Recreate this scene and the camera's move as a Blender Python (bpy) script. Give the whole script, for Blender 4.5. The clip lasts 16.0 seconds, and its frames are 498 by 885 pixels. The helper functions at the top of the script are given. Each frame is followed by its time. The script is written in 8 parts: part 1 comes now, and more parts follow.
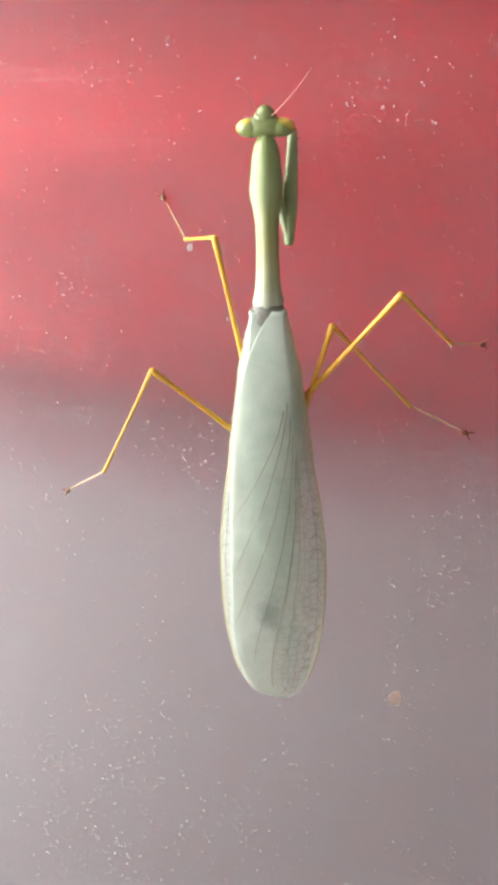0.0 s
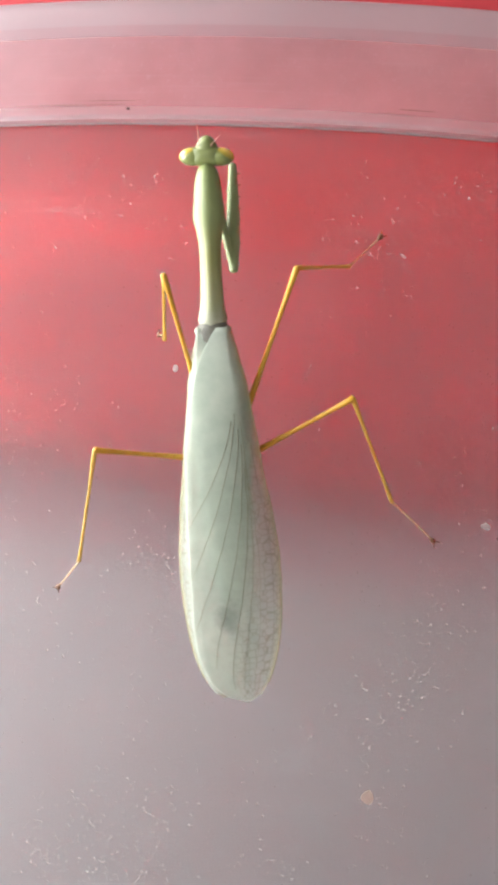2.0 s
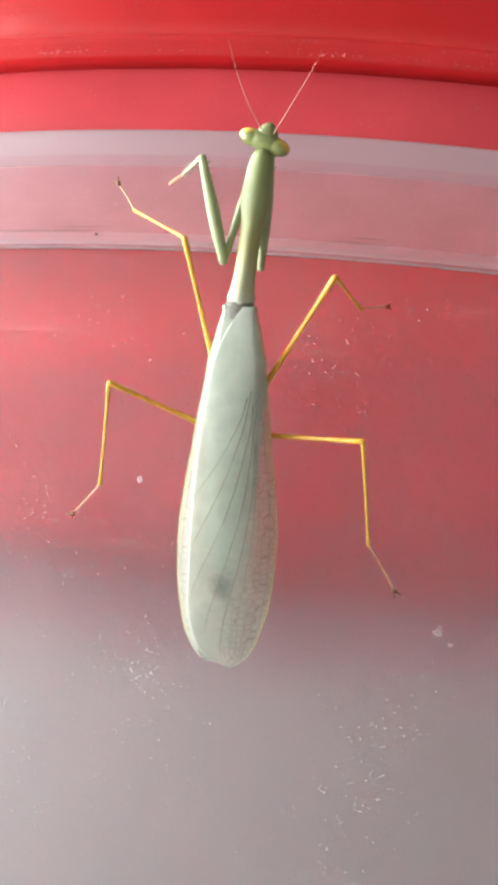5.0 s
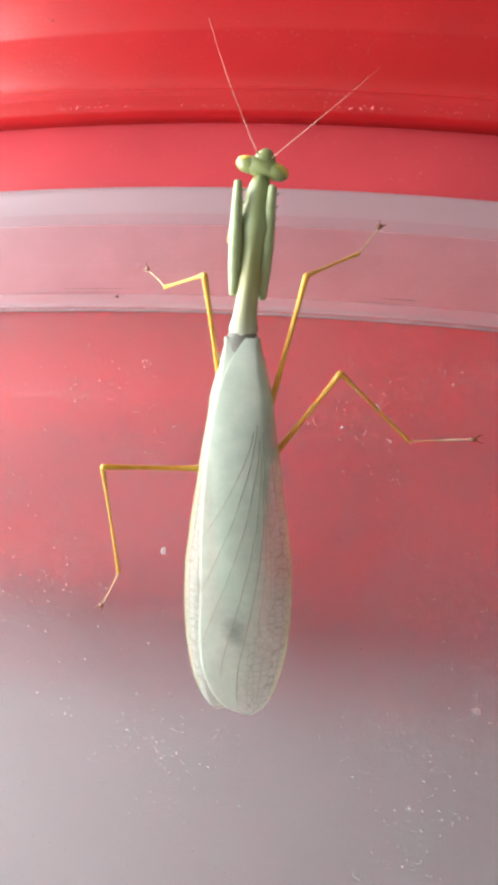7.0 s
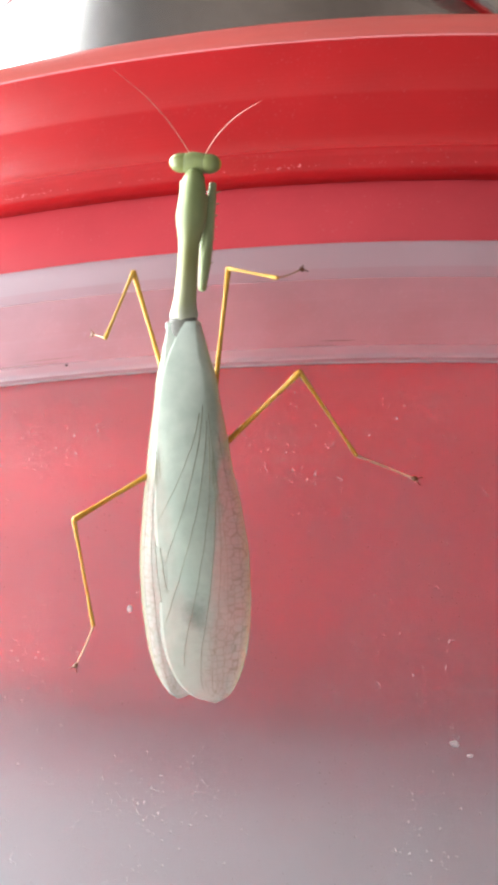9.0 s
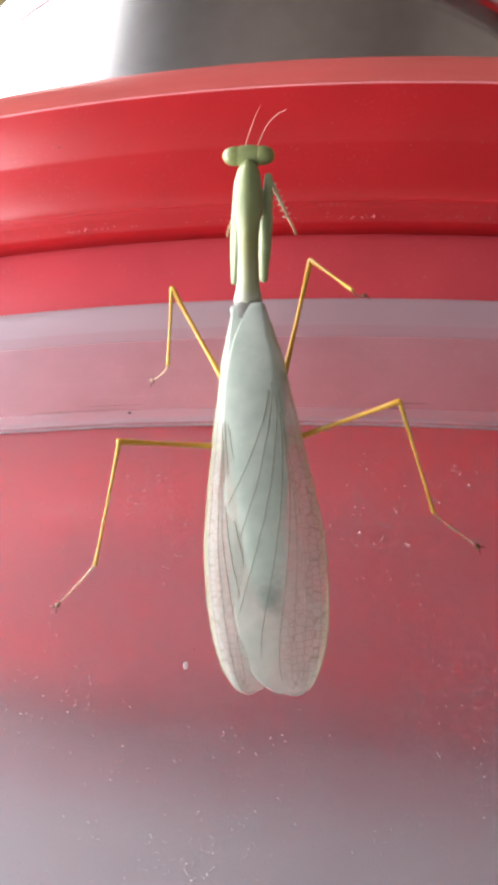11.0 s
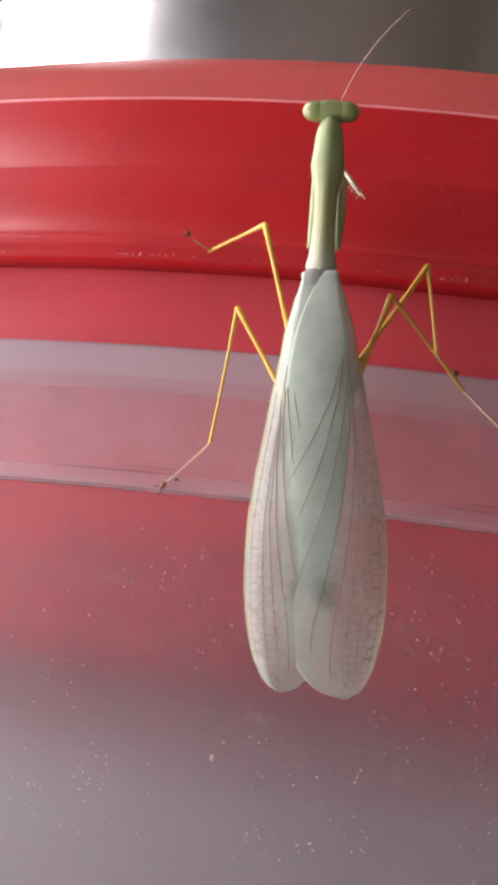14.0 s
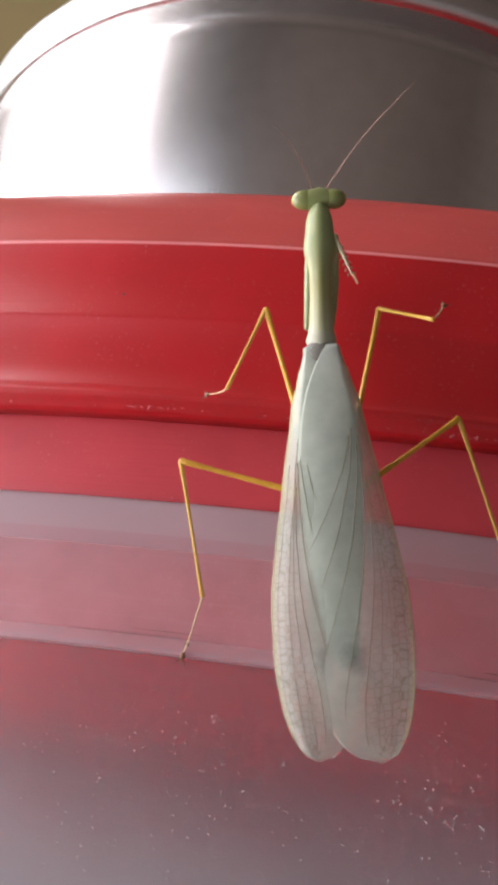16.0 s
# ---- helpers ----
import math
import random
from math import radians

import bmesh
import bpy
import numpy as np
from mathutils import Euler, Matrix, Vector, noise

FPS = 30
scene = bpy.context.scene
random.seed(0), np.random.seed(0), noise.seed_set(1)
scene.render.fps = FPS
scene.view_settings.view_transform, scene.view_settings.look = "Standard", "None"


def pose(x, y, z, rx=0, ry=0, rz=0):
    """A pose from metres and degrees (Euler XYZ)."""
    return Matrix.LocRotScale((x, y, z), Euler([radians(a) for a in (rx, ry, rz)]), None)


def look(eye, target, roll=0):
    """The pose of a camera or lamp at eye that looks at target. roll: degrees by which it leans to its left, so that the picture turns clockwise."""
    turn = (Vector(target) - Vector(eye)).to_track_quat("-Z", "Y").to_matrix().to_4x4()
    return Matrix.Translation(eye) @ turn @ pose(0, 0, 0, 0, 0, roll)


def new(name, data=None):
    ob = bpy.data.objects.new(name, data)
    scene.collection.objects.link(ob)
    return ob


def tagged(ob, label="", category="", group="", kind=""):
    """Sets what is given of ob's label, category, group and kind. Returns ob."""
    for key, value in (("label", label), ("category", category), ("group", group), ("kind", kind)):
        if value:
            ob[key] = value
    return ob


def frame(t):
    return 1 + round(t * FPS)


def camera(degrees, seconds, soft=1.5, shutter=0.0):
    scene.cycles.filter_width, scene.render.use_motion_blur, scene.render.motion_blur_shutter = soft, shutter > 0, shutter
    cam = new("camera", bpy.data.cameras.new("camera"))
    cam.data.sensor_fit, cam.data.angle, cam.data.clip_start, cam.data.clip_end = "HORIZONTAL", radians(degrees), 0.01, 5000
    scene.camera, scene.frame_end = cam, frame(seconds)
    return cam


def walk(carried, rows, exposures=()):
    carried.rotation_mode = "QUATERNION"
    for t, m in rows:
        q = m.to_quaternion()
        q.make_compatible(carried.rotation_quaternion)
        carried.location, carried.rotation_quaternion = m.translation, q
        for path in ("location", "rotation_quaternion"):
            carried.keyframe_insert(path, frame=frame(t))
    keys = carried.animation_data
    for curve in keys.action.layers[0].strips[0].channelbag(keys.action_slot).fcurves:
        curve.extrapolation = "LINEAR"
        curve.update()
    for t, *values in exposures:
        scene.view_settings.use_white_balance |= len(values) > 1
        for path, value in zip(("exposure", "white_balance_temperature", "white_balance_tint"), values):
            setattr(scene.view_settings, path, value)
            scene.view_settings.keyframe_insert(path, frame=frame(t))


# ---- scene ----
EXPOSURES = [(0.0, 0.52, 7000, 12), (4.5, 0.56, 7050, 12), (9.0, 0.60, 6700, 13), (10.0, 0.42, 6650, 14), (12.5, -0.02, 6800, 24), (16.0, -0.48, 7000, 24)]
WINDOW_POWER, FILL_POWER = 66.0, 6.5
POT_X, POT_Y, POT_R, POT_TOP = -0.0347, 0.125, 0.0826, 0.1410

# ---- camera ----
def shot(x, y, z, turn, tilt, lean):
    """The camera at x, y, z in metres: turned to the left, tilted up and leaning, in degrees."""
    return pose(x, y, z, 90 + tilt, 0, turn) @ pose(0, 0, 0, 0, 0, lean)


cam = camera(23.64, 16.0, soft=4.2)
walk(cam, [
    (0.0, shot(-0.0148, -0.1073, -0.0827, 2.75, 16.20, 6.07)),
    (0.5, shot(-0.0162, -0.1097, -0.0821, 3.23, 17.55, 6.66)),
    (1.0, shot(-0.0145, -0.1132, -0.0796, 3.47, 18.13, 6.62)),
    (1.5, shot(-0.0135, -0.1154, -0.0797, 3.78, 18.82, 6.80)),
    (2.0, shot(-0.0125, -0.1168, -0.0784, 3.18, 18.79, 6.66)),
    (2.5, shot(-0.0123, -0.1176, -0.0784, 3.65, 19.27, 6.98)),
    (3.0, shot(-0.0143, -0.1174, -0.0777, 3.37, 19.03, 6.89)),
    (3.5, shot(-0.0134, -0.1174, -0.0785, 3.83, 19.75, 7.26)),
    (4.0, shot(-0.0113, -0.1214, -0.0748, 3.53, 19.50, 7.01)),
    (4.5, shot(-0.0102, -0.1243, -0.0764, 2.42, 21.17, 6.43)),
    (7.0, shot(-0.0114, -0.1208, -0.0688, 4.02, 23.33, 6.72)),
    (7.5, shot(-0.0072, -0.1157, -0.0722, 4.83, 23.64, 5.64)),
    (8.0, shot(-0.0065, -0.1155, -0.0733, 5.62, 24.41, 4.81)),
    (8.5, shot(-0.0048, -0.1130, -0.0770, 7.82, 27.67, 4.71)),
    (9.0, shot(0.0012, -0.1184, -0.0766, 7.49, 28.96, 3.17)),
    (9.5, shot(0.0085, -0.1206, -0.0782, 8.88, 30.35, 2.40)),
    (10.0, shot(0.0019, -0.1207, -0.0773, 8.88, 30.42, 2.68)),
    (12.5, shot(-0.0169, -0.1227, -0.0475, 2.20, 22.26, 9.04)),
    (13.0, shot(-0.0202, -0.1225, -0.0447, 3.44, 21.99, 10.04)),
    (13.5, shot(-0.0219, -0.1202, -0.0423, 4.06, 22.06, 9.98)),
    (14.0, shot(-0.0221, -0.1193, -0.0418, 4.00, 21.87, 9.81)),
    (14.5, shot(-0.0229, -0.1209, -0.0386, 4.05, 21.77, 9.58)),
    (15.0, shot(-0.0254, -0.1237, -0.0346, 4.50, 22.69, 9.90)),
    (15.5, shot(-0.0232, -0.1234, -0.0328, 5.16, 22.19, 9.90)),
    (16.0, shot(-0.0255, -0.1248, -0.0274, 4.14, 22.72, 9.57)),
], exposures=EXPOSURES)
# ---- world, window and fill light, room ----
R = 0.2613           # bow radius of the tub's front
DEPTH = 0.22         # tub depth at the collar
TAPER = 0.466        # how far the wall leans in per metre of depth below the collar
BASE = -0.13         # counter height

world = bpy.data.worlds.new("sky")
scene.world = world
world.use_nodes = True
wn = world.node_tree
sky = wn.nodes.new("ShaderNodeTexSky")
sky.sky_type = "NISHITA"
sky.sun_disc = False
sky.sun_elevation = radians(38)
sky.sun_rotation = radians(250)
wn.links.new(sky.outputs[0], wn.nodes["Background"].inputs[0])
wn.nodes["Background"].inputs[1].default_value = 0.12


def area_lamp(name, at, target, w, h, power, colour):
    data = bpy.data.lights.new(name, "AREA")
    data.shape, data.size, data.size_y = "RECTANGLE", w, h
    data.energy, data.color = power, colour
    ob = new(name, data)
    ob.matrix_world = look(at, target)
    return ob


# Window mirrored in the pot; low part added to light the lid's underside
area_lamp("tall_window_light", (-0.88, -0.03, 0.14), (0.3, -0.03, 0.14), 0.82, 2.3, WINDOW_POWER, (0.88, 0.94, 1.0))
# Added fill lamp, no known window: lights the tub's front and its dust
area_lamp("front_fill_light", (-0.88, -0.94, 0.01), (0.3, -0.94, 0.01), 0.80, 0.66, FILL_POWER, (0.70, 0.85, 1.0))


# ---- materials ----
class Mat:
    """A node material with short ways to add and wire nodes."""

    def __init__(self, name):
        self.m = bpy.data.materials.new(name)
        self.m.use_nodes = True
        self.t = self.m.node_tree
        self.b = self.t.nodes["Principled BSDF"]
        self.out = self.t.nodes["Material Output"]

    def node(self, kind, **sets):
        n = self.t.nodes.new(kind)
        for k, v in sets.items():
            if k in n.inputs:
                n.inputs[k].default_value = v
        return n

    def link(self, a, b):
        self.t.links.new(a, b)

    def noise(self, scale, detail=4, rough=0.6, vec=None):
        n = self.node("ShaderNodeTexNoise", Scale=scale, Detail=detail, Roughness=rough)
        if vec is not None:
            self.link(vec, n.inputs["Vector"])
        return n

    def coord(self, scale=(1, 1, 1)):
        c = self.node("ShaderNodeTexCoord")
        mp = self.node("ShaderNodeMapping")
        mp.inputs["Scale"].default_value = scale
        self.link(c.outputs["Object"], mp.inputs["Vector"])
        return mp.outputs["Vector"]

    def ramp(self, fac, stops):
        r = self.node("ShaderNodeValToRGB")
        el = r.color_ramp.elements
        while len(el) < len(stops):
            el.new(0.5)
        for e, (p, c) in zip(el, stops):
            e.position, e.color = p, (*c, 1) if len(c) == 3 else c
        self.link(fac, r.inputs["Fac"])
        return r

    def mix(self, fac, a, b, blend="MIX"):
        n = self.node("ShaderNodeMix")
        n.data_type, n.blend_type = "RGBA", blend
        for sock, v in ((n.inputs[0], fac), (n.inputs[6], a), (n.inputs[7], b)):
            if hasattr(v, "links"):
                self.link(v, sock)
            elif sock == n.inputs[0]:
                sock.default_value = v
            else:
                sock.default_value = (*v, 1)
        return n.outputs[2]

    def math(self, op, a, b=0.0, clamp=False):
        n = self.node("ShaderNodeMath")
        n.operation, n.use_clamp = op, clamp
        for i, v in enumerate((a, b)):
            if hasattr(v, "links"):
                self.link(v, n.inputs[i])
            else:
                n.inputs[i].default_value = v
        return n.outputs[0]

    def bump(self, height, strength=0.3, dist=0.0005):
        n = self.node("ShaderNodeBump", Strength=strength, Distance=dist)
        self.link(height, n.inputs["Height"])
        self.link(n.outputs[0], self.b.inputs["Normal"])
        return n.outputs[0]

    def shader_mix(self, fac, a, b):
        n = self.node("ShaderNodeMixShader")
        if hasattr(fac, "links"):
            self.link(fac, n.inputs[0])
        else:
            n.inputs[0].default_value = fac
        self.link(a, n.inputs[1])
        self.link(b, n.inputs[2])
        return n.outputs[0]


def plain(name, colour, rough=0.5, vary=0.15, scale=800, metal=0.0, sub=0.0, bump=0.2):
    """A surface of one paint with two scales of variation."""
    m = Mat(name)
    v = m.coord()
    a, b = m.noise(scale, 3, 0.6, v), m.noise(scale * 0.12, 3, 0.6, v)
    f = m.math("MULTIPLY_ADD", a.outputs[0], 0.5)
    m.t.nodes[-1].inputs[2].default_value = 0.0
    s = m.math("ADD", f, m.math("MULTIPLY", b.outputs[0], 0.5))
    lo, hi = [tuple(max(0, c * k) for c in colour) for k in (1 - vary, 1 + vary)]
    r = m.ramp(s, [(0.3, lo), (0.7, hi)])
    m.link(r.outputs[0], m.b.inputs["Base Color"])
    m.b.inputs["Roughness"].default_value = rough
    m.b.inputs["Metallic"].default_value = metal
    if sub:
        m.b.inputs["Subsurface Weight"].default_value = sub
        m.b.inputs["Subsurface Radius"].default_value = (0.001, 0.001, 0.0005)
    m.bump(a.outputs[0], bump, 0.00004)
    return m.m


def milky(name, haze, rough, clear, scratch=0.2, fleck=0.3, tint=(1, 1, 1)):
    """Cloudy polypropylene: blurred see-through, a white body and a soft sheen, with dust and fine scratches."""
    m = Mat(name)
    v = m.coord()
    blur = m.b
    blur.inputs["Transmission Weight"].default_value = 1.0
    blur.inputs["IOR"].default_value = 1.12
    blur.inputs["Roughness"].default_value = rough
    blur.inputs["Base Color"].default_value = (0.95, 0.93, 0.94, 1)
    straight = m.node("ShaderNodeBsdfTransparent")
    straight.inputs["Color"].default_value = (0.95, 0.93, 0.94, 1)
    see = m.shader_mix(clear, blur.outputs[0], straight.outputs[0])
    white = m.node("ShaderNodeBsdfDiffuse")
    white.inputs["Color"].default_value = (0.76 * tint[0], 0.74 * tint[1], 0.75 * tint[2], 1)
    glow = m.node("ShaderNodeBsdfTranslucent")
    glow.inputs["Color"].default_value = (0.84 * tint[0], 0.80 * tint[1], 0.80 * tint[2], 1)
    body = m.shader_mix(0.5, white.outputs[0], glow.outputs[0])
    cloud = m.noise(60, 4, 0.6, v)
    hz = m.math("MULTIPLY", m.ramp(cloud.outputs[0], [(0.3, (0.85,) * 3), (0.7, (1.15,) * 3)]).outputs[0], haze)
    base = m.shader_mix(hz, see, body)
    # level scratches of two finenesses, stronger in patches
    lines = m.noise(1.0, 3, 0.65, m.coord((55, 55, 2600)))
    long = m.noise(1.0, 2, 0.5, m.coord((16, 16, 2000)))
    patch = m.noise(1.0, 3, 0.6, m.coord((60, 60, 90)))
    scr = m.math("MULTIPLY", m.math("MAXIMUM", m.ramp(lines.outputs[0], [(0.56, (0,) * 3), (0.70, (1,) * 3)]).outputs[0],
                                    m.ramp(long.outputs[0], [(0.62, (0,) * 3), (0.70, (0.8,) * 3)]).outputs[0]),
                 m.ramp(patch.outputs[0], [(0.40, (0.12,) * 3), (0.66, (1,) * 3)]).outputs[0])
    # dust flecks of three sizes, the larger ones drawn out upwards
    mask = m.math("MULTIPLY", scr, scratch)
    for sc, lo, hi, pw, amount in (((3000, 3000, 2400), 0.60, 0.67, 110, 1.0), ((1900, 1900, 1100), 0.645, 0.70, 70, 0.9), ((700, 700, 420), 0.60, 0.74, 60, 0.3)):
        n = m.noise(1.0, 2, 0.55, m.coord(sc))
        pn = m.noise(pw, 4, 0.65, v)
        f = m.math("MULTIPLY", m.ramp(n.outputs[0], [(lo, (0,) * 3), (hi, (1,) * 3)]).outputs[0],
                   m.ramp(pn.outputs[0], [(0.42, (0.10,) * 3), (0.62, (1,) * 3)]).outputs[0])
        mask = m.math("ADD", mask, m.math("MULTIPLY", f, fleck * amount), True)
    dust = m.node("ShaderNodeBsdfDiffuse")
    dust.inputs["Color"].default_value = (0.92, 0.90, 0.90, 1)
    lit = m.node("ShaderNodeBsdfTranslucent")
    lit.inputs["Color"].default_value = (0.96, 0.94, 0.94, 1)
    base = m.shader_mix(mask, base, m.shader_mix(0.3, dust.outputs[0], lit.outputs[0]))
    nb = m.node("ShaderNodeBump", Strength=0.25, Distance=0.0002)
    m.link(lines.outputs[0], nb.inputs["Height"])
    sheen = m.node("ShaderNodeBsdfGlossy", Roughness=0.45)
    m.link(nb.outputs[0], sheen.inputs["Normal"])
    fr = m.node("ShaderNodeFresnel", IOR=1.49)
    base = m.shader_mix(fr.outputs[0], base, sheen.outputs[0])
    m.link(base, m.out.inputs["Surface"])
    return m.m


def inner_skin(name):
    """The tub's inner face: nearly clear, with a trace of white."""
    m = Mat(name)
    straight = m.node("ShaderNodeBsdfTransparent")
    straight.inputs["Color"].default_value = (0.97, 0.96, 0.97, 1)
    glow = m.node("ShaderNodeBsdfTranslucent")
    glow.inputs["Color"].default_value = (0.82, 0.80, 0.82, 1)
    cloud = m.noise(80, 4, 0.6, m.coord())
    f = m.math("MULTIPLY", cloud.outputs[0], 0.12)
    m.link(m.shader_mix(f, straight.outputs[0], glow.outputs[0]), m.out.inputs["Surface"])
    return m.m


def red_plastic(name, colour, through_light, dusty=0.25):
    m = Mat(name)
    v = m.coord()
    a = m.noise(45, 4, 0.6, v)
    d = m.noise(2600, 2, 0.5, v)
    p = m.noise(150, 3, 0.6, v)
    r = m.ramp(a.outputs[0], [(0.3, tuple(c * 0.85 for c in colour)), (0.7, tuple(min(1, c * 1.12) for c in colour))])
    speck = m.math("MULTIPLY", m.ramp(d.outputs[0], [(0.64, (0,) * 3), (0.76, (1,) * 3)]).outputs[0],
                   m.ramp(p.outputs[0], [(0.4, (0,) * 3), (0.7, (dusty,) * 3)]).outputs[0])
    c = m.mix(speck, r.outputs[0], (0.75, 0.5, 0.48))
    m.link(c, m.b.inputs["Base Color"])
    m.b.inputs["Roughness"].default_value = 0.34
    tr = m.node("ShaderNodeBsdfTranslucent")
    tr.inputs["Color"].default_value = (0.92, 0.07, 0.08, 1)
    m.link(m.shader_mix(through_light, m.b.outputs[0], tr.outputs[0]), m.out.inputs["Surface"])
    lines = m.noise(1.0, 2, 0.6, m.coord((50, 50, 3000)))
    m.bump(m.math("ADD", lines.outputs[0], m.math("MULTIPLY", a.outputs[0], 2.0)), 0.25, 0.0001)
    return m.m


M_WALL = milky("cloudy_plastic", 0.12, 0.62, 0.05, 0.12, 0.18, (0.86, 1.0, 1.12))
M_NECK = milky("cloudy_plastic_neck", 0.13, 0.2, 0.85, 0.04, 0.05)
# Rosy tints paint in the lid's red glow; brim and lower edge painted brighter
M_BRIM_LIT = milky("cloudy_plastic_brim_lit", 0.5, 0.3, 0.3, 0.05, 0.04, (1.12, 0.88, 0.93))
M_BRIM_HALF_LIT = milky("cloudy_plastic_brim_half_lit", 0.45, 0.3, 0.35, 0.05, 0.04, (1.16, 0.77, 0.83))
M_BEAD_RED_LIT = milky("cloudy_plastic_bead_red_lit", 0.45, 0.3, 0.2, 0.1, 0.05, (1.16, 0.75, 0.80))
M_INNER = inner_skin("cloudy_plastic_inside")
M_BAND_RED_LIT = milky("cloudy_plastic_red_lit", 0.42, 0.25, 0.4, 0.07, 0.04, (1.27, 0.66, 0.72))
M_RED = red_plastic("red_plastic", (0.45, 0.012, 0.014), 0.12)
M_RED_LIP = red_plastic("red_plastic_lip", (0.52, 0.05, 0.062), 0.06)
# Crest red with the window's highlight painted in, then a paler, dust-specked red
M_RED_CREST_LIT = red_plastic("red_plastic_crest_lit", (0.72, 0.22, 0.22), 0.1)
M_RED_PALE_TOP = red_plastic("red_plastic_pale_top", (0.50, 0.06, 0.052), 0.12, 0.55)
M_RED_THIN = red_plastic("red_plastic_thin", (0.85, 0.035, 0.05), 0.55)
M_STEEL = plain("brushed_steel", (0.62, 0.6, 0.58), 0.27, 0.1, 300, 1.0)
M_COUNTER = plain("stone_counter", (0.3, 0.29, 0.28), 0.4, 0.1, 120)
M_FLOOR = plain("stone_floor", (0.2, 0.18, 0.17), 0.5, 0.15, 60)
M_BACKING = plain("backing_grey", (0.135, 0.125, 0.12), 0.3, 0.06, 60)
M_PAINT = plain("wall_paint", (0.2, 0.16, 0.135), 0.8, 0.06, 30)
M_PAINT_PALE = plain("wall_paint_pale", (0.36, 0.34, 0.32), 0.8, 0.06, 30)
M_OLIVE = plain("olive_paint", (0.11, 0.08, 0.022), 0.8, 0.1, 30)
M_LEG = plain("leg_yellow", (0.57, 0.30, 0.028), 0.42, 0.2, 1500, 0, 0.2)
M_TARSUS = plain("tarsus_pale", (0.62, 0.44, 0.25), 0.45, 0.2, 1500)
M_SHIN = plain("shin_yellow", (0.62, 0.38, 0.06), 0.42, 0.2, 1500, 0, 0.2)
for skin, clear in ((M_TARSUS, 0.42), (M_SHIN, 0.22)):
    nodes, links = skin.node_tree.nodes, skin.node_tree.links
    gap, blend = nodes.new("ShaderNodeBsdfTransparent"), nodes.new("ShaderNodeMixShader")
    blend.inputs[0].default_value = clear
    links.new(nodes["Principled BSDF"].outputs[0], blend.inputs[1])
    links.new(gap.outputs[0], blend.inputs[2])
    links.new(blend.outputs[0], nodes["Material Output"].inputs["Surface"])
M_CLAW = plain("claw_brown", (0.16, 0.06, 0.025), 0.5, 0.2, 2500)
M_GREEN = plain("mantis_green", (0.18, 0.21, 0.075), 0.42, 0.16, 900, 0, 0.25)


def body_green(name):
    """Green cuticle, paler and whitish towards the wing base, olive along the back."""
    m = Mat(name)
    tc = m.node("ShaderNodeTexCoord")
    sep = m.node("ShaderNodeSeparateXYZ")
    m.link(tc.outputs["Object"], sep.inputs[0])
    along = m.math("MULTIPLY", sep.outputs[1], 50.0)
    c = m.ramp(along, [(0.0, (0.38, 0.38, 0.31)), (0.14, (0.32, 0.32, 0.19)), (0.35, (0.25, 0.24, 0.09)), (0.6, (0.21, 0.25, 0.11)), (0.85, (0.19, 0.235, 0.09))]).outputs[0]
    n = m.noise(700, 4, 0.6, tc.outputs["Object"])
    c = m.mix(m.ramp(n.outputs[0], [(0.35, (0,) * 3), (0.75, (0.5,) * 3)]).outputs[0], c, (0.26, 0.29, 0.12))
    m.link(c, m.b.inputs["Base Color"])
    m.b.inputs["Roughness"].default_value = 0.4
    m.b.inputs["Subsurface Weight"].default_value = 0.2
    m.b.inputs["Subsurface Radius"].default_value = (0.001, 0.001, 0.0005)
    m.bump(n.outputs[0], 0.25, 0.00006)
    return m.m


M_THORAX = body_green("front_body_green")
M_PALE_WING = plain("wing_base_pale", (0.34, 0.37, 0.3), 0.45, 0.14, 900, 0, 0.2)
M_FORE = plain("fore_shin_pale", (0.46, 0.46, 0.30), 0.45, 0.14, 900, 0, 0.25)
M_PALE = plain("mantis_pale_green", (0.27, 0.32, 0.16), 0.45, 0.14, 900, 0, 0.25)


def eye_material():
    """Compound eye: green behind, yellow on the front and outer side."""
    m = Mat("eye")
    tc = m.node("ShaderNodeTexCoord")
    sep = m.node("ShaderNodeSeparateXYZ")
    m.link(tc.outputs["Object"], sep.inputs[0])
    f = m.math("ADD", m.math("MULTIPLY", sep.outputs[1], 300.0), m.math("MULTIPLY", m.math("ABSOLUTE", sep.outputs[0]), 200.0))
    c = m.ramp(f, [(0.48, (0.18, 0.205, 0.07)), (0.58, (0.48, 0.34, 0.05)), (0.70, (0.68, 0.48, 0.12))]).outputs[0]
    m.link(c, m.b.inputs["Base Color"])
    m.b.inputs["Roughness"].default_value = 0.22
    return m.m


M_EYE = eye_material()
a_belly = Mat("abdomen_green")
tcn = a_belly.node("ShaderNodeTexCoord")
sepn = a_belly.node("ShaderNodeSeparateXYZ")
a_belly.link(tcn.outputs["Object"], sepn.inputs[0])
rmp = a_belly.ramp(a_belly.math("MULTIPLY", sepn.outputs[1], -28.0), [(0.1, (0.40, 0.49, 0.41)), (0.80, (0.36, 0.47, 0.39)), (0.86, (0.02, 0.025, 0.02)), (0.95, (0.02, 0.025, 0.02))])
a_belly.link(rmp.outputs[0], a_belly.b.inputs["Base Color"])
a_belly.b.inputs["Roughness"].default_value = 0.5
M_BELLY = a_belly.m

M_HAIR = plain("antenna_pink", (0.42, 0.22, 0.17), 0.5, 0.1, 2000)
M_VEIN = plain("vein_brown", (0.18, 0.17, 0.11), 0.5, 0.2, 1500)


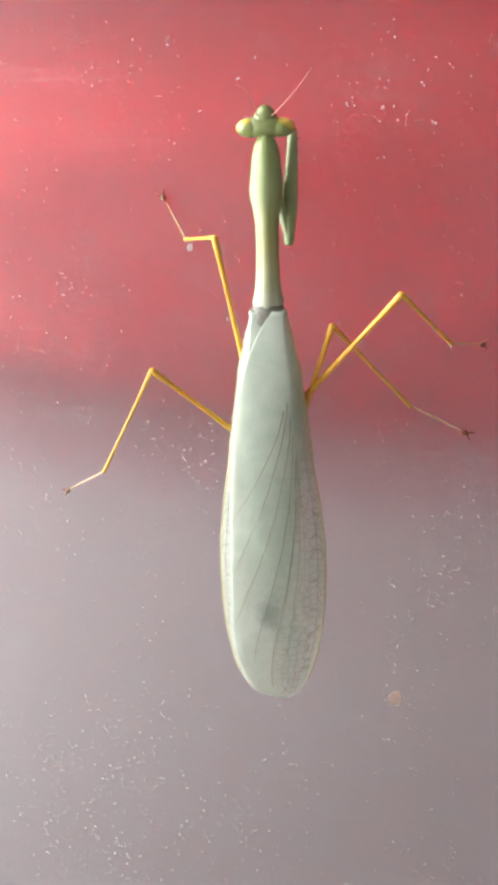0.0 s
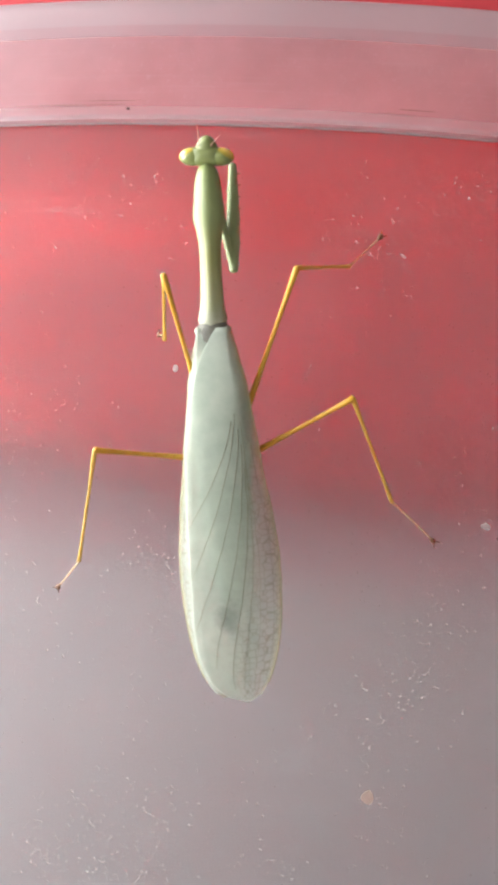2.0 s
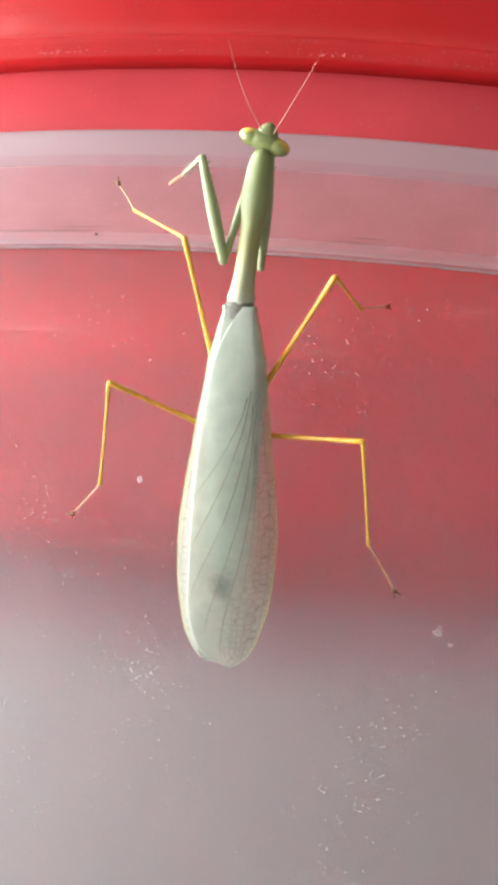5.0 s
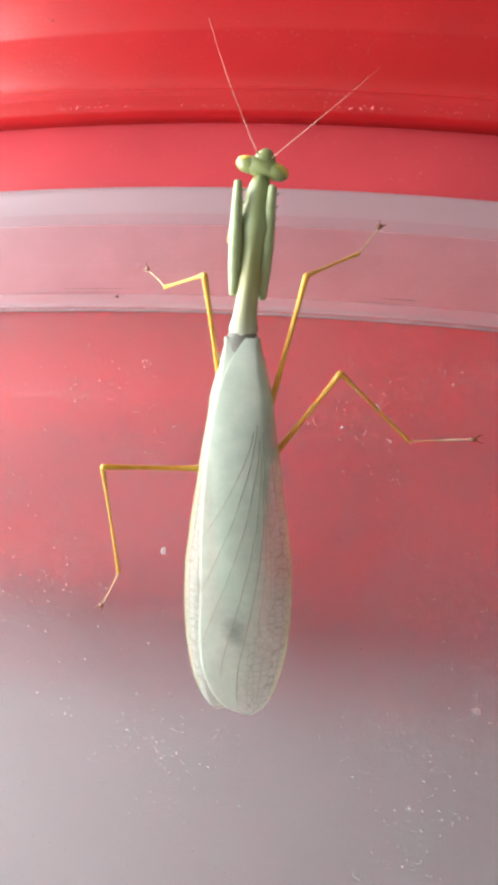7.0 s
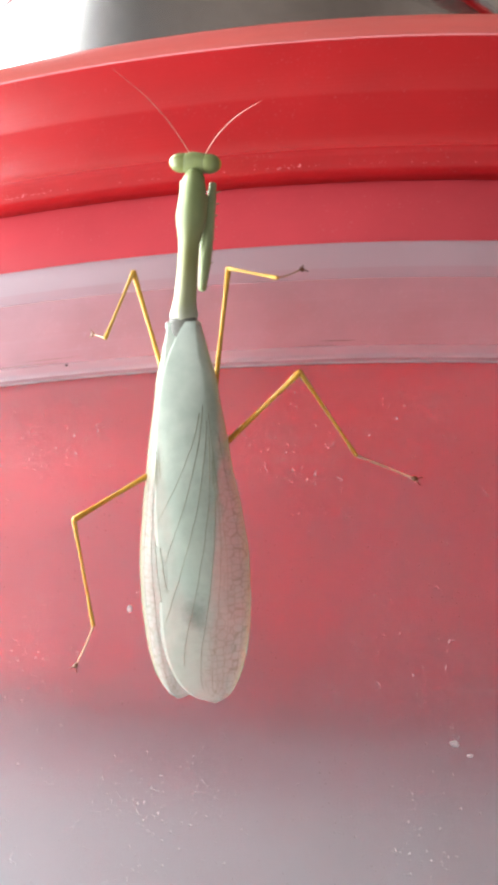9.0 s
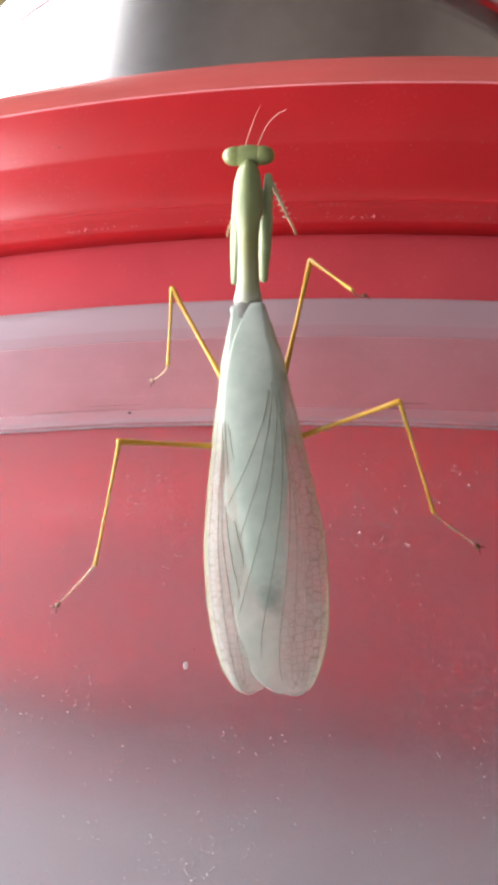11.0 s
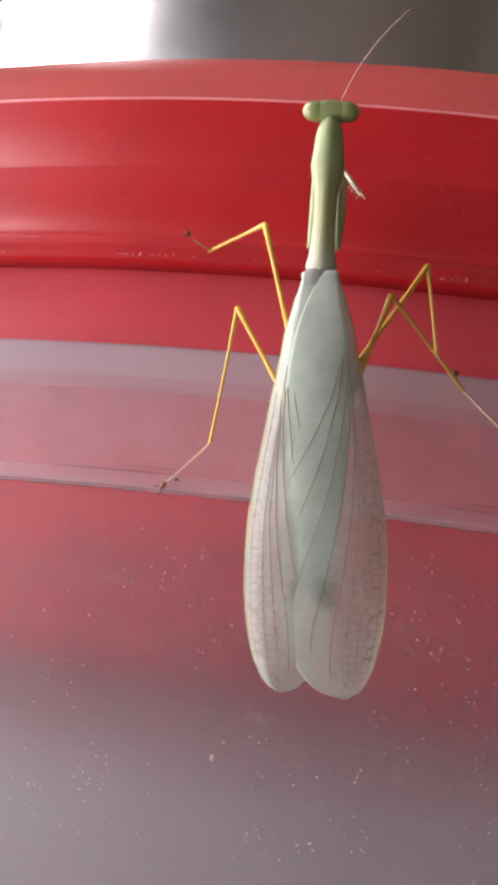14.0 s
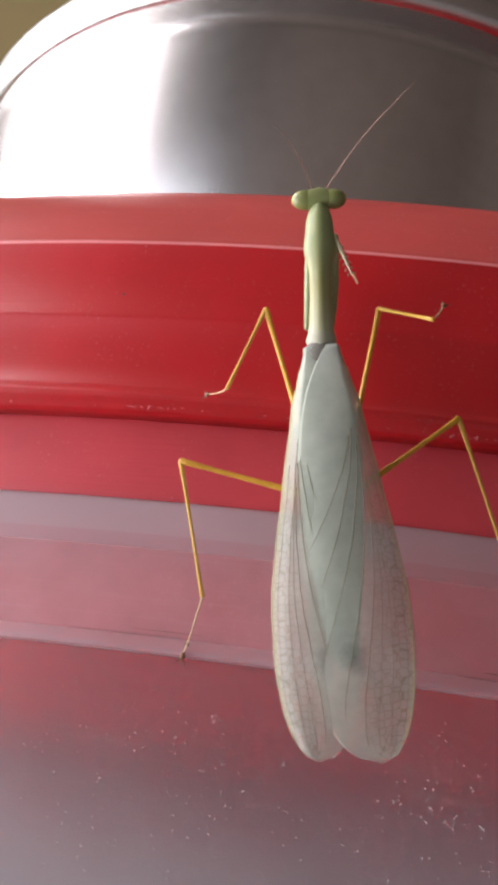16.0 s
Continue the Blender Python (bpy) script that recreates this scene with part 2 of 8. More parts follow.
def dust_material(name, cover):
    """Thin chalky dust that half hides what it lies on."""
    m = Mat(name)
    n = m.noise(900, 3, 0.6, m.coord())
    c = m.ramp(n.outputs[0], [(0.3, (0.88, 0.86, 0.86)), (0.7, (0.96, 0.94, 0.94))]).outputs[0]
    clear = m.node("ShaderNodeBsdfTransparent")
    chalk = m.node("ShaderNodeBsdfDiffuse")
    m.link(c, chalk.inputs["Color"])
    glow = m.node("ShaderNodeBsdfTranslucent")
    m.link(c, glow.inputs["Color"])
    body = m.shader_mix(0.35, chalk.outputs[0], glow.outputs[0])
    m.link(m.shader_mix(cover, clear.outputs[0], body), m.out.inputs["Surface"])
    return m.m


M_DUST = dust_material("pale_dust", 0.75)
M_CRUST = plain("pale_crust", (0.42, 0.31, 0.31), 0.7, 0.15, 900)
M_HINGE = plain("wing_hinge_grey", (0.13, 0.125, 0.1), 0.5, 0.3, 1800)
M_DROP = plain("dried_drop", (0.42, 0.30, 0.26), 0.6, 0.2, 900)
M_GRIME = plain("grime", (0.10, 0.05, 0.05), 0.7, 0.2, 900)
M_BURR = plain("red_burr", (0.68, 0.16, 0.17), 0.5, 0.15, 900)
M_EDGE = plain("wing_edge_yellow", (0.45, 0.42, 0.27), 0.4, 0.12, 900)


def wing_material():
    """Leathery pale wing: fine cell pattern, thin towards its sides and end."""
    m = Mat("wing_membrane")
    uv = m.node("ShaderNodeUVMap")
    sep = m.node("ShaderNodeSeparateXYZ")
    m.link(uv.outputs[0], sep.inputs[0])
    v = m.coord()
    vor = m.node("ShaderNodeTexVoronoi", Scale=1.0, Randomness=0.6)
    vor.feature = "DISTANCE_TO_EDGE"
    mpn = m.node("ShaderNodeMapping")
    mpn.inputs["Scale"].default_value = (11.0, 56.0, 1.0)
    m.link(uv.outputs[0], mpn.inputs["Vector"])
    mp = mpn.outputs[0]
    warp = m.noise(500, 2, 0.5, v)
    wv = m.node("ShaderNodeVectorMath")
    wv.operation = "MULTIPLY_ADD"
    m.link(warp.outputs["Color"], wv.inputs[0])
    wv.inputs[1].default_value = (0.3, 0.3, 0)
    m.link(mp, wv.inputs[2])
    m.link(wv.outputs[0], vor.inputs["Vector"])
    cell = m.ramp(vor.outputs["Distance"], [(0.022, (1,) * 3), (0.065, (0,) * 3)]).outputs[0]
    # the net shows in the thin border and towards the end
    thin = m.math("MAXIMUM", m.ramp(sep.outputs[0], [(0.10, (1,) * 3), (0.42, (0.12,) * 3)]).outputs[0],
                  m.math("MULTIPLY", m.ramp(sep.outputs[1], [(0.62, (0,) * 3), (0.85, (1,) * 3)]).outputs[0], m.ramp(sep.outputs[0], [(0.35, (1,) * 3), (0.62, (0.15,) * 3)]).outputs[0]))
    far = m.ramp(sep.outputs[1], [(0.22, (0.1,) * 3), (0.5, (1,) * 3)]).outputs[0]
    net = m.math("MULTIPLY", m.math("MULTIPLY", cell, thin), far)
    a = m.noise(420, 4, 0.6, v)
    base = m.ramp(a.outputs[0], [(0.3, (0.46, 0.52, 0.44)), (0.7, (0.57, 0.62, 0.53))]).outputs[0]
    edge = m.ramp(sep.outputs[0], [(0.0, (1,) * 3), (0.07, (0,) * 3)]).outputs[0]
    c = m.mix(m.math("MULTIPLY", edge, 0.7), base, (0.60, 0.57, 0.30))
    c = m.mix(m.math("MULTIPLY", net, 0.62), c, (0.12, 0.11, 0.06))
    # dark blotch above the tip of the abdomen
    away = m.node("ShaderNodeVectorMath")
    away.operation = "DISTANCE"
    flat = m.node("ShaderNodeMapping")
    flat.inputs["Scale"].default_value = (1000, 700, 0)
    m.link(m.node("ShaderNodeTexCoord").outputs["Object"], flat.inputs["Vector"])
    m.link(flat.outputs[0], away.inputs[0])
    away.inputs[1].default_value = (-0.2, -22.5, 0)
    ragged = m.math("ADD", away.outputs["Value"], m.math("MULTIPLY", m.noise(1100, 3, 0.6, v).outputs[0], 1.6))
    blot = m.ramp(m.math("MULTIPLY", ragged, 0.4), [(0.35, (0.62,) * 3), (0.95, (0,) * 3)]).outputs[0]
    c = m.mix(blot, c, (0.10, 0.13, 0.11))
    m.link(c, m.b.inputs["Base Color"])
    m.b.inputs["Roughness"].default_value = 0.5
    m.b.inputs["Specular IOR Level"].default_value = 0.3
    m.bump(a.outputs[0], 0.3, 0.00006)
    tr = m.node("ShaderNodeBsdfTranslucent")
    m.link(c, tr.inputs["Color"])
    s = m.shader_mix(0.35, m.b.outputs[0], tr.outputs[0])
    clear = m.node("ShaderNodeBsdfTransparent")
    # see-through: more in the thin parts, none at the tough base
    inner = m.ramp(sep.outputs[0], [(0.5, (0,) * 3), (0.85, (0.10,) * 3)]).outputs[0]
    op = m.math("ADD", m.math("ADD", m.math("MULTIPLY", thin, 0.08), 0.37), inner)
    op = m.math("MULTIPLY", op, m.ramp(sep.outputs[1], [(0.06, (0.15,) * 3), (0.4, (1,) * 3)]).outputs[0])
    op = m.math("MULTIPLY", op, m.math("SUBTRACT", 1.0, m.math("MULTIPLY", net, 0.45)))
    s = m.shader_mix(op, s, clear.outputs[0])
    m.link(s, m.out.inputs["Surface"])
    return m.m


def wing_under():
    """The under side of the thin wing: almost clear."""
    m = Mat("wing_under_side")
    tr = m.node("ShaderNodeBsdfTranslucent")
    n = m.noise(420, 4, 0.6, m.coord())
    m.link(m.ramp(n.outputs[0], [(0.3, (0.42, 0.48, 0.39)), (0.7, (0.52, 0.58, 0.48))]).outputs[0], tr.inputs["Color"])
    clear = m.node("ShaderNodeBsdfTransparent")
    m.link(m.shader_mix(0.94, tr.outputs[0], clear.outputs[0]), m.out.inputs["Surface"])
    return m.m


M_WING = wing_material()
M_WING_UNDER = wing_under()


# ---- mesh helpers ----
def part(name, bm, material, parent=None, label="", smooth=True):
    me = bpy.data.meshes.new(name)
    bmesh.ops.recalc_face_normals(bm, faces=bm.faces)
    bm.to_mesh(me)
    bm.free()
    mats = material if isinstance(material, (list, tuple)) else [material]
    for mt in mats:
        me.materials.append(mt)
    if smooth:
        for p in me.polygons:
            p.use_smooth = True
    ob = new(name, me)
    if parent:
        ob.parent = parent
    if label:
        ob["label"] = label
    return ob


def grid_faces(bm, rows, close_u=False, close_v=False, mat=0):
    """Quads over rows of vertices; returns the faces."""
    faces = []
    nv, nu = len(rows), len(rows[0])
    for j in range(nv if close_v else nv - 1):
        for i in range(nu if close_u else nu - 1):
            q = [rows[j][i], rows[j][(i + 1) % nu], rows[(j + 1) % nv][(i + 1) % nu], rows[(j + 1) % nv][i]]
            f = bm.faces.new(q)
            f.material_index = mat
            faces.append(f)
    return faces


def tube(bm, points, radii, sides=10, squash=1.0, up=(0, 0, 1)):
    """A tapered tube with rounded ends along points."""
    pts = [Vector(p) for p in points]
    rows = []
    for i, p in enumerate(pts):
        d = (pts[min(i + 1, len(pts) - 1)] - pts[max(i - 1, 0)]).normalized()
        u = Vector(up) if abs(d.dot(Vector(up))) < 0.95 else Vector((1, 0, 0))
        s = d.cross(u).normalized()
        n = s.cross(d).normalized()
        rows.append([bm.verts.new(p + radii[i] * (s * math.cos(a) + n * math.sin(a) * squash))
                     for a in (2 * math.pi * k / sides for k in range(sides))])
    grid_faces(bm, rows, close_u=True)
    bm.faces.new(rows[0])
    bm.faces.new(rows[-1])
    return rows


def box(bm, lo, hi, bevel=0.0):
    r = bmesh.ops.create_cube(bm, size=1.0)
    vs = r["verts"]
    for v in vs:
        v.co = Vector([l + (c + 0.5) * (h - l) for l, h, c in zip(lo, hi, v.co)])
    if bevel:
        es = list({e for v in vs for e in v.link_edges})
        bmesh.ops.bevel(bm, geom=es, offset=bevel, segments=3, profile=0.5, affect="EDGES")


# ---- room ----
def room():
    x0, x1, y0, y1, z0, z1 = -0.9, 1.3, -1.4, 0.55, BASE - 0.9, 1.5
    th = 0.12

    def slab(name, lo, hi, mat, label, cat):
        bm = bmesh.new()
        box(bm, lo, hi)
        tagged(part(name, bm, mat, smooth=False), label, cat, kind="structure")

    slab("floor", (x0 - th, y0 - th, z0 - th), (x1 + th, y1 + th, z0), M_FLOOR, "dull grey stone kitchen floor", "floor")
    slab("ceiling", (x0 - th, y0 - th, z1), (x1 + th, y1 + th, z1 + th), M_PAINT, "plain brown painted kitchen ceiling", "ceiling")
    slab("wall_north", (x0 - th, y1, z0), (x1 + th, y1 + th, z1), M_OLIVE, "plain olive yellow painted wall behind the pot", "wall")
    slab("wall_south", (x0 - th, y0 - th, z0), (x1 + th, y0, z1), M_PAINT, "plain brown painted kitchen wall", "wall")
    slab("wall_east", (x1, y0, z0), (x1 + th, y1, z1), M_PAINT, "plain brown painted kitchen wall", "wall")
    # Unseen backing slab, added to set the brightness showing through the tub
    slab("splashback", (x0, y1 - 0.012, BASE), (x1, y1 - 0.001, 0.22), M_BACKING, "unseen dark grey backing slab added behind the tub", "splashback")
    # west wall with a tall window and an added opening for the fill lamp
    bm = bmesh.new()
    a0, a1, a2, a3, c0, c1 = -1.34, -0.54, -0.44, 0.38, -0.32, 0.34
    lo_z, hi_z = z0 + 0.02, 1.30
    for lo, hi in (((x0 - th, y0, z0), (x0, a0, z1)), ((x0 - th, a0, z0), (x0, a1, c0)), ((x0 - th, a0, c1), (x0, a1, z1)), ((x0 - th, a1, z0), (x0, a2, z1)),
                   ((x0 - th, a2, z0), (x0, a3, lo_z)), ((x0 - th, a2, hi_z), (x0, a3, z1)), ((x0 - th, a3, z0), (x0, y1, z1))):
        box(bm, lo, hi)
    tagged(part("wall_west", bm, M_PAINT_PALE, smooth=False), "pale painted wall with a bright window and an added low opening", "wall", kind="structure")


room()


def counter():
    bm = bmesh.new()
    box(bm, (-0.2, -0.45, BASE - 0.04), (1.28, 0.53, BASE), 0.004)
    top = tagged(part("worktop", bm, M_COUNTER, smooth=False), "grey stone kitchen worktop under the tub", "worktop", kind="structure")
    bm = bmesh.new()
    box(bm, (-0.18, -0.40, BASE - 0.9), (1.25, 0.53, BASE - 0.04), 0.003)
    part("base_cabinet", bm, M_PAINT, top, smooth=False)


counter()


# ---- plastic tub with its lid ----
def tub_loop(off, n_arc=72, n_side=14):
    """Plan of the tub, a bowed rectangle with round corners, moved outward by off."""
    r, xa = 0.075, 0.09
    al = math.asin(xa / (R - r))
    pts = []
    for k in range(n_arc + 1):
        a = -al + 2 * al * k / n_arc
        pts.append(((R + off) * math.sin(a), R - (R + off) * math.cos(a)))
    yc = R - (R - r) * math.cos(al)
    for k in range(1, n_side):
        a = al + (math.pi - 2 * al) * k / n_side
        y = yc if a < math.pi / 2 else DEPTH - yc
        pts.append((xa + (r + off) * math.sin(a), y - (r + off) * math.cos(a)))
    back = [(-x, DEPTH - y) for x, y in pts]
    return pts + back


def lathe(bm, profile, close=False, mats=None):
    rows = []
    for off, z in profile:
        rows.append([bm.verts.new((x, y, z)) for x, y in tub_loop(off)])
    n = len(rows) if close else len(rows) - 1
    for j in range(n):
        grid_faces(bm, [rows[j], rows[(j + 1) % len(rows)]], close_u=True, mat=mats[j] if mats else 0)
    return rows


def tub():
    root = new("plastic_tub")
    root.location = (0, 0, BASE)
    tagged(root, "cloudy translucent plastic storage tub, scratched and dusty", "container")

    def lift(bm):
        bmesh.ops.translate(bm, verts=bm.verts, vec=(0, 0, -BASE))
        return bm

    mm = 0.001
    bm = bmesh.new()
    t = 1.6 * mm
    low = [BASE + 5 * mm, -0.11, -0.09, -0.07, -0.05, -0.03, -0.012, -0.0035, -0.0012]
    foot = TAPER * BASE
    prof = [(foot - 6 * mm, BASE), (foot - 2 * mm, BASE + 1 * mm)] + [(TAPER * z, z) for z in low] + [(0, 0.0012), (0, 0.003), (0, 0.017), (0, 0.0182), (0, 0.0185), (-t, 0.0185), (-t, 0.0182), (-t, 0.017), (-t, 0.003), (-t, 0.0012)]
    prof += [(TAPER * z - t, z) for z in reversed(low)] + [(foot - 7 * mm, BASE + 2.4 * mm)]
    mats = [0] * 11 + [2] * 4 + [1] * 15
    rows = lathe(bm, prof, False, mats)
    f = bm.faces.new(rows[0])
    f = bm.faces.new(rows[-1])
    f.material_index = 1
    part("body", lift(bm), [M_WALL, M_INNER, M_NECK], root)
    # moulded collar round the body, red bleed and a bright brim painted in
    bm = bmesh.new()
    b = 1.5 * mm
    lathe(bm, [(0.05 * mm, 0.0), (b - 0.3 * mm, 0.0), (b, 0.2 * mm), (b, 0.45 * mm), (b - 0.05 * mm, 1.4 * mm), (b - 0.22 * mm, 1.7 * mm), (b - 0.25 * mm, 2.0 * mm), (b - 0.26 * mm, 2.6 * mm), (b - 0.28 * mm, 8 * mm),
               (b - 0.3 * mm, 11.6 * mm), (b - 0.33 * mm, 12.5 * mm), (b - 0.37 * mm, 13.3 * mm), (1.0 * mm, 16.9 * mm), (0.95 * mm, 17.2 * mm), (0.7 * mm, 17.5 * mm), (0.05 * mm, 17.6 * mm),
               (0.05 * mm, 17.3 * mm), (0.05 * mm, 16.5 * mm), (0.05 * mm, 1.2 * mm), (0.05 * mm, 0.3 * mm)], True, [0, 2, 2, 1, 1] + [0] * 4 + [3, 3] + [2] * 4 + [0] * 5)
    part("collar", lift(bm), [M_BAND_RED_LIT, M_BEAD_RED_LIT, M_BRIM_LIT, M_BRIM_HALF_LIT], root, "thicker milky moulded collar")


def lid():
    mm = 0.001
    root = new("tub_lid")
    root.location = (0, 0, 0.0265)
    tagged(root, "glossy red plastic lid with moulded ridges on the tub", "lid")

    def lift(bm):
        bmesh.ops.translate(bm, verts=bm.verts, vec=(0, 0, -0.0265))
        return bm

    bm = bmesh.new()
    prof = [(0.3, 27.6), (2.6, 27.6), (3.0, 27.75), (3.3, 28.0), (4.3, 28.4), (5.1, 28.8), (5.1, 29.15), (4.6, 29.6), (4.0, 30.6), (3.6, 33),
            (3.5, 38.7), (3.75, 39.5), (3.75, 40.1), (3.5, 40.8), (3.3, 45), (3.0, 49.4), (3.3, 50.4), (3.3, 50.8), (2.9, 51.4),
            (1.6, 54), (-0.8, 58.4), (-3.8, 62.6), (-5.8, 64.6), (-7.8, 65.4), (-10, 65.2), (-12, 63.5), (-13, 61), (-13.2, 56), (-13.2, 24),
            (-11.2, 24), (-11.0, 54), (-9, 56.5), (-6, 57), (-3, 55), (0.3, 50), (0.3, 40)]
    # the upper crest has a painted highlight, the sloping top is paler with more dust specks
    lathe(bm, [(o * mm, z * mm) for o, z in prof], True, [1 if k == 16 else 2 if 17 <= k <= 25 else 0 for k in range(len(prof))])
    part("rim", lift(bm), [M_RED, M_RED_CREST_LIT, M_RED_PALE_TOP], root)
    # skirt that sits on the tub
    bm = bmesh.new()
    lathe(bm, [(o * mm, z * mm) for o, z in [(0.28, 50), (0.28, 49), (0.28, 18.6), (0.28, 17.8), (0.26, 17.66), (0.1, 17.66), (0.07, 17.9), (0.07, 18.7), (-2.0, 18.8), (-2.6, 18.9), (-3.2, 19.0), (-3.6, 20.2), (-3.6, 21), (-3.6, 49), (-3.6, 50)]], True)
    part("skirt", lift(bm), M_RED_LIP, root)
    # thin sunken panel inside the rim
    bm = bmesh.new()
    prof = [(-60, 21.5), (-16, 21.5), (-13.0, 22.4), (-4.2, 23.6), (-3.7, 23.2), (-3.8, 22.4), (-6, 21.0), (-14, 19.8), (-60, 19.5)]
    rows = lathe(bm, [(o * mm, z * mm) for o, z in prof])
    bm.faces.new(rows[-1])
    bm.faces.new(rows[0])
    part("sunken_panel", lift(bm), M_RED_THIN, root)


tub()
lid()


def on_wall(u, z, out=0.0):
    """A point of the tub's front, u along it and z up, in millimetres, with the outward and sideways directions."""
    off = (TAPER * z if z < 0 else 0.0) + out
    a = u / 1000 / R
    rr = R + off / 1000
    c = Vector((rr * math.sin(a), R - rr * math.cos(a), z / 1000))
    k = TAPER if z < 0 else 0.0
    nrm = Vector((math.sin(a), -math.cos(a), -k)).normalized()
    side = Vector((math.cos(a), math.sin(a), 0))
    return c, nrm, side


def smear(bm, u, z, w, h, rnd, out=0.0, thick=0.08, turn=0.0, n=9):
    """A low irregular blot on the front, w by h millimetres."""
    c, nrm, side = on_wall(u, z, out)
    up = nrm.cross(side)
    ring = []
    for k in range(n):
        a = 2 * math.pi * k / n
        r = rnd.uniform(0.7, 1.15)
        x, y = math.cos(a) * w / 2000 * r, math.sin(a) * h / 2000 * r
        x, y = x * math.cos(turn) - y * math.sin(turn), x * math.sin(turn) + y * math.cos(turn)
        ring.append(bm.verts.new(c + side * x + up * y + nrm * 0.00004))
    top = bm.verts.new(c + nrm * (0.04 + thick) / 1000)
    for k in range(n):
        bm.faces.new((ring[k], ring[(k + 1) % n], top))


def marks(tub_root, lid_root):
    rnd = random.Random(11)

    def put(name, parent, mat, spots, label="", kind=""):
        bm = bmesh.new()
        for sp in spots:
            smear(bm, *sp[:4], rnd, *sp[4:])
        bmesh.ops.translate(bm, verts=bm.verts, vec=-parent.location)
        ob = part(name, bm, mat, parent, label)
        if kind:
            ob["kind"] = kind

    put("dried_drop", tub_root, M_DROP, [(-1.9, -70.9, 1.7, 1.9)], "pinkish dried drop on the wall")
    put("paint_fleck", tub_root, M_CRUST, [(9.4, -39.7, 1.2, 0.9)], "pale crusty fleck")
    put("paint_fleck", tub_root, M_CRUST, [(11.3, -40.9, 0.9, 0.6)], "pale crusty fleck")
    put("paint_fleck", tub_root, M_CRUST, [(-30.9, -25.6, 0.8, 1.0)], "pale crusty fleck")
    put("dark_scratch", tub_root, M_GRIME, [(-4.6, 2.3, 4.6, 0.10, 1.5, 0.02), (-6.5, 1.6, 5.0, 0.10, 1.5, 0.02)], "thin dark scratch on the collar")
    put("dark_scratch", tub_root, M_GRIME, [(-45, 1.7, 14, 0.12, 1.5, 0.02), (-40, 2.3, 9, 0.08, 1.5, 0.02)], "thin dark scratch on the collar")
    put("dirt_spot", tub_root, M_GRIME, [(-37.5, 1.2, 0.55, 0.45, 1.5)], "small brown dirt spot on the collar")
    # clumps of dust flecks
    spots = []
    for cu, cz, su, sz, n in ((-31.8, -45.8, 2.6, 2.2, 60), (-40, -85, 7, 6, 240), (-46, -92, 5, 4, 140), (-0.2, -61, 2.6, 6, 60), (6, -49.8, 2.4, 3, 34), (1.6, -74.5, 3, 2, 22),
                              (-34.5, -73.7, 4, 3, 34), (-14.5, -80.3, 3, 1.6, 26), (-20, -88, 5, 3, 40), (8, -86.6, 4, 4, 36), (-50.9, -49, 6, 6, 50), (-31.4, -25.1, 1.2, 1.2, 10),
                              (-7, -8.5, 3.4, 4.2, 44), (-41, -9, 6, 3, 20), (-47, -8, 5, 3, 14), (2.4, -4.6, 1.8, 1.2, 20), (-7.1, -12.3, 3, 2, 30), (9.1, -39.7, 1.6, 1.0, 12),
                              (-26.6, -46, 3, 3, 30), (3.9, -56, 3, 3, 30), (-22, -33, 9, 6, 50), (-48, -28, 6, 6, 50)):
        for _ in range(n // 2):
            # a small cluster of grains
            u0, z0, k = rnd.gauss(cu, su), rnd.gauss(cz, sz), rnd.choice((1, 1, 2, 3, 5))
            for _ in range(k):
                d = rnd.choice((0.09, 0.12, 0.16, 0.22)) * rnd.uniform(0.7, 1.2)
                spots.append((rnd.gauss(u0, 0.45), rnd.gauss(z0, 0.55), d, d * rnd.uniform(0.7, 1.7), 0.0, 0.6 * d, rnd.uniform(-0.8, 0.8)))
    for _ in range(110):
        # loose drifts
        cu, cz, su, sz = rnd.uniform(-72, 32), -102 + 98 * rnd.random(), rnd.uniform(1.5, 5), rnd.uniform(2, 6)
        for _ in range(rnd.randint(8, 30)):
            d = rnd.choice((0.07, 0.09, 0.12, 0.17))
            spots.append((rnd.gauss(cu, su), rnd.gauss(cz, sz), d, d * rnd.uniform(0.8, 2.0), 0.0, 0.6 * d, rnd.uniform(-0.8, 0.8)))
    for _ in range(1500):
        d = rnd.choice((0.08, 0.11, 0.15, 0.2))
        spots.append((rnd.uniform(-72, 32), -104 + 101 * rnd.random() ** 1.4, d, d * rnd.uniform(0.7, 1.8), 0.0, 0.6 * d, rnd.uniform(-0.8, 0.8)))
    put("dust", tub_root, M_DUST, [q for q in spots if q[1] < -2.5], "scattered pale dust flecks", "stuff")
    # moulding burrs under the lid's ridge
    spots = []
    for _ in range(420):
        u = rnd.choice((rnd.uniform(-72, -18), rnd.gauss(-46.6, 2.0), rnd.gauss(-10, 2.2), rnd.uniform(-15, 30)))
        spots.append((u, rnd.gauss(28.3, 0.2), rnd.uniform(0.12, 0.5), rnd.uniform(0.10, 0.22), 3.3, 0.06, rnd.uniform(-0.5, 0.5)))
    for u, z in ((-46.6, 28.9), (-46.1, 28.5), (-46.3, 28.1), (-10.1, 28.4), (-9.2, 28.1), (-11.2, 28.5), (-54.4, 28.6), (-42.4, 28.4)):
        spots.append((u, z, 0.3, 1.1, 3.5, 0.12, rnd.uniform(-0.6, 0.6)))
    put("burrs", lid_root, M_BURR, spots, "pale scuffs along the moulded ridge", "stuff")
    put("scuff", lid_root, M_BURR, [(-50.1, 48.0, 0.5, 0.9, 3.0, 0.05, 0.4)], "pale scuff")
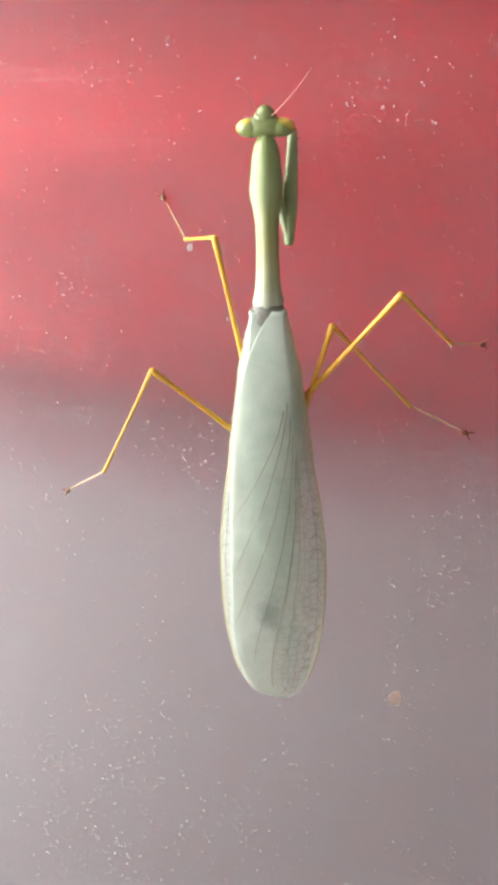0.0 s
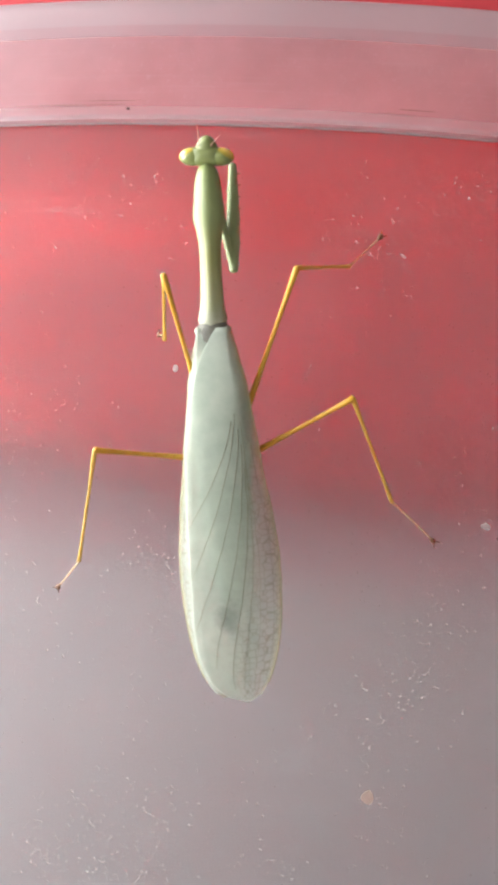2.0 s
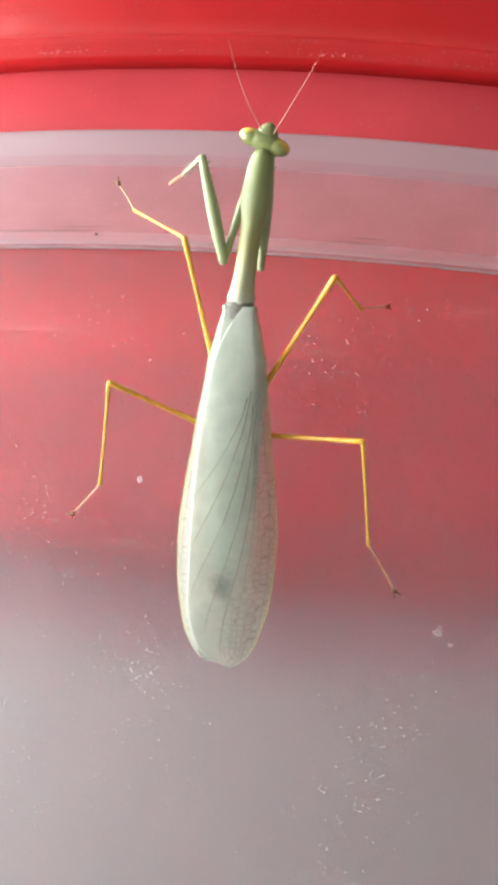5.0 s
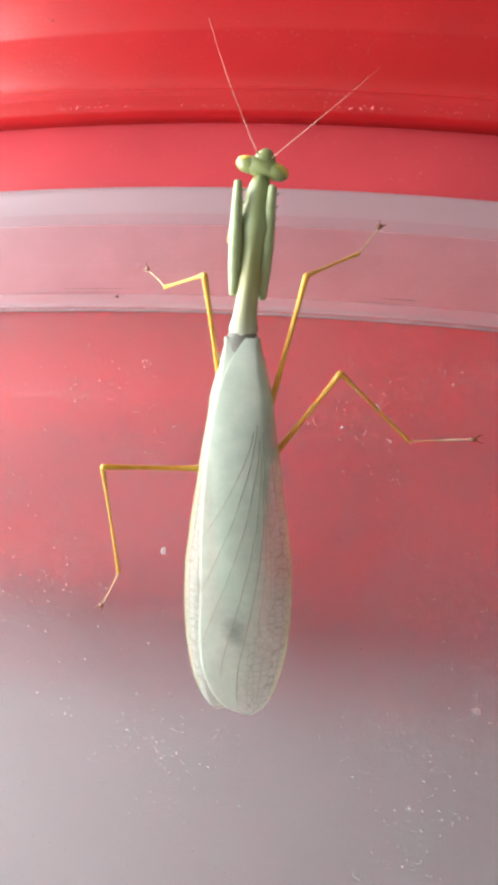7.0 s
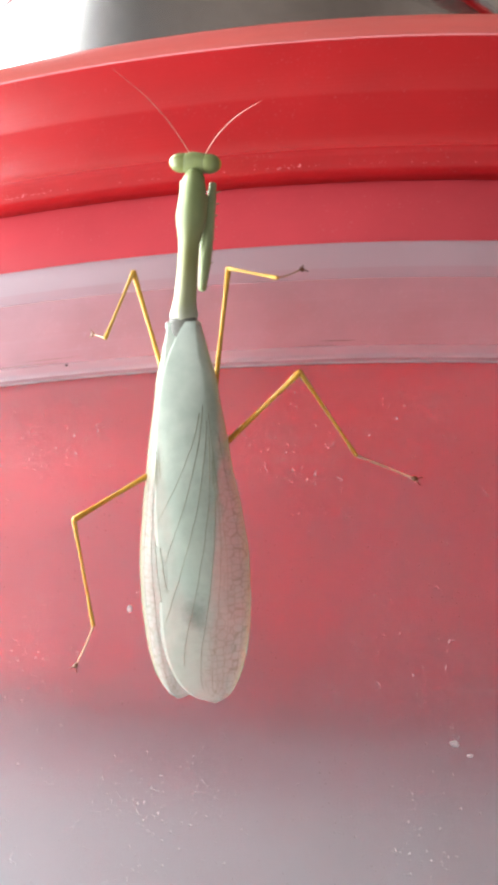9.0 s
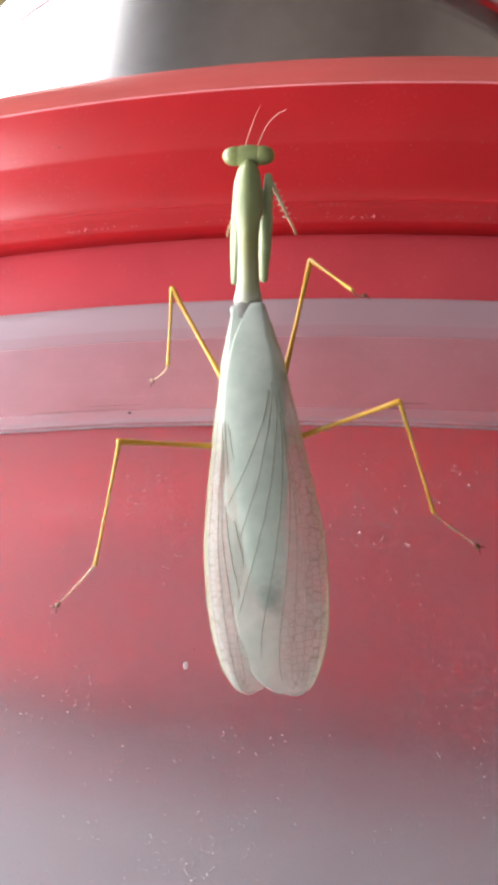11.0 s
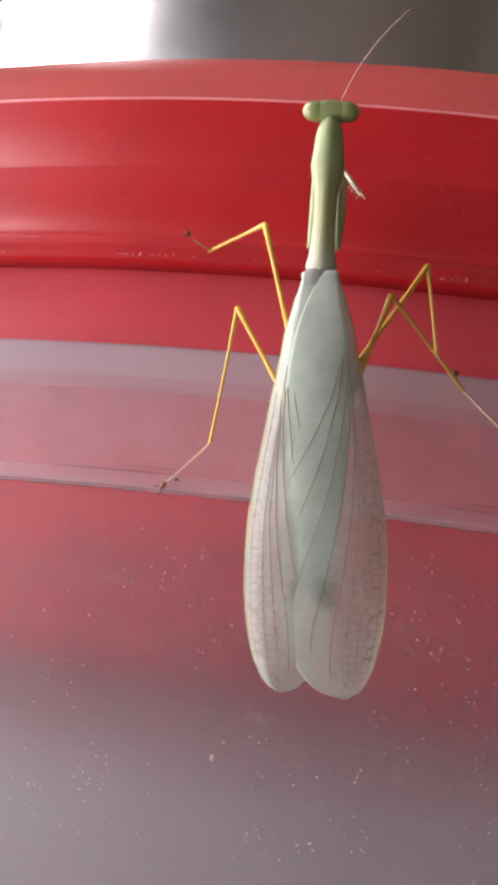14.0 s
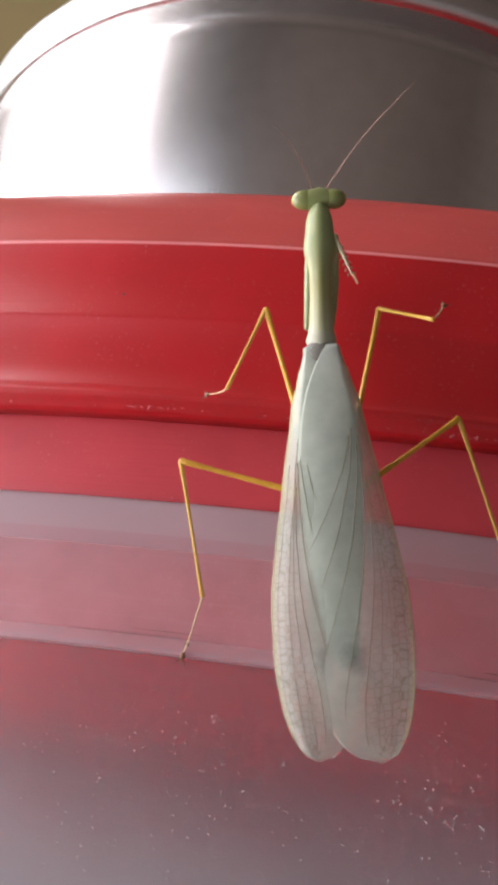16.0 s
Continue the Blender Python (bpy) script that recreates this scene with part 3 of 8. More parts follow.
    put("dark_speck", lid_root, M_GRIME, [(-52.5, 43.0, 0.45, 0.4, 3.35, 0.05)], "small dark speck")


marks(bpy.data.objects["plastic_tub"], bpy.data.objects["tub_lid"])


# ---- steel vessel that stands on the lid ----
def pot():
    root = new("steel_pot")
    root.location = (POT_X, POT_Y, 0.0218)
    tagged(root, "polished round stainless steel pot standing on the red lid", "pot")
    pr, top = POT_R, POT_TOP - 0.0218
    n = 128

    def spin(prof, name, mat, label=""):
        bm = bmesh.new()
        rows = [[bm.verts.new((r * math.cos(2 * math.pi * k / n), r * math.sin(2 * math.pi * k / n), z)) for k in range(n)] for r, z in prof]
        grid_faces(bm, rows, close_u=True)
        bm.faces.new(rows[0])
        bm.faces.new(rows[-1])
        part(name, bm, mat, root, label)

    side = [(1 - 0.30 * (1 - q) ** 1.9 - 0.05 * (1 - q), q) for q in [k / 14 for k in range(1, 15)]]
    spin([(pr * 0.52, 0.0), (pr * 0.60, 0.0015)] + [(pr * w, 0.0015 + (top - 0.0105) * q) for w, q in side], "body", M_STEEL)
    spin([(pr - 0.0004, top - 0.0092), (pr + 0.0010, top - 0.0088), (pr + 0.0026, top - 0.0070), (pr + 0.0033, top - 0.0042), (pr + 0.0027, top - 0.0016),
          (pr + 0.0008, top), (pr - 0.0018, top - 0.0008), (pr - 0.0028, top - 0.006)], "rolled_rim", M_STEEL, "bright rolled steel rim")


pot()


# ---- praying mantis ----
MM = 0.001


def mantis_pose(x, y, z, fx, fy, fz, ux, uy, uz):
    """Where the mantis is: its wing base in millimetres, the way it heads and the way its back faces."""
    fwd, up = Vector((fx, fy, fz)).normalized(), Vector((ux, uy, uz)).normalized()
    side = fwd.cross(up).normalized()
    up = side.cross(fwd)
    m = Matrix((side, fwd, up)).transposed().to_4x4()
    return Matrix.Translation((x * MM, y * MM, z * MM)) @ m


def bone(ax, ay, az, bx, by, bz, tilt=0, nod=0):
    """A limb's pose: its root at a, its length towards b, in millimetres; tilt about its back, nod towards its belly."""
    a, b = Vector((ax, ay, az)), Vector((bx, by, bz))
    d = (b - a).normalized()
    up = Vector((0, 0, 1)) if abs(d.z) < 0.97 else Vector((0, 1, 0))
    side = d.cross(up).normalized()
    m = Matrix((side, d, side.cross(d))).transposed().to_4x4()
    return Matrix.Translation(a * MM) @ m @ pose(0, 0, 0, 0, 0, tilt) @ pose(0, 0, 0, -nod, 0, 0)


MANTIS = {}


def wing_half(v):
    """Half width of the closed wings in mm at v, 0 at the base and 1 at the end."""
    pts = ((0, 1.9), (0.08, 2.6), (0.15, 3.3), (0.37, 4.5), (0.5, 5.3), (0.6, 5.75), (0.68, 5.8), (0.77, 5.45), (0.85, 4.65), (0.92, 3.7), (0.97, 2.6), (1.0, 1.2))
    for (a, p), (b, q) in zip(pts, pts[1:]):
        if v <= b:
            k = (v - a) / (b - a)
            return p + (q - p) * (k * k * (3 - 2 * k) * 0.35 + k * 0.65)
    return pts[-1][1]


WING = 42.3


def wing_point(side, u, v, lift):
    """A point of a cover wing: u from the outer edge to the inner edge, v from base to end."""
    w = wing_half(v)
    # the inner edge crosses the middle line and comes back near the end
    if side > 0:
        inner = 0.5 - 4.9 * (1 - math.exp(-6.5 * v))
    else:
        inner = 0.5 - 4.1 * (1 - math.exp(-6.5 * v)) + 1.0 * v * v
    # both edges round off towards the end, each wing in a lobe of its own
    if v > 0.70:
        k = (v - 0.70) / 0.30
        w = 1.5 + (wing_half(0.70) - 1.5) * math.sqrt(max(0, 1 - k ** 1.9))
    if v > 0.76:
        k = (v - 0.76) / 0.24
        inner = 1.3 + (inner - 1.3) * math.sqrt(max(0, 1 - k ** 2.6))
    x = w + (inner - w) * u
    arch = 3.0 * (0.35 + 0.65 * math.sin(math.pi * min(1, 0.18 + v * 0.75))) * (1 - (x / 7.4) ** 2) - 1.2
    drop = -1.5 * max(0, 1 - u * 5) ** 2 * (1 - 0.5 * v)
    return Vector((side * x * MM, -v * (WING if side > 0 else WING - 0.4) * MM, (arch + drop + lift + 0.10 * math.sin(v * 21 + u * 3)) * MM))


def tegmen(side, lift, parent, name):
    nu, nv = 26, 72
    bm = bmesh.new()
    uvl = bm.loops.layers.uv.new("UVMap")
    co = {}
    layers = []
    for dz in (0.0, -0.12):
        rows = []
        for j in range(nv + 1):
            row = []
            for i in range(nu + 1):
                u, v = i / nu, j / nv
                p = wing_point(side, u, v, lift + dz)
                vert = bm.verts.new(p)
                co[vert] = (u, v)
                row.append(vert)
            rows.append(row)
        layers.append(rows)
    for k, rows in enumerate(layers):
        grid_faces(bm, rows, mat=k)
    a, b = layers
    rim = [(j, 0) for j in range(nv + 1)] + [(nv, i) for i in range(1, nu + 1)] + [(j, nu) for j in range(nv - 1, -1, -1)] + [(0, i) for i in range(nu - 1, 0, -1)]
    for (j, i), (l, k) in zip(rim, rim[1:] + rim[:1]):
        bm.faces.new((a[j][i], a[l][k], b[l][k], b[j][i]))
    for f in bm.faces:
        for lp in f.loops:
            lp[uvl].uv = co[lp.vert]
    ob = part(name, bm, [M_WING, M_WING_UNDER], parent, "pale grey-green leathery cover wing with fine brown veins")
    # yellowish leading edge
    bm = bmesh.new()
    pts = [wing_point(side, 0.0, v, lift + 0.02) for v in [k / 40 for k in range(2, 39)]]
    tube(bm, pts, [0.085 * MM] * len(pts), 6)
    part("wing_edge", bm, M_EDGE, ob, "yellowish thickened wing edge")
    # long veins
    rnd = random.Random(5 + int(side))

    def vein(u0, v0, u1, v1, r):
        bm = bmesh.new()
        n = 22
        pts = []
        for k in range(n + 1):
            s = k / n
            pts.append(wing_point(side, u0 + (u1 - u0) * s ** 1.25 + rnd.uniform(-0.004, 0.004), v0 + (v1 - v0) * s, lift + 0.015))
        tube(bm, pts, [r * MM * (1 - 0.45 * k / n) for k in range(n + 1)], 5)
        part("vein", bm, M_VEIN, ob)

    for u0, v0, u1, v1 in ((0.08, 0.3, 0.07, 0.93), (0.17, 0.24, 0.24, 0.97), (0.18, 0.34, 0.42, 0.97),
                           (0.20, 0.36, 0.60, 0.96), (0.20, 0.30, 0.78, 0.90), (0.21, 0.26, 0.96, 0.80), (0.24, 0.22, 0.97, 0.66), (0.3, 0.24, 0.97, 0.52)):
        vein(u0, v0, u1, v1, 0.03 if u1 < 0.5 else 0.045)
    return ob


def limb(name, length, radii, mat, parent, label="", spines=0, bend=0.0, spine=1.0):
    """A tapered limb along +y from its root, with knobs at the joints."""
    bm = bmesh.new()
    n = 12
    pts, rr = [], []
    for k in range(n + 1):
        s = k / n
        pts.append((0, s * length * MM, bend * math.sin(math.pi * s) * MM))
        i = s * (len(radii) - 1)
        a = min(int(i), len(radii) - 2)
        rr.append((radii[a] + (radii[a + 1] - radii[a]) * (i - a)) * MM)
    # rounded ends
    pts = [(0, -0.55 * rr[0], 0), (0, -0.35 * rr[0], 0)] + pts + [(0, length * MM + 0.35 * rr[-1], 0), (0, length * MM + 0.55 * rr[-1], 0)]
    rr = [0.35 * rr[0], 0.75 * rr[0]] + rr + [0.75 * rr[-1], 0.35 * rr[-1]]
    tube(bm, pts, rr, 10)
    for k in range(spines):
        s = 0.25 + 0.68 * k / max(1, spines - 1)
        for sd in (-1, 1):
            base = Vector((sd * 0.3 * MM, s * length * MM, -radii[len(radii) // 2] * 0.8 * MM))
            tip = base + Vector((sd * 0.45, 0.35, -0.65)) * MM * spine
            tube(bm, [base, base.lerp(tip, 0.6), tip], [0.11 * MM, 0.07 * MM, 0.015 * MM], 5)
    return part(name, bm, mat, parent, label)


def mantis():
    root = new("praying_mantis")
    tagged(root, "green praying mantis with yellow legs climbing the plastic tub", "mantis")
    MANTIS["root"] = root
    # abdomen under the wings
    bm = bmesh.new()
    n = 26
    pts = [(0, (-1.0 - 32.0 * k / n) * MM, (-1.5 + 0.5 * math.sin(math.pi * k / n)) * MM) for k in range(n + 1)]
    rr = [(1.0 + 2.3 * math.cos(math.pi / 2 * abs(k / n - 0.3) / (0.36 if k / n < 0.3 else 0.74)) + (0.08 if k % 3 == 0 else 0)) * MM for k in range(n + 1)]
    rr[-1] = 0.3 * MM
    tube(bm, pts, rr, 18, 0.72)
    part("abdomen", bm, M_BELLY, root, "darker green abdomen under the wings")
    # thorax block that carries the walking legs
    bm = bmesh.new()
    tube(bm, [(0, y * MM, -2.2 * MM) for y in (-0.2, -2, -6, -10, -14, -17, -18.5)], [r * MM for r in (0.9, 1.7, 2.2, 2.4, 2.3, 1.8, 0.8)], 14, 0.85)
    part("thorax", bm, M_PALE, root)
    bm = bmesh.new()
    tube(bm, [(0, y * MM, 0.1 * MM) for y in (-2.2, -1.4, -0.4, 0.5, 0.9)], [r * MM for r in (1.2, 1.9, 1.95, 1.5, 0.9)], 16, 0.6)
    part("wing_hinge", bm, M_HINGE, root, "grey folded wing base")
    for sd in (-1, 1):
        bm = bmesh.new()
        bmesh.ops.create_uvsphere(bm, u_segments=14, v_segments=9, radius=1.0)
        for v in bm.verts:
            v.co = Vector((sd * (1.6 + 0.38 * v.co.x), -0.3 + 0.5 * v.co.y, 0.35 + 0.5 * v.co.z)) * MM
        part("wing_knob", bm, M_PALE_WING, root, "small pale knob at the wing base")
    MANTIS["left_tegmen"] = tegmen(-1, 0.0, root, "left_tegmen")
    MANTIS["right_tegmen"] = tegmen(1, 0.34, root, "right_tegmen")
    # long front body with a bulge above the forelegs
    bm = bmesh.new()
    prof = ((-0.3, 1.0), (0.3, 1.5), (1.0, 1.62), (1.8, 1.42), (3, 1.28), (6, 1.18), (9, 1.22), (10.6, 1.45), (11.6, 1.7), (12.4, 1.8), (13.2, 1.72), (14.4, 1.6), (16, 1.48), (17.0, 1.25), (17.6, 1.0), (18.0, 0.7))
    rows = tube(bm, [(0, y * MM, 0) for y, r in prof], [r * MM for y, r in prof], 20, 0.78)
    for v in bm.verts:
        if abs(v.co.x) < 0.25 * MM and v.co.z > 0:
            v.co.z += 0.16 * MM
    MANTIS["prothorax"] = part("prothorax", bm, M_THORAX, root, "long slender green front body")
    # head
    bm = bmesh.new()
    rows = []
    for j in range(15):
        a = -math.pi / 2 + math.pi * j / 14
        row = []
        for i in range(28):
            b = 2 * math.pi * i / 28
            ca, sa, cb, sb = math.cos(a), math.sin(a), math.cos(b), math.sin(b)
            x, y, z = ca * math.copysign(abs(cb) ** 0.55, cb), ca * math.copysign(abs(sb) ** 0.8, sb), sa
            wide = 2.2
            py = y * 1.06
            row.append(bm.verts.new((x * wide * MM, (py + 0.2) * MM, z * 1.3 * MM)))
        rows.append(row)
    grid_faces(bm, rows, close_u=True)
    bmesh.ops.remove_doubles(bm, verts=bm.verts, dist=1e-6)
    # rounded brow between the antennae
    brow = bmesh.ops.create_uvsphere(bm, u_segments=16, v_segments=10, radius=1.0)["verts"]
    for v in brow:
        v.co = Vector((v.co.x * (1.3 - 0.35 * v.co.y), 1.05 + v.co.y * 1.4, 0.05 + v.co.z * 1.0)) * MM
    head = part("head", bm, M_GREEN, root, "triangular green head")
    MANTIS["head"] = head
    for sd in (-1, 1):
        bm = bmesh.new()
        bmesh.ops.create_uvsphere(bm, u_segments=18, v_segments=12, radius=1.0)
        for v in bm.verts:
            v.co = Vector((sd * 1.58 + v.co.x * 1.5, 0.14 + v.co.y * 1.0, 0.03 + v.co.z * 1.14)) * MM
        part("eye", bm, M_EYE, head, "bulging yellow compound eye")
        bm = bmesh.new()
        pts = [Vector((sd * 0.5 * math.sin(2.2 * q), 15.0 * q, 0.7 * math.sin(math.pi * q))) * MM for q in [k / 14 for k in range(15)]]
        tube(bm, pts, [(0.075 if k == 0 else 0.06 - 0.045 * k / 14) * MM for k in range(15)], 6)
        MANTIS["left_antenna" if sd < 0 else "right_antenna"] = part("antenna", bm, M_HAIR, head, "thin thread-like antenna")
    # walking legs
    for side in ("left", "right"):
        for kind, lens in (("mid", (19.0, 11.2, 5.6)), ("hind", (14.6, 14.5, 7.4))):
            MANTIS[f"{side}_{kind}_femur"] = limb("femur", lens[0], (0.42, 0.36, 0.29, 0.25, 0.27, 0.36), M_LEG, root, "orange-yellow slender thigh")
            MANTIS[f"{side}_{kind}_tibia"] = limb("tibia", lens[1], (0.30, 0.20, 0.18, 0.18, 0.25), M_SHIN, root)
            t = MANTIS[f"{side}_{kind}_tarsus"] = limb("tarsus", lens[2], (0.15, 0.10, 0.12, 0.09, 0.11, 0.09), M_TARSUS, root, "thin pale jointed foot", 0, -0.35)
            bm = bmesh.new()
            e = lens[2] * MM
            tube(bm, [(0, e - 0.7 * MM, 0.0), (0, e - 0.2 * MM, 0), (0, e + 0.25 * MM, 0)], [0.10 * MM, 0.36 * MM, 0.14 * MM], 8, 0.7)
            for sd in (-1, 1):
                tube(bm, [(sd * 0.1 * MM, e, 0), (sd * 0.42 * MM, e + 0.55 * MM, 0.05 * MM), (sd * 0.5 * MM, e + 0.95 * MM, -0.15 * MM)], [0.1 * MM, 0.07 * MM, 0.02 * MM], 5)
            part("claw", bm, M_CLAW, t, "small brown claw pad")
        # grasping forelegs
        MANTIS[f"{side}_coxa"] = limb("coxa", 10.5, (0.4, 0.5, 0.45, 0.4), M_PALE, root)
        MANTIS[f"{side}_fore_femur"] = limb("fore_femur", 12.0, (0.5, 0.72, 0.76, 0.62, 0.45), M_PALE, root, "broad spiny pale green grasping thigh", 7)
        fore = MANTIS[f"{side}_fore_tibia"] = limb("fore_tibia", 6.2, (0.28, 0.23, 0.19, 0.1), M_FORE, root, "spiny grasping shin", 6, 0.0, 0.5)
        bm = bmesh.new()
        pts = [(0, (6.0 + (2.4 if side == "left" else 2.2) * s) * MM, 0.9 * math.sin(2.2 * s) * MM) for s in [k / 8 for k in range(9)]]
        tube(bm, pts, [(0.17 - 0.06 * k / 8 + (0.05 if k % 2 else 0)) * MM for k in range(9)], 6)
        part("foretarsus", bm, M_TARSUS, fore, "thin pale forefoot")


mantis()


def motions():
    """Keys of the mantis and of its limbs, in millimetres in its own space."""
    walk(MANTIS['root'], [
        (0.0, mantis_pose(-19.68, 5.42, -35.74, -0.0989, -0.4767, 0.8735, -0.0602, -0.8733, -0.4834)), (0.5, mantis_pose(-23.06, 2.76, -29.46, -0.1713, -0.4677, 0.8671, -0.0634, -0.8731, -0.4834)),
        (1.0, mantis_pose(-20.44, 3.02, -30.49, -0.1266, -0.4606, 0.8785, -0.0610, -0.8804, -0.4704)), (1.5, mantis_pose(-19.96, 1.81, -27.98, -0.1088, -0.4492, 0.8868, -0.0622, -0.8873, -0.4570)),
        (2.0, mantis_pose(-24.37, 1.04, -25.52, -0.1495, -0.4566, 0.8770, -0.0721, -0.8796, -0.4702)), (2.5, mantis_pose(-21.09, 1.28, -26.66, -0.1366, -0.4726, 0.8706, -0.0599, -0.8733, -0.4835)),
        (3.0, mantis_pose(-22.19, 0.15, -24.04, -0.1145, -0.4748, 0.8726, -0.0659, -0.8729, -0.4835)), (3.5, mantis_pose(-18.38, -0.77, -22.71, -0.1027, -0.4501, 0.8871, -0.0565, -0.8877, -0.4569)),
        (4.0, mantis_pose(-16.25, -2.47, -19.38, -0.1068, -0.4769, 0.8725, -0.0453, -0.8742, -0.4834)), (4.5, mantis_pose(-17.12, -4.87, -14.12, -0.0263, -0.5223, 0.8523, -0.0559, -0.8505, -0.5229)),
        (7.0, mantis_pose(-21.40, -7.60, -7.63, -0.0560, -0.5201, 0.8522, -0.0654, -0.8498, -0.5230)), (7.5, mantis_pose(-20.65, -7.71, -7.51, -0.0477, -0.5463, 0.8362, -0.0629, -0.8339, -0.5484)),
        (8.0, mantis_pose(-19.74, -9.15, -4.57, -0.0643, -0.4932, 0.8675, -0.0597, -0.8659, -0.4967)), (8.5, mantis_pose(-19.60, -9.06, -5.38, -0.0614, -0.5634, 0.8239, -0.0553, -0.8223, -0.5664)),
        (9.0, mantis_pose(-20.99, -11.08, -1.42, -0.0265, -0.5068, 0.8616, -0.0679, -0.8590, -0.5074)), (9.5, mantis_pose(-20.47, -12.01, -0.13, -0.0659, -0.5093, 0.8581, -0.0601, -0.8564, -0.5129)),
        (10.0, mantis_pose(-21.65, -12.26, 2.75, -0.1118, -0.3907, 0.9137, -0.0711, -0.9140, -0.3995)), (12.5, mantis_pose(-24.17, -13.44, 14.45, -0.1113, -0.2364, 0.9653, -0.0624, -0.9677, -0.2442)),
        (13.0, mantis_pose(-25.65, -13.38, 17.39, -0.0980, -0.2113, 0.9725, -0.0698, -0.9733, -0.2185)), (13.5, mantis_pose(-24.50, -13.55, 16.88, -0.1200, -0.2140, 0.9694, -0.0591, -0.9732, -0.2222)),
        (14.0, mantis_pose(-25.19, -13.56, 20.13, -0.1241, -0.1990, 0.9721, -0.0621, -0.9762, -0.2078)), (14.5, mantis_pose(-29.48, -13.21, 27.98, -0.1750, -0.2031, 0.9634, -0.0632, -0.9741, -0.2169)),
        (15.0, mantis_pose(-29.30, -13.30, 28.82, -0.1923, -0.1777, 0.9651, -0.0622, -0.9793, -0.1927)), (15.5, mantis_pose(-26.63, -13.64, 33.92, -0.2133, -0.1860, 0.9591, -0.0454, -0.9788, -0.1999)),
        (16.0, mantis_pose(-27.65, -13.61, 30.98, -0.2039, -0.1437, 0.9684, -0.0596, -0.9855, -0.1588)),
    ])
    walk(MANTIS['prothorax'], [
        (0.0, bone(0.00, 0.00, 0.00, -0.58, 19.31, -5.18)), (0.5, bone(0.00, 0.00, 0.00, -0.06, 19.46, -4.59)),
        (1.0, bone(0.00, 0.00, 0.00, -0.40, 19.23, -5.48)), (1.5, bone(0.00, 0.00, 0.00, -0.38, 19.44, -4.68)),
        (2.0, bone(0.00, 0.00, 0.00, -0.24, 19.50, -4.43)), (2.5, bone(0.00, 0.00, 0.00, -0.34, 19.27, -5.35)),
        (3.0, bone(0.00, 0.00, 0.00, -0.28, 19.25, -5.43)), (3.5, bone(0.00, 0.00, 0.00, -0.42, 19.38, -4.91)),
        (4.0, bone(0.00, 0.00, 0.00, 0.24, 19.43, -4.74)), (4.5, bone(0.00, 0.00, 0.00, 1.23, 19.49, -4.30)),
        (7.0, bone(0.00, 0.00, 0.00, 1.15, 19.35, -4.91)), (7.5, bone(0.00, 0.00, 0.00, 0.89, 19.65, -3.61)),
        (8.0, bone(0.00, 0.00, 0.00, 1.00, 19.59, -3.89)), (8.5, bone(0.00, 0.00, 0.00, 1.45, 19.66, -3.37)),
        (9.0, bone(0.00, 0.00, 0.00, 1.16, 19.49, -4.32)), (9.5, bone(0.00, 0.00, 0.00, 1.39, 19.39, -4.72)),
        (10.0, bone(0.00, 0.00, 0.00, 1.32, 19.80, -2.46)), (12.5, bone(0.00, 0.00, 0.00, 0.12, 19.91, -1.92)),
        (13.0, bone(0.00, 0.00, 0.00, -0.03, 19.89, -2.13)), (13.5, bone(0.00, 0.00, 0.00, 1.03, 19.85, -2.26)),
        (14.0, bone(0.00, 0.00, 0.00, 0.73, 19.88, -2.07)), (14.5, bone(0.00, 0.00, 0.00, 1.11, 19.83, -2.32)),
        (15.0, bone(0.00, 0.00, 0.00, 0.41, 19.83, -2.58)), (15.5, bone(0.00, 0.00, 0.00, 1.31, 19.54, -4.04)),
        (16.0, bone(0.00, 0.00, 0.00, 0.96, 19.71, -3.27)),
    ])
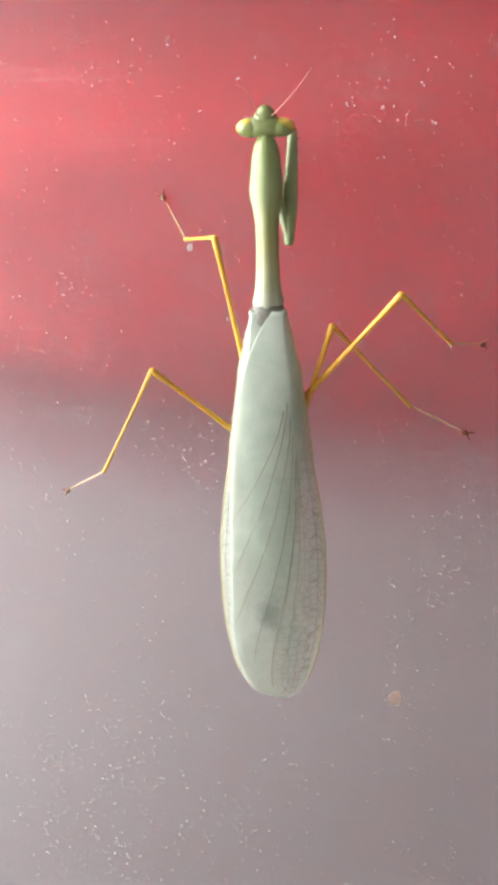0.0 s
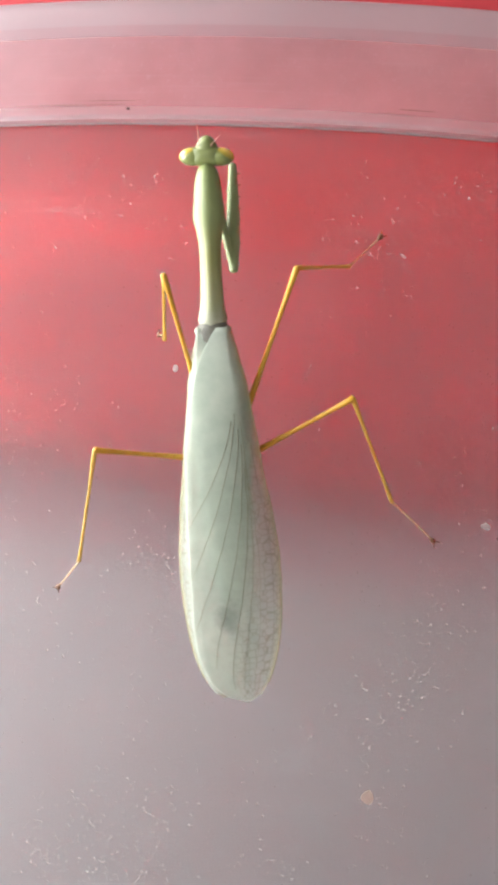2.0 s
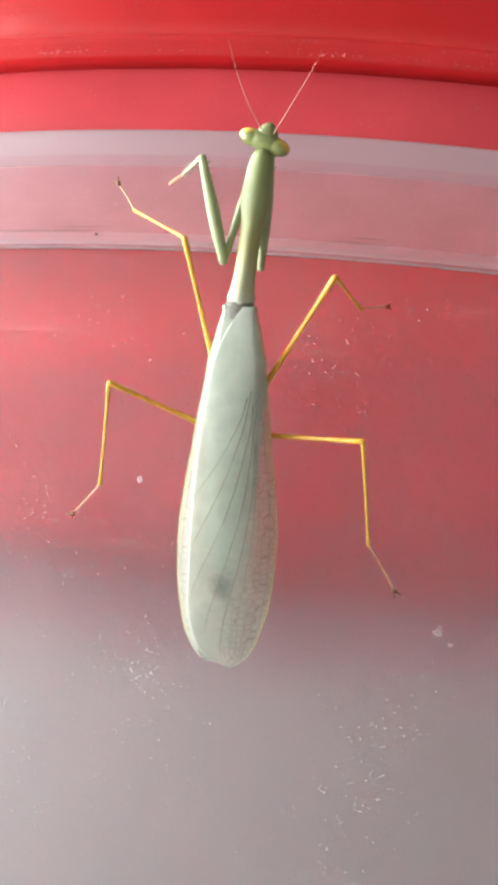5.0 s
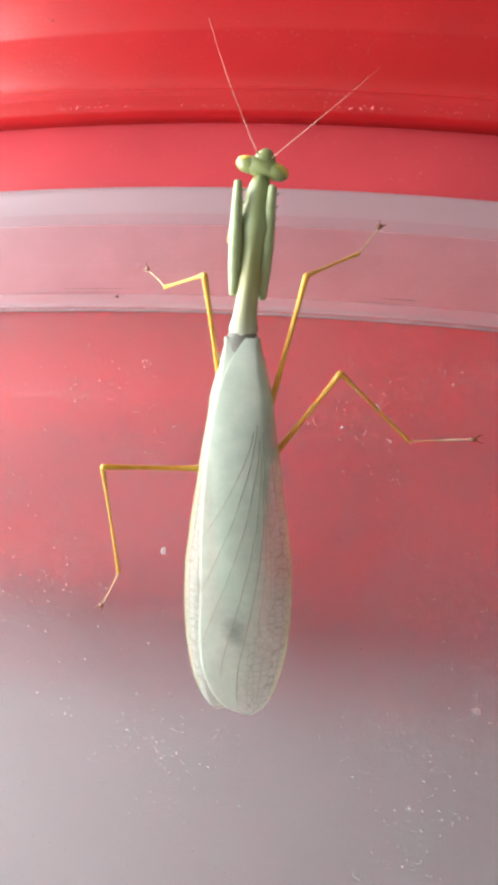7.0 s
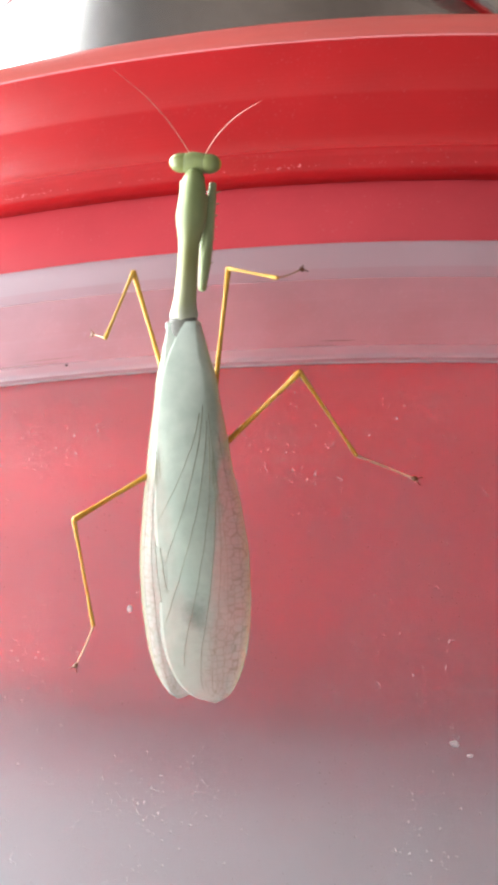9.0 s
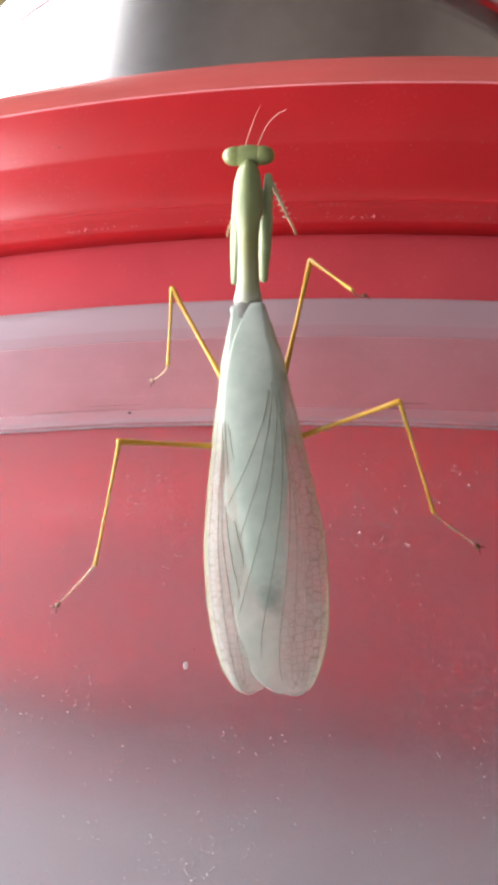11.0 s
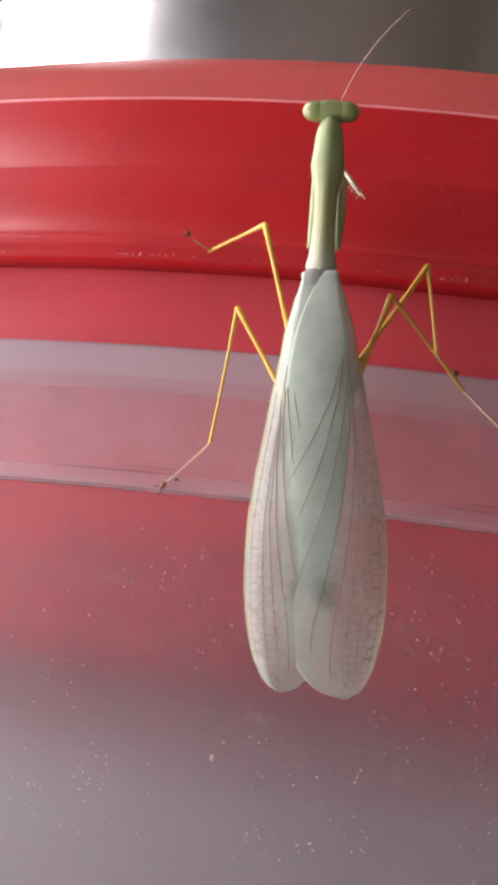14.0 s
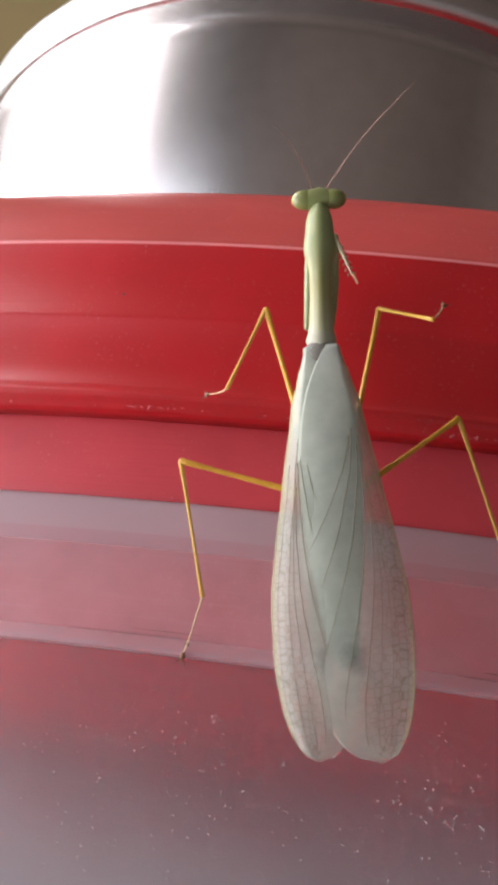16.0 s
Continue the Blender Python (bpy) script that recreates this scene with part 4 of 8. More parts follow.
    walk(MANTIS['head'], [
        (0.0, bone(-0.54, 18.16, -4.87, -0.83, 27.81, -7.46, -2, -18)), (0.5, bone(-0.06, 18.29, -4.32, -0.09, 28.02, -6.62, -2, -18)),
        (1.0, bone(-0.37, 18.08, -5.15, -0.57, 27.70, -7.89, -4, -18)), (1.5, bone(-0.35, 18.27, -4.39, -0.54, 27.99, -6.73, -4, -17)),
        (2.0, bone(-0.22, 18.33, -4.16, -0.34, 28.08, -6.37, -5, -17)), (2.5, bone(-0.32, 18.12, -5.03, -0.49, 27.75, -7.70, -6, -16)),
        (3.0, bone(-0.26, 18.09, -5.11, -0.40, 27.71, -7.83, -6, -16)), (3.5, bone(-0.39, 18.22, -4.61, -0.60, 27.91, -7.06, -7, -14)),
        (4.0, bone(0.22, 18.26, -4.46, 0.34, 27.97, -6.83, -7, -12)), (4.5, bone(1.16, 18.32, -4.04, 1.77, 28.07, -6.19, -15, -10)),
        (7.0, bone(1.08, 18.19, -4.61, 1.65, 27.87, -7.07, -12, -4)), (7.5, bone(0.84, 18.47, -3.39, 1.29, 28.30, -5.19, -9, 0)),
        (8.0, bone(0.94, 18.42, -3.66, 1.43, 28.21, -5.60, -6, 8)), (8.5, bone(1.36, 18.48, -3.17, 2.08, 28.31, -4.86, -1, 42)),
        (9.0, bone(1.09, 18.32, -4.06, 1.68, 28.07, -6.21, -3, 55)), (9.5, bone(1.30, 18.22, -4.43, 2.00, 27.92, -6.79, -3, 56)),
        (10.0, bone(1.24, 18.62, -2.31, 1.90, 28.52, -3.54, -3, 58)), (12.5, bone(0.12, 18.71, -1.81, 0.18, 28.67, -2.77, -2, 58)),
        (13.0, bone(-0.03, 18.69, -2.00, -0.04, 28.64, -3.06, -1, 55)), (13.5, bone(0.97, 18.65, -2.12, 1.48, 28.58, -3.25, -1, 40)),
        (14.0, bone(0.69, 18.69, -1.94, 1.06, 28.63, -2.98, -1, 48)), (14.5, bone(1.05, 18.64, -2.18, 1.61, 28.56, -3.34, -1, 38)),
        (15.0, bone(0.38, 18.64, -2.43, 0.59, 28.55, -3.72, 0, 37)), (15.5, bone(1.23, 18.37, -3.79, 1.88, 28.14, -5.81, 0, 36)),
        (16.0, bone(0.90, 18.52, -3.08, 1.38, 28.38, -4.71, 0, 35)),
    ])
    walk(MANTIS['left_antenna'], [
        (0.0, bone(-0.75, 1.30, 0.70, -1.19, 3.11, 10.53)), (1.0, bone(-0.75, 1.30, 0.70, -1.46, 4.34, 10.20)),
        (2.0, bone(-0.75, 1.30, 0.70, 0.45, 2.75, 10.52)), (3.0, bone(-0.75, 1.30, 0.70, 0.17, 3.16, 10.48)),
        (4.5, bone(-0.75, 1.30, 0.70, -2.28, 3.77, 10.27)), (7.0, bone(-0.75, 1.30, 0.70, -5.97, 8.69, 4.97)),
        (8.0, bone(-0.75, 1.30, 0.70, -3.13, 0.71, 10.40)), (9.0, bone(-0.75, 1.30, 0.70, -4.96, -4.49, 7.69)),
        (9.5, bone(-0.75, 1.30, 0.70, -1.69, -6.34, 7.08)), (10.0, bone(-0.75, 1.30, 0.70, 3.74, -6.56, 4.95)),
        (12.5, bone(-0.75, 1.30, 0.70, -2.51, -8.15, 3.46)), (13.0, bone(-0.75, 1.30, 0.70, -0.81, -8.16, 3.93)),
        (14.0, bone(-0.75, 1.30, 0.70, -2.66, -6.86, 6.15)), (15.0, bone(-0.75, 1.30, 0.70, -1.97, -6.62, 6.68)),
        (16.0, bone(-0.75, 1.30, 0.70, -3.12, -5.52, 7.62)),
    ])
    walk(MANTIS['right_antenna'], [
        (0.0, bone(0.75, 1.30, 0.70, 4.09, 4.17, 9.68)), (1.0, bone(0.75, 1.30, 0.70, 3.34, 3.44, 10.12)),
        (2.0, bone(0.75, 1.30, 0.70, 3.21, 2.19, 10.35)), (3.0, bone(0.75, 1.30, 0.70, 4.46, 3.85, 9.63)),
        (4.5, bone(0.75, 1.30, 0.70, 2.54, 5.97, 9.36)), (7.0, bone(0.75, 1.30, 0.70, 6.42, 9.26, 2.82)),
        (8.0, bone(0.75, 1.30, 0.70, 6.91, 3.17, 8.35)), (9.0, bone(0.75, 1.30, 0.70, 6.75, -4.84, 5.84)),
        (9.5, bone(0.75, 1.30, 0.70, 7.12, -2.62, 7.34)), (10.0, bone(0.75, 1.30, 0.70, 7.43, -5.16, 4.39)),
        (12.5, bone(0.75, 1.30, 0.70, 2.35, -8.20, 3.37)), (13.0, bone(0.75, 1.30, 0.70, 3.08, -7.87, 3.94)),
        (14.0, bone(0.75, 1.30, 0.70, 5.61, -3.88, 7.73)), (15.0, bone(0.75, 1.30, 0.70, 4.20, -5.48, 7.19)),
        (16.0, bone(0.75, 1.30, 0.70, 7.39, 2.76, 8.03)),
    ])
    walk(MANTIS['left_tegmen'], [
        (0.0, pose(0, 0, 0, 0, 0, 0.20)), (0.5, pose(0, 0, 0, 0, 0, 0.18)),
        (1.0, pose(0, 0, 0, 0, 0, 0.16)), (1.5, pose(0, 0, 0, 0, 0, 0.13)),
        (2.0, pose(0, 0, 0, 0, 0, 0.11)), (2.5, pose(0, 0, 0, 0, 0, 0.09)),
        (3.0, pose(0, 0, 0, 0, 0, 0.07)), (3.5, pose(0, 0, 0, 0, 0, 0.04)),
        (4.0, pose(0, 0, 0, 0, 0, 0.02)), (4.5, pose(0, 0, 0, 0, 0, -0.00)),
        (7.0, pose(0, 0, 0, 0, 0, -0.50)), (7.5, pose(0, 0, 0, 0, 0, -0.65)),
        (8.0, pose(0, 0, 0, 0, 0, -0.80)), (8.5, pose(0, 0, 0, 0, 0, -0.93)),
        (9.0, pose(0, 0, 0, 0, 0, -1.05)), (9.5, pose(0, 0, 0, 0, 0, -1.18)),
        (10.0, pose(0, 0, 0, 0, 0, -1.20)), (12.5, pose(0, 0, 0, 0, 0, -2.10)),
        (13.0, pose(0, 0, 0, 0, 0, -2.20)), (13.5, pose(0, 0, 0, 0, 0, -2.30)),
        (14.0, pose(0, 0, 0, 0, 0, -2.30)), (14.5, pose(0, 0, 0, 0, 0, -2.30)),
        (15.0, pose(0, 0, 0, 0, 0, -2.30)), (15.5, pose(0, 0, 0, 0, 0, -2.30)),
        (16.0, pose(0, 0, 0, 0, 0, -2.30)),
    ])
    walk(MANTIS['right_tegmen'], [
        (0.0, pose(0, 0, 0, 0, 0, -0.20)), (0.5, pose(0, 0, 0, 0, 0, -0.18)),
        (1.0, pose(0, 0, 0, 0, 0, -0.16)), (1.5, pose(0, 0, 0, 0, 0, -0.13)),
        (2.0, pose(0, 0, 0, 0, 0, -0.11)), (2.5, pose(0, 0, 0, 0, 0, -0.09)),
        (3.0, pose(0, 0, 0, 0, 0, -0.07)), (3.5, pose(0, 0, 0, 0, 0, -0.04)),
        (4.0, pose(0, 0, 0, 0, 0, -0.02)), (4.5, pose(0, 0, 0, 0, 0, 0.00)),
        (7.0, pose(0, 0, 0, 0, 0, 0.50)), (7.5, pose(0, 0, 0, 0, 0, 0.65)),
        (8.0, pose(0, 0, 0, 0, 0, 0.80)), (8.5, pose(0, 0, 0, 0, 0, 0.93)),
        (9.0, pose(0, 0, 0, 0, 0, 1.05)), (9.5, pose(0, 0, 0, 0, 0, 1.18)),
        (10.0, pose(0, 0, 0, 0, 0, 1.30)), (12.5, pose(0, 0, 0, 0, 0, 2.10)),
        (13.0, pose(0, 0, 0, 0, 0, 2.20)), (13.5, pose(0, 0, 0, 0, 0, 2.30)),
        (14.0, pose(0, 0, 0, 0, 0, 2.30)), (14.5, pose(0, 0, 0, 0, 0, 2.30)),
        (15.0, pose(0, 0, 0, 0, 0, 2.30)), (15.5, pose(0, 0, 0, 0, 0, 2.30)),
        (16.0, pose(0, 0, 0, 0, 0, 2.30)),
    ])
    walk(MANTIS['left_mid_femur'], [
        (0.00, bone(-2.00, -11.00, -3.50, -5.39, 7.39, -0.12)), (0.17, bone(-2.00, -11.00, -3.50, -5.09, 7.26, 0.75)),
        (0.33, bone(-2.00, -11.00, -3.50, -4.52, 6.90, 2.34)), (0.50, bone(-2.00, -11.00, -3.50, -4.20, 6.65, 3.17)),
        (1.00, bone(-2.00, -11.00, -3.50, -5.01, 6.51, 3.23)), (1.50, bone(-2.00, -11.00, -3.50, -5.92, 6.06, 3.88)),
        (2.00, bone(-2.00, -11.00, -3.50, -4.01, 5.91, 4.93)), (2.50, bone(-2.00, -11.00, -3.50, -5.07, 5.83, 4.77)),
        (3.00, bone(-2.00, -11.00, -3.50, -6.11, 4.96, 5.96)), (3.50, bone(-2.00, -11.00, -3.50, -8.05, 3.14, 7.66)),
        (3.75, bone(-2.00, -11.00, -3.50, -6.43, 2.78, 8.81)), (4.00, bone(-2.00, -11.00, -3.50, -4.76, 2.27, 9.81)),
        (4.12, bone(-2.00, -11.00, -3.50, -5.27, 3.51, 8.32)), (4.25, bone(-2.00, -11.00, -3.50, -6.24, 5.66, 4.60)),
        (4.38, bone(-2.00, -11.00, -3.50, -6.99, 6.90, 0.44)), (4.50, bone(-2.00, -11.00, -3.50, -7.25, 7.16, -1.54)),
        (5.12, bone(-2.00, -11.00, -3.50, -6.71, 7.20, -0.73)), (5.75, bone(-2.00, -11.00, -3.50, -5.50, 7.12, 1.01)),
        (6.38, bone(-2.00, -11.00, -3.50, -4.25, 6.82, 2.69)), (7.00, bone(-2.00, -11.00, -3.50, -3.67, 6.61, 3.43)),
        (7.50, bone(-2.00, -11.00, -3.50, -4.03, 6.64, 3.25)), (7.60, bone(-2.00, -11.00, -3.50, -4.38, 6.98, 2.16)),
        (7.70, bone(-2.00, -11.00, -3.50, -5.16, 7.50, -0.52)), (7.80, bone(-2.00, -11.00, -3.50, -6.00, 7.57, -3.80)),
        (7.90, bone(-2.00, -11.00, -3.50, -6.61, 7.18, -6.54)), (8.00, bone(-2.00, -11.00, -3.50, -6.84, 6.89, -7.67)),
        (8.50, bone(-2.00, -11.00, -3.50, -6.89, 7.00, -7.13)), (9.00, bone(-2.00, -11.00, -3.50, -7.43, 6.90, -6.85)),
        (9.12, bone(-2.00, -11.00, -3.50, -7.45, 6.88, -6.89)), (9.25, bone(-2.00, -11.00, -3.50, -7.48, 6.85, -6.99)),
        (9.38, bone(-2.00, -11.00, -3.50, -7.52, 6.82, -7.08)), (9.50, bone(-2.00, -11.00, -3.50, -7.54, 6.81, -7.12)),
        (9.67, bone(-2.00, -11.00, -3.50, -7.57, 6.85, -6.87)), (9.83, bone(-2.00, -11.00, -3.50, -7.63, 6.92, -6.40)),
        (10.00, bone(-2.00, -11.00, -3.50, -7.65, 6.95, -6.15)), (10.62, bone(-2.00, -11.00, -3.50, -8.73, 6.47, -6.76)),
        (11.25, bone(-2.00, -11.00, -3.50, -10.98, 5.12, -8.04)), (11.88, bone(-2.00, -11.00, -3.50, -13.02, 3.38, -9.22)),
        (12.50, bone(-2.00, -11.00, -3.50, -13.86, 2.48, -9.71)), (12.60, bone(-2.00, -11.00, -3.50, -13.29, 3.17, -9.22)),
        (12.70, bone(-2.00, -11.00, -3.50, -11.81, 4.64, -7.99)), (12.80, bone(-2.00, -11.00, -3.50, -9.84, 6.06, -6.43)),
        (12.90, bone(-2.00, -11.00, -3.50, -8.04, 6.95, -5.07)), (13.00, bone(-2.00, -11.00, -3.50, -7.26, 7.23, -4.49)),
        (13.50, bone(-2.00, -11.00, -3.50, -6.49, 7.32, -5.81)), (14.00, bone(-2.00, -11.00, -3.50, -6.33, 7.43, -5.16)),
        (14.10, bone(-2.00, -11.00, -3.50, -6.19, 7.46, -5.18)), (14.20, bone(-2.00, -11.00, -3.50, -5.85, 7.52, -5.24)),
        (14.30, bone(-2.00, -11.00, -3.50, -5.44, 7.60, -5.30)), (14.40, bone(-2.00, -11.00, -3.50, -5.10, 7.65, -5.36)),
        (14.50, bone(-2.00, -11.00, -3.50, -4.95, 7.67, -5.38)), (15.00, bone(-2.00, -11.00, -3.50, -5.15, 7.59, -5.84)),
        (15.25, bone(-2.00, -11.00, -3.50, -6.34, 7.21, -6.77)), (15.50, bone(-2.00, -11.00, -3.50, -7.49, 6.70, -7.69)),
        (15.75, bone(-2.00, -11.00, -3.50, -6.72, 7.07, -6.98)), (16.00, bone(-2.00, -11.00, -3.50, -5.93, 7.38, -6.27)),
    ])
    walk(MANTIS['left_mid_tibia'], [
        (0.00, bone(-5.39, 7.39, -0.12, -10.23, 6.85, -10.20)), (0.17, bone(-5.09, 7.26, 0.75, -9.63, 5.69, -9.36)),
        (0.33, bone(-4.52, 6.90, 2.34, -8.40, 3.47, -7.59)), (0.50, bone(-4.20, 6.65, 3.17, -7.68, 2.26, -6.53)),
        (1.00, bone(-5.01, 6.51, 3.23, -9.33, 3.33, -6.60)), (1.50, bone(-5.92, 6.06, 3.88, -10.25, 1.08, -5.17)),
        (2.00, bone(-4.01, 5.91, 4.93, -6.20, -1.24, -3.41)), (2.50, bone(-5.07, 5.83, 4.77, -8.81, 0.04, -4.06)),
        (3.00, bone(-6.11, 4.96, 5.96, -8.24, -2.67, -1.96)), (3.50, bone(-8.05, 3.14, 7.66, -11.69, -3.82, -0.33)),
        (3.75, bone(-6.43, 2.78, 8.81, -11.34, -0.68, -0.64)), (4.00, bone(-4.76, 2.27, 9.81, -10.31, 2.73, 0.10)),
        (4.12, bone(-5.27, 3.51, 8.32, -11.20, 4.45, -1.13)), (4.25, bone(-6.24, 5.66, 4.60, -12.94, 7.63, -4.16)),
        (4.38, bone(-6.99, 6.90, 0.44, -14.34, 9.89, -7.47)), (4.50, bone(-7.25, 7.16, -1.54, -14.85, 10.58, -9.01)),
        (5.12, bone(-6.71, 7.20, -0.73, -14.21, 9.88, -8.61)), (5.75, bone(-5.50, 7.12, 1.01, -12.60, 8.12, -7.60)),
        (6.38, bone(-4.25, 6.82, 2.69, -10.75, 6.11, -6.40)), (7.00, bone(-3.67, 6.61, 3.43, -9.84, 5.13, -5.79)),
        (7.50, bone(-4.03, 6.64, 3.25, -10.34, 4.85, -5.83)), (7.60, bone(-4.38, 6.98, 2.16, -12.02, 3.88, -5.42)),
        (7.70, bone(-5.16, 7.50, -0.52, -14.49, 1.94, -3.29)), (7.80, bone(-6.00, 7.57, -3.80, -14.23, 0.98, -0.03)),
        (7.90, bone(-6.61, 7.18, -6.54, -11.60, 1.54, 1.76)), (8.00, bone(-6.84, 6.89, -7.67, -10.02, 2.12, 1.94)),
        (8.50, bone(-6.89, 7.00, -7.13, -9.54, 2.15, 2.62)), (9.00, bone(-7.43, 6.90, -6.85, -8.84, -1.29, 0.66)),
        (9.12, bone(-7.45, 6.88, -6.89, -9.84, -2.27, -0.90)), (9.25, bone(-7.48, 6.85, -6.99, -11.70, -3.33, -4.98)),
        (9.38, bone(-7.52, 6.82, -7.08, -12.89, -2.73, -9.37)), (9.50, bone(-7.54, 6.81, -7.12, -13.15, -1.94, -11.29)),
        (9.67, bone(-7.57, 6.85, -6.87, -12.45, -3.04, -8.82)), (9.83, bone(-7.63, 6.92, -6.40, -10.50, -3.65, -4.04)),
        (10.00, bone(-7.65, 6.95, -6.15, -9.20, -3.17, -1.59)), (10.62, bone(-8.73, 6.47, -6.76, -9.58, -3.85, -2.48)),
        (11.25, bone(-10.98, 5.12, -8.04, -10.29, -5.47, -4.46)), (11.88, bone(-13.02, 3.38, -9.22, -10.80, -7.23, -6.41)),
        (12.50, bone(-13.86, 2.48, -9.71, -10.97, -8.06, -7.28)), (12.60, bone(-13.29, 3.17, -9.22, -11.64, -7.90, -8.81)),
        (12.70, bone(-11.81, 4.64, -7.99, -13.33, -5.59, -12.30)), (12.80, bone(-9.84, 6.06, -6.43, -14.54, 0.29, -14.80)),
        (12.90, bone(-8.04, 6.95, -5.07, -14.11, 6.66, -14.48)), (13.00, bone(-7.26, 7.23, -4.49, -13.43, 9.36, -13.59)),
        (13.50, bone(-6.49, 7.32, -5.81, -13.26, 9.47, -14.48)), (14.00, bone(-6.33, 7.43, -5.16, -13.19, 7.30, -12.71)),
        (14.10, bone(-6.19, 7.46, -5.18, -13.61, 5.69, -12.08)), (14.20, bone(-5.85, 7.52, -5.24, -13.78, 2.12, -9.71)),
        (14.30, bone(-5.44, 7.60, -5.30, -12.37, -1.02, -5.77)), (14.40, bone(-5.10, 7.65, -5.36, -10.02, -2.22, -3.42)),
        (14.50, bone(-4.95, 7.67, -5.38, -8.78, -2.28, -1.95)), (15.00, bone(-5.15, 7.59, -5.84, -8.80, -2.14, -1.66)),
        (15.25, bone(-6.34, 7.21, -6.77, -10.18, -2.79, -3.51)), (15.50, bone(-7.49, 6.70, -7.69, -11.51, -3.50, -5.36)),
        (15.75, bone(-6.72, 7.07, -6.98, -11.00, -2.94, -4.36)), (16.00, bone(-5.93, 7.38, -6.27, -10.47, -2.43, -3.34)),
    ])
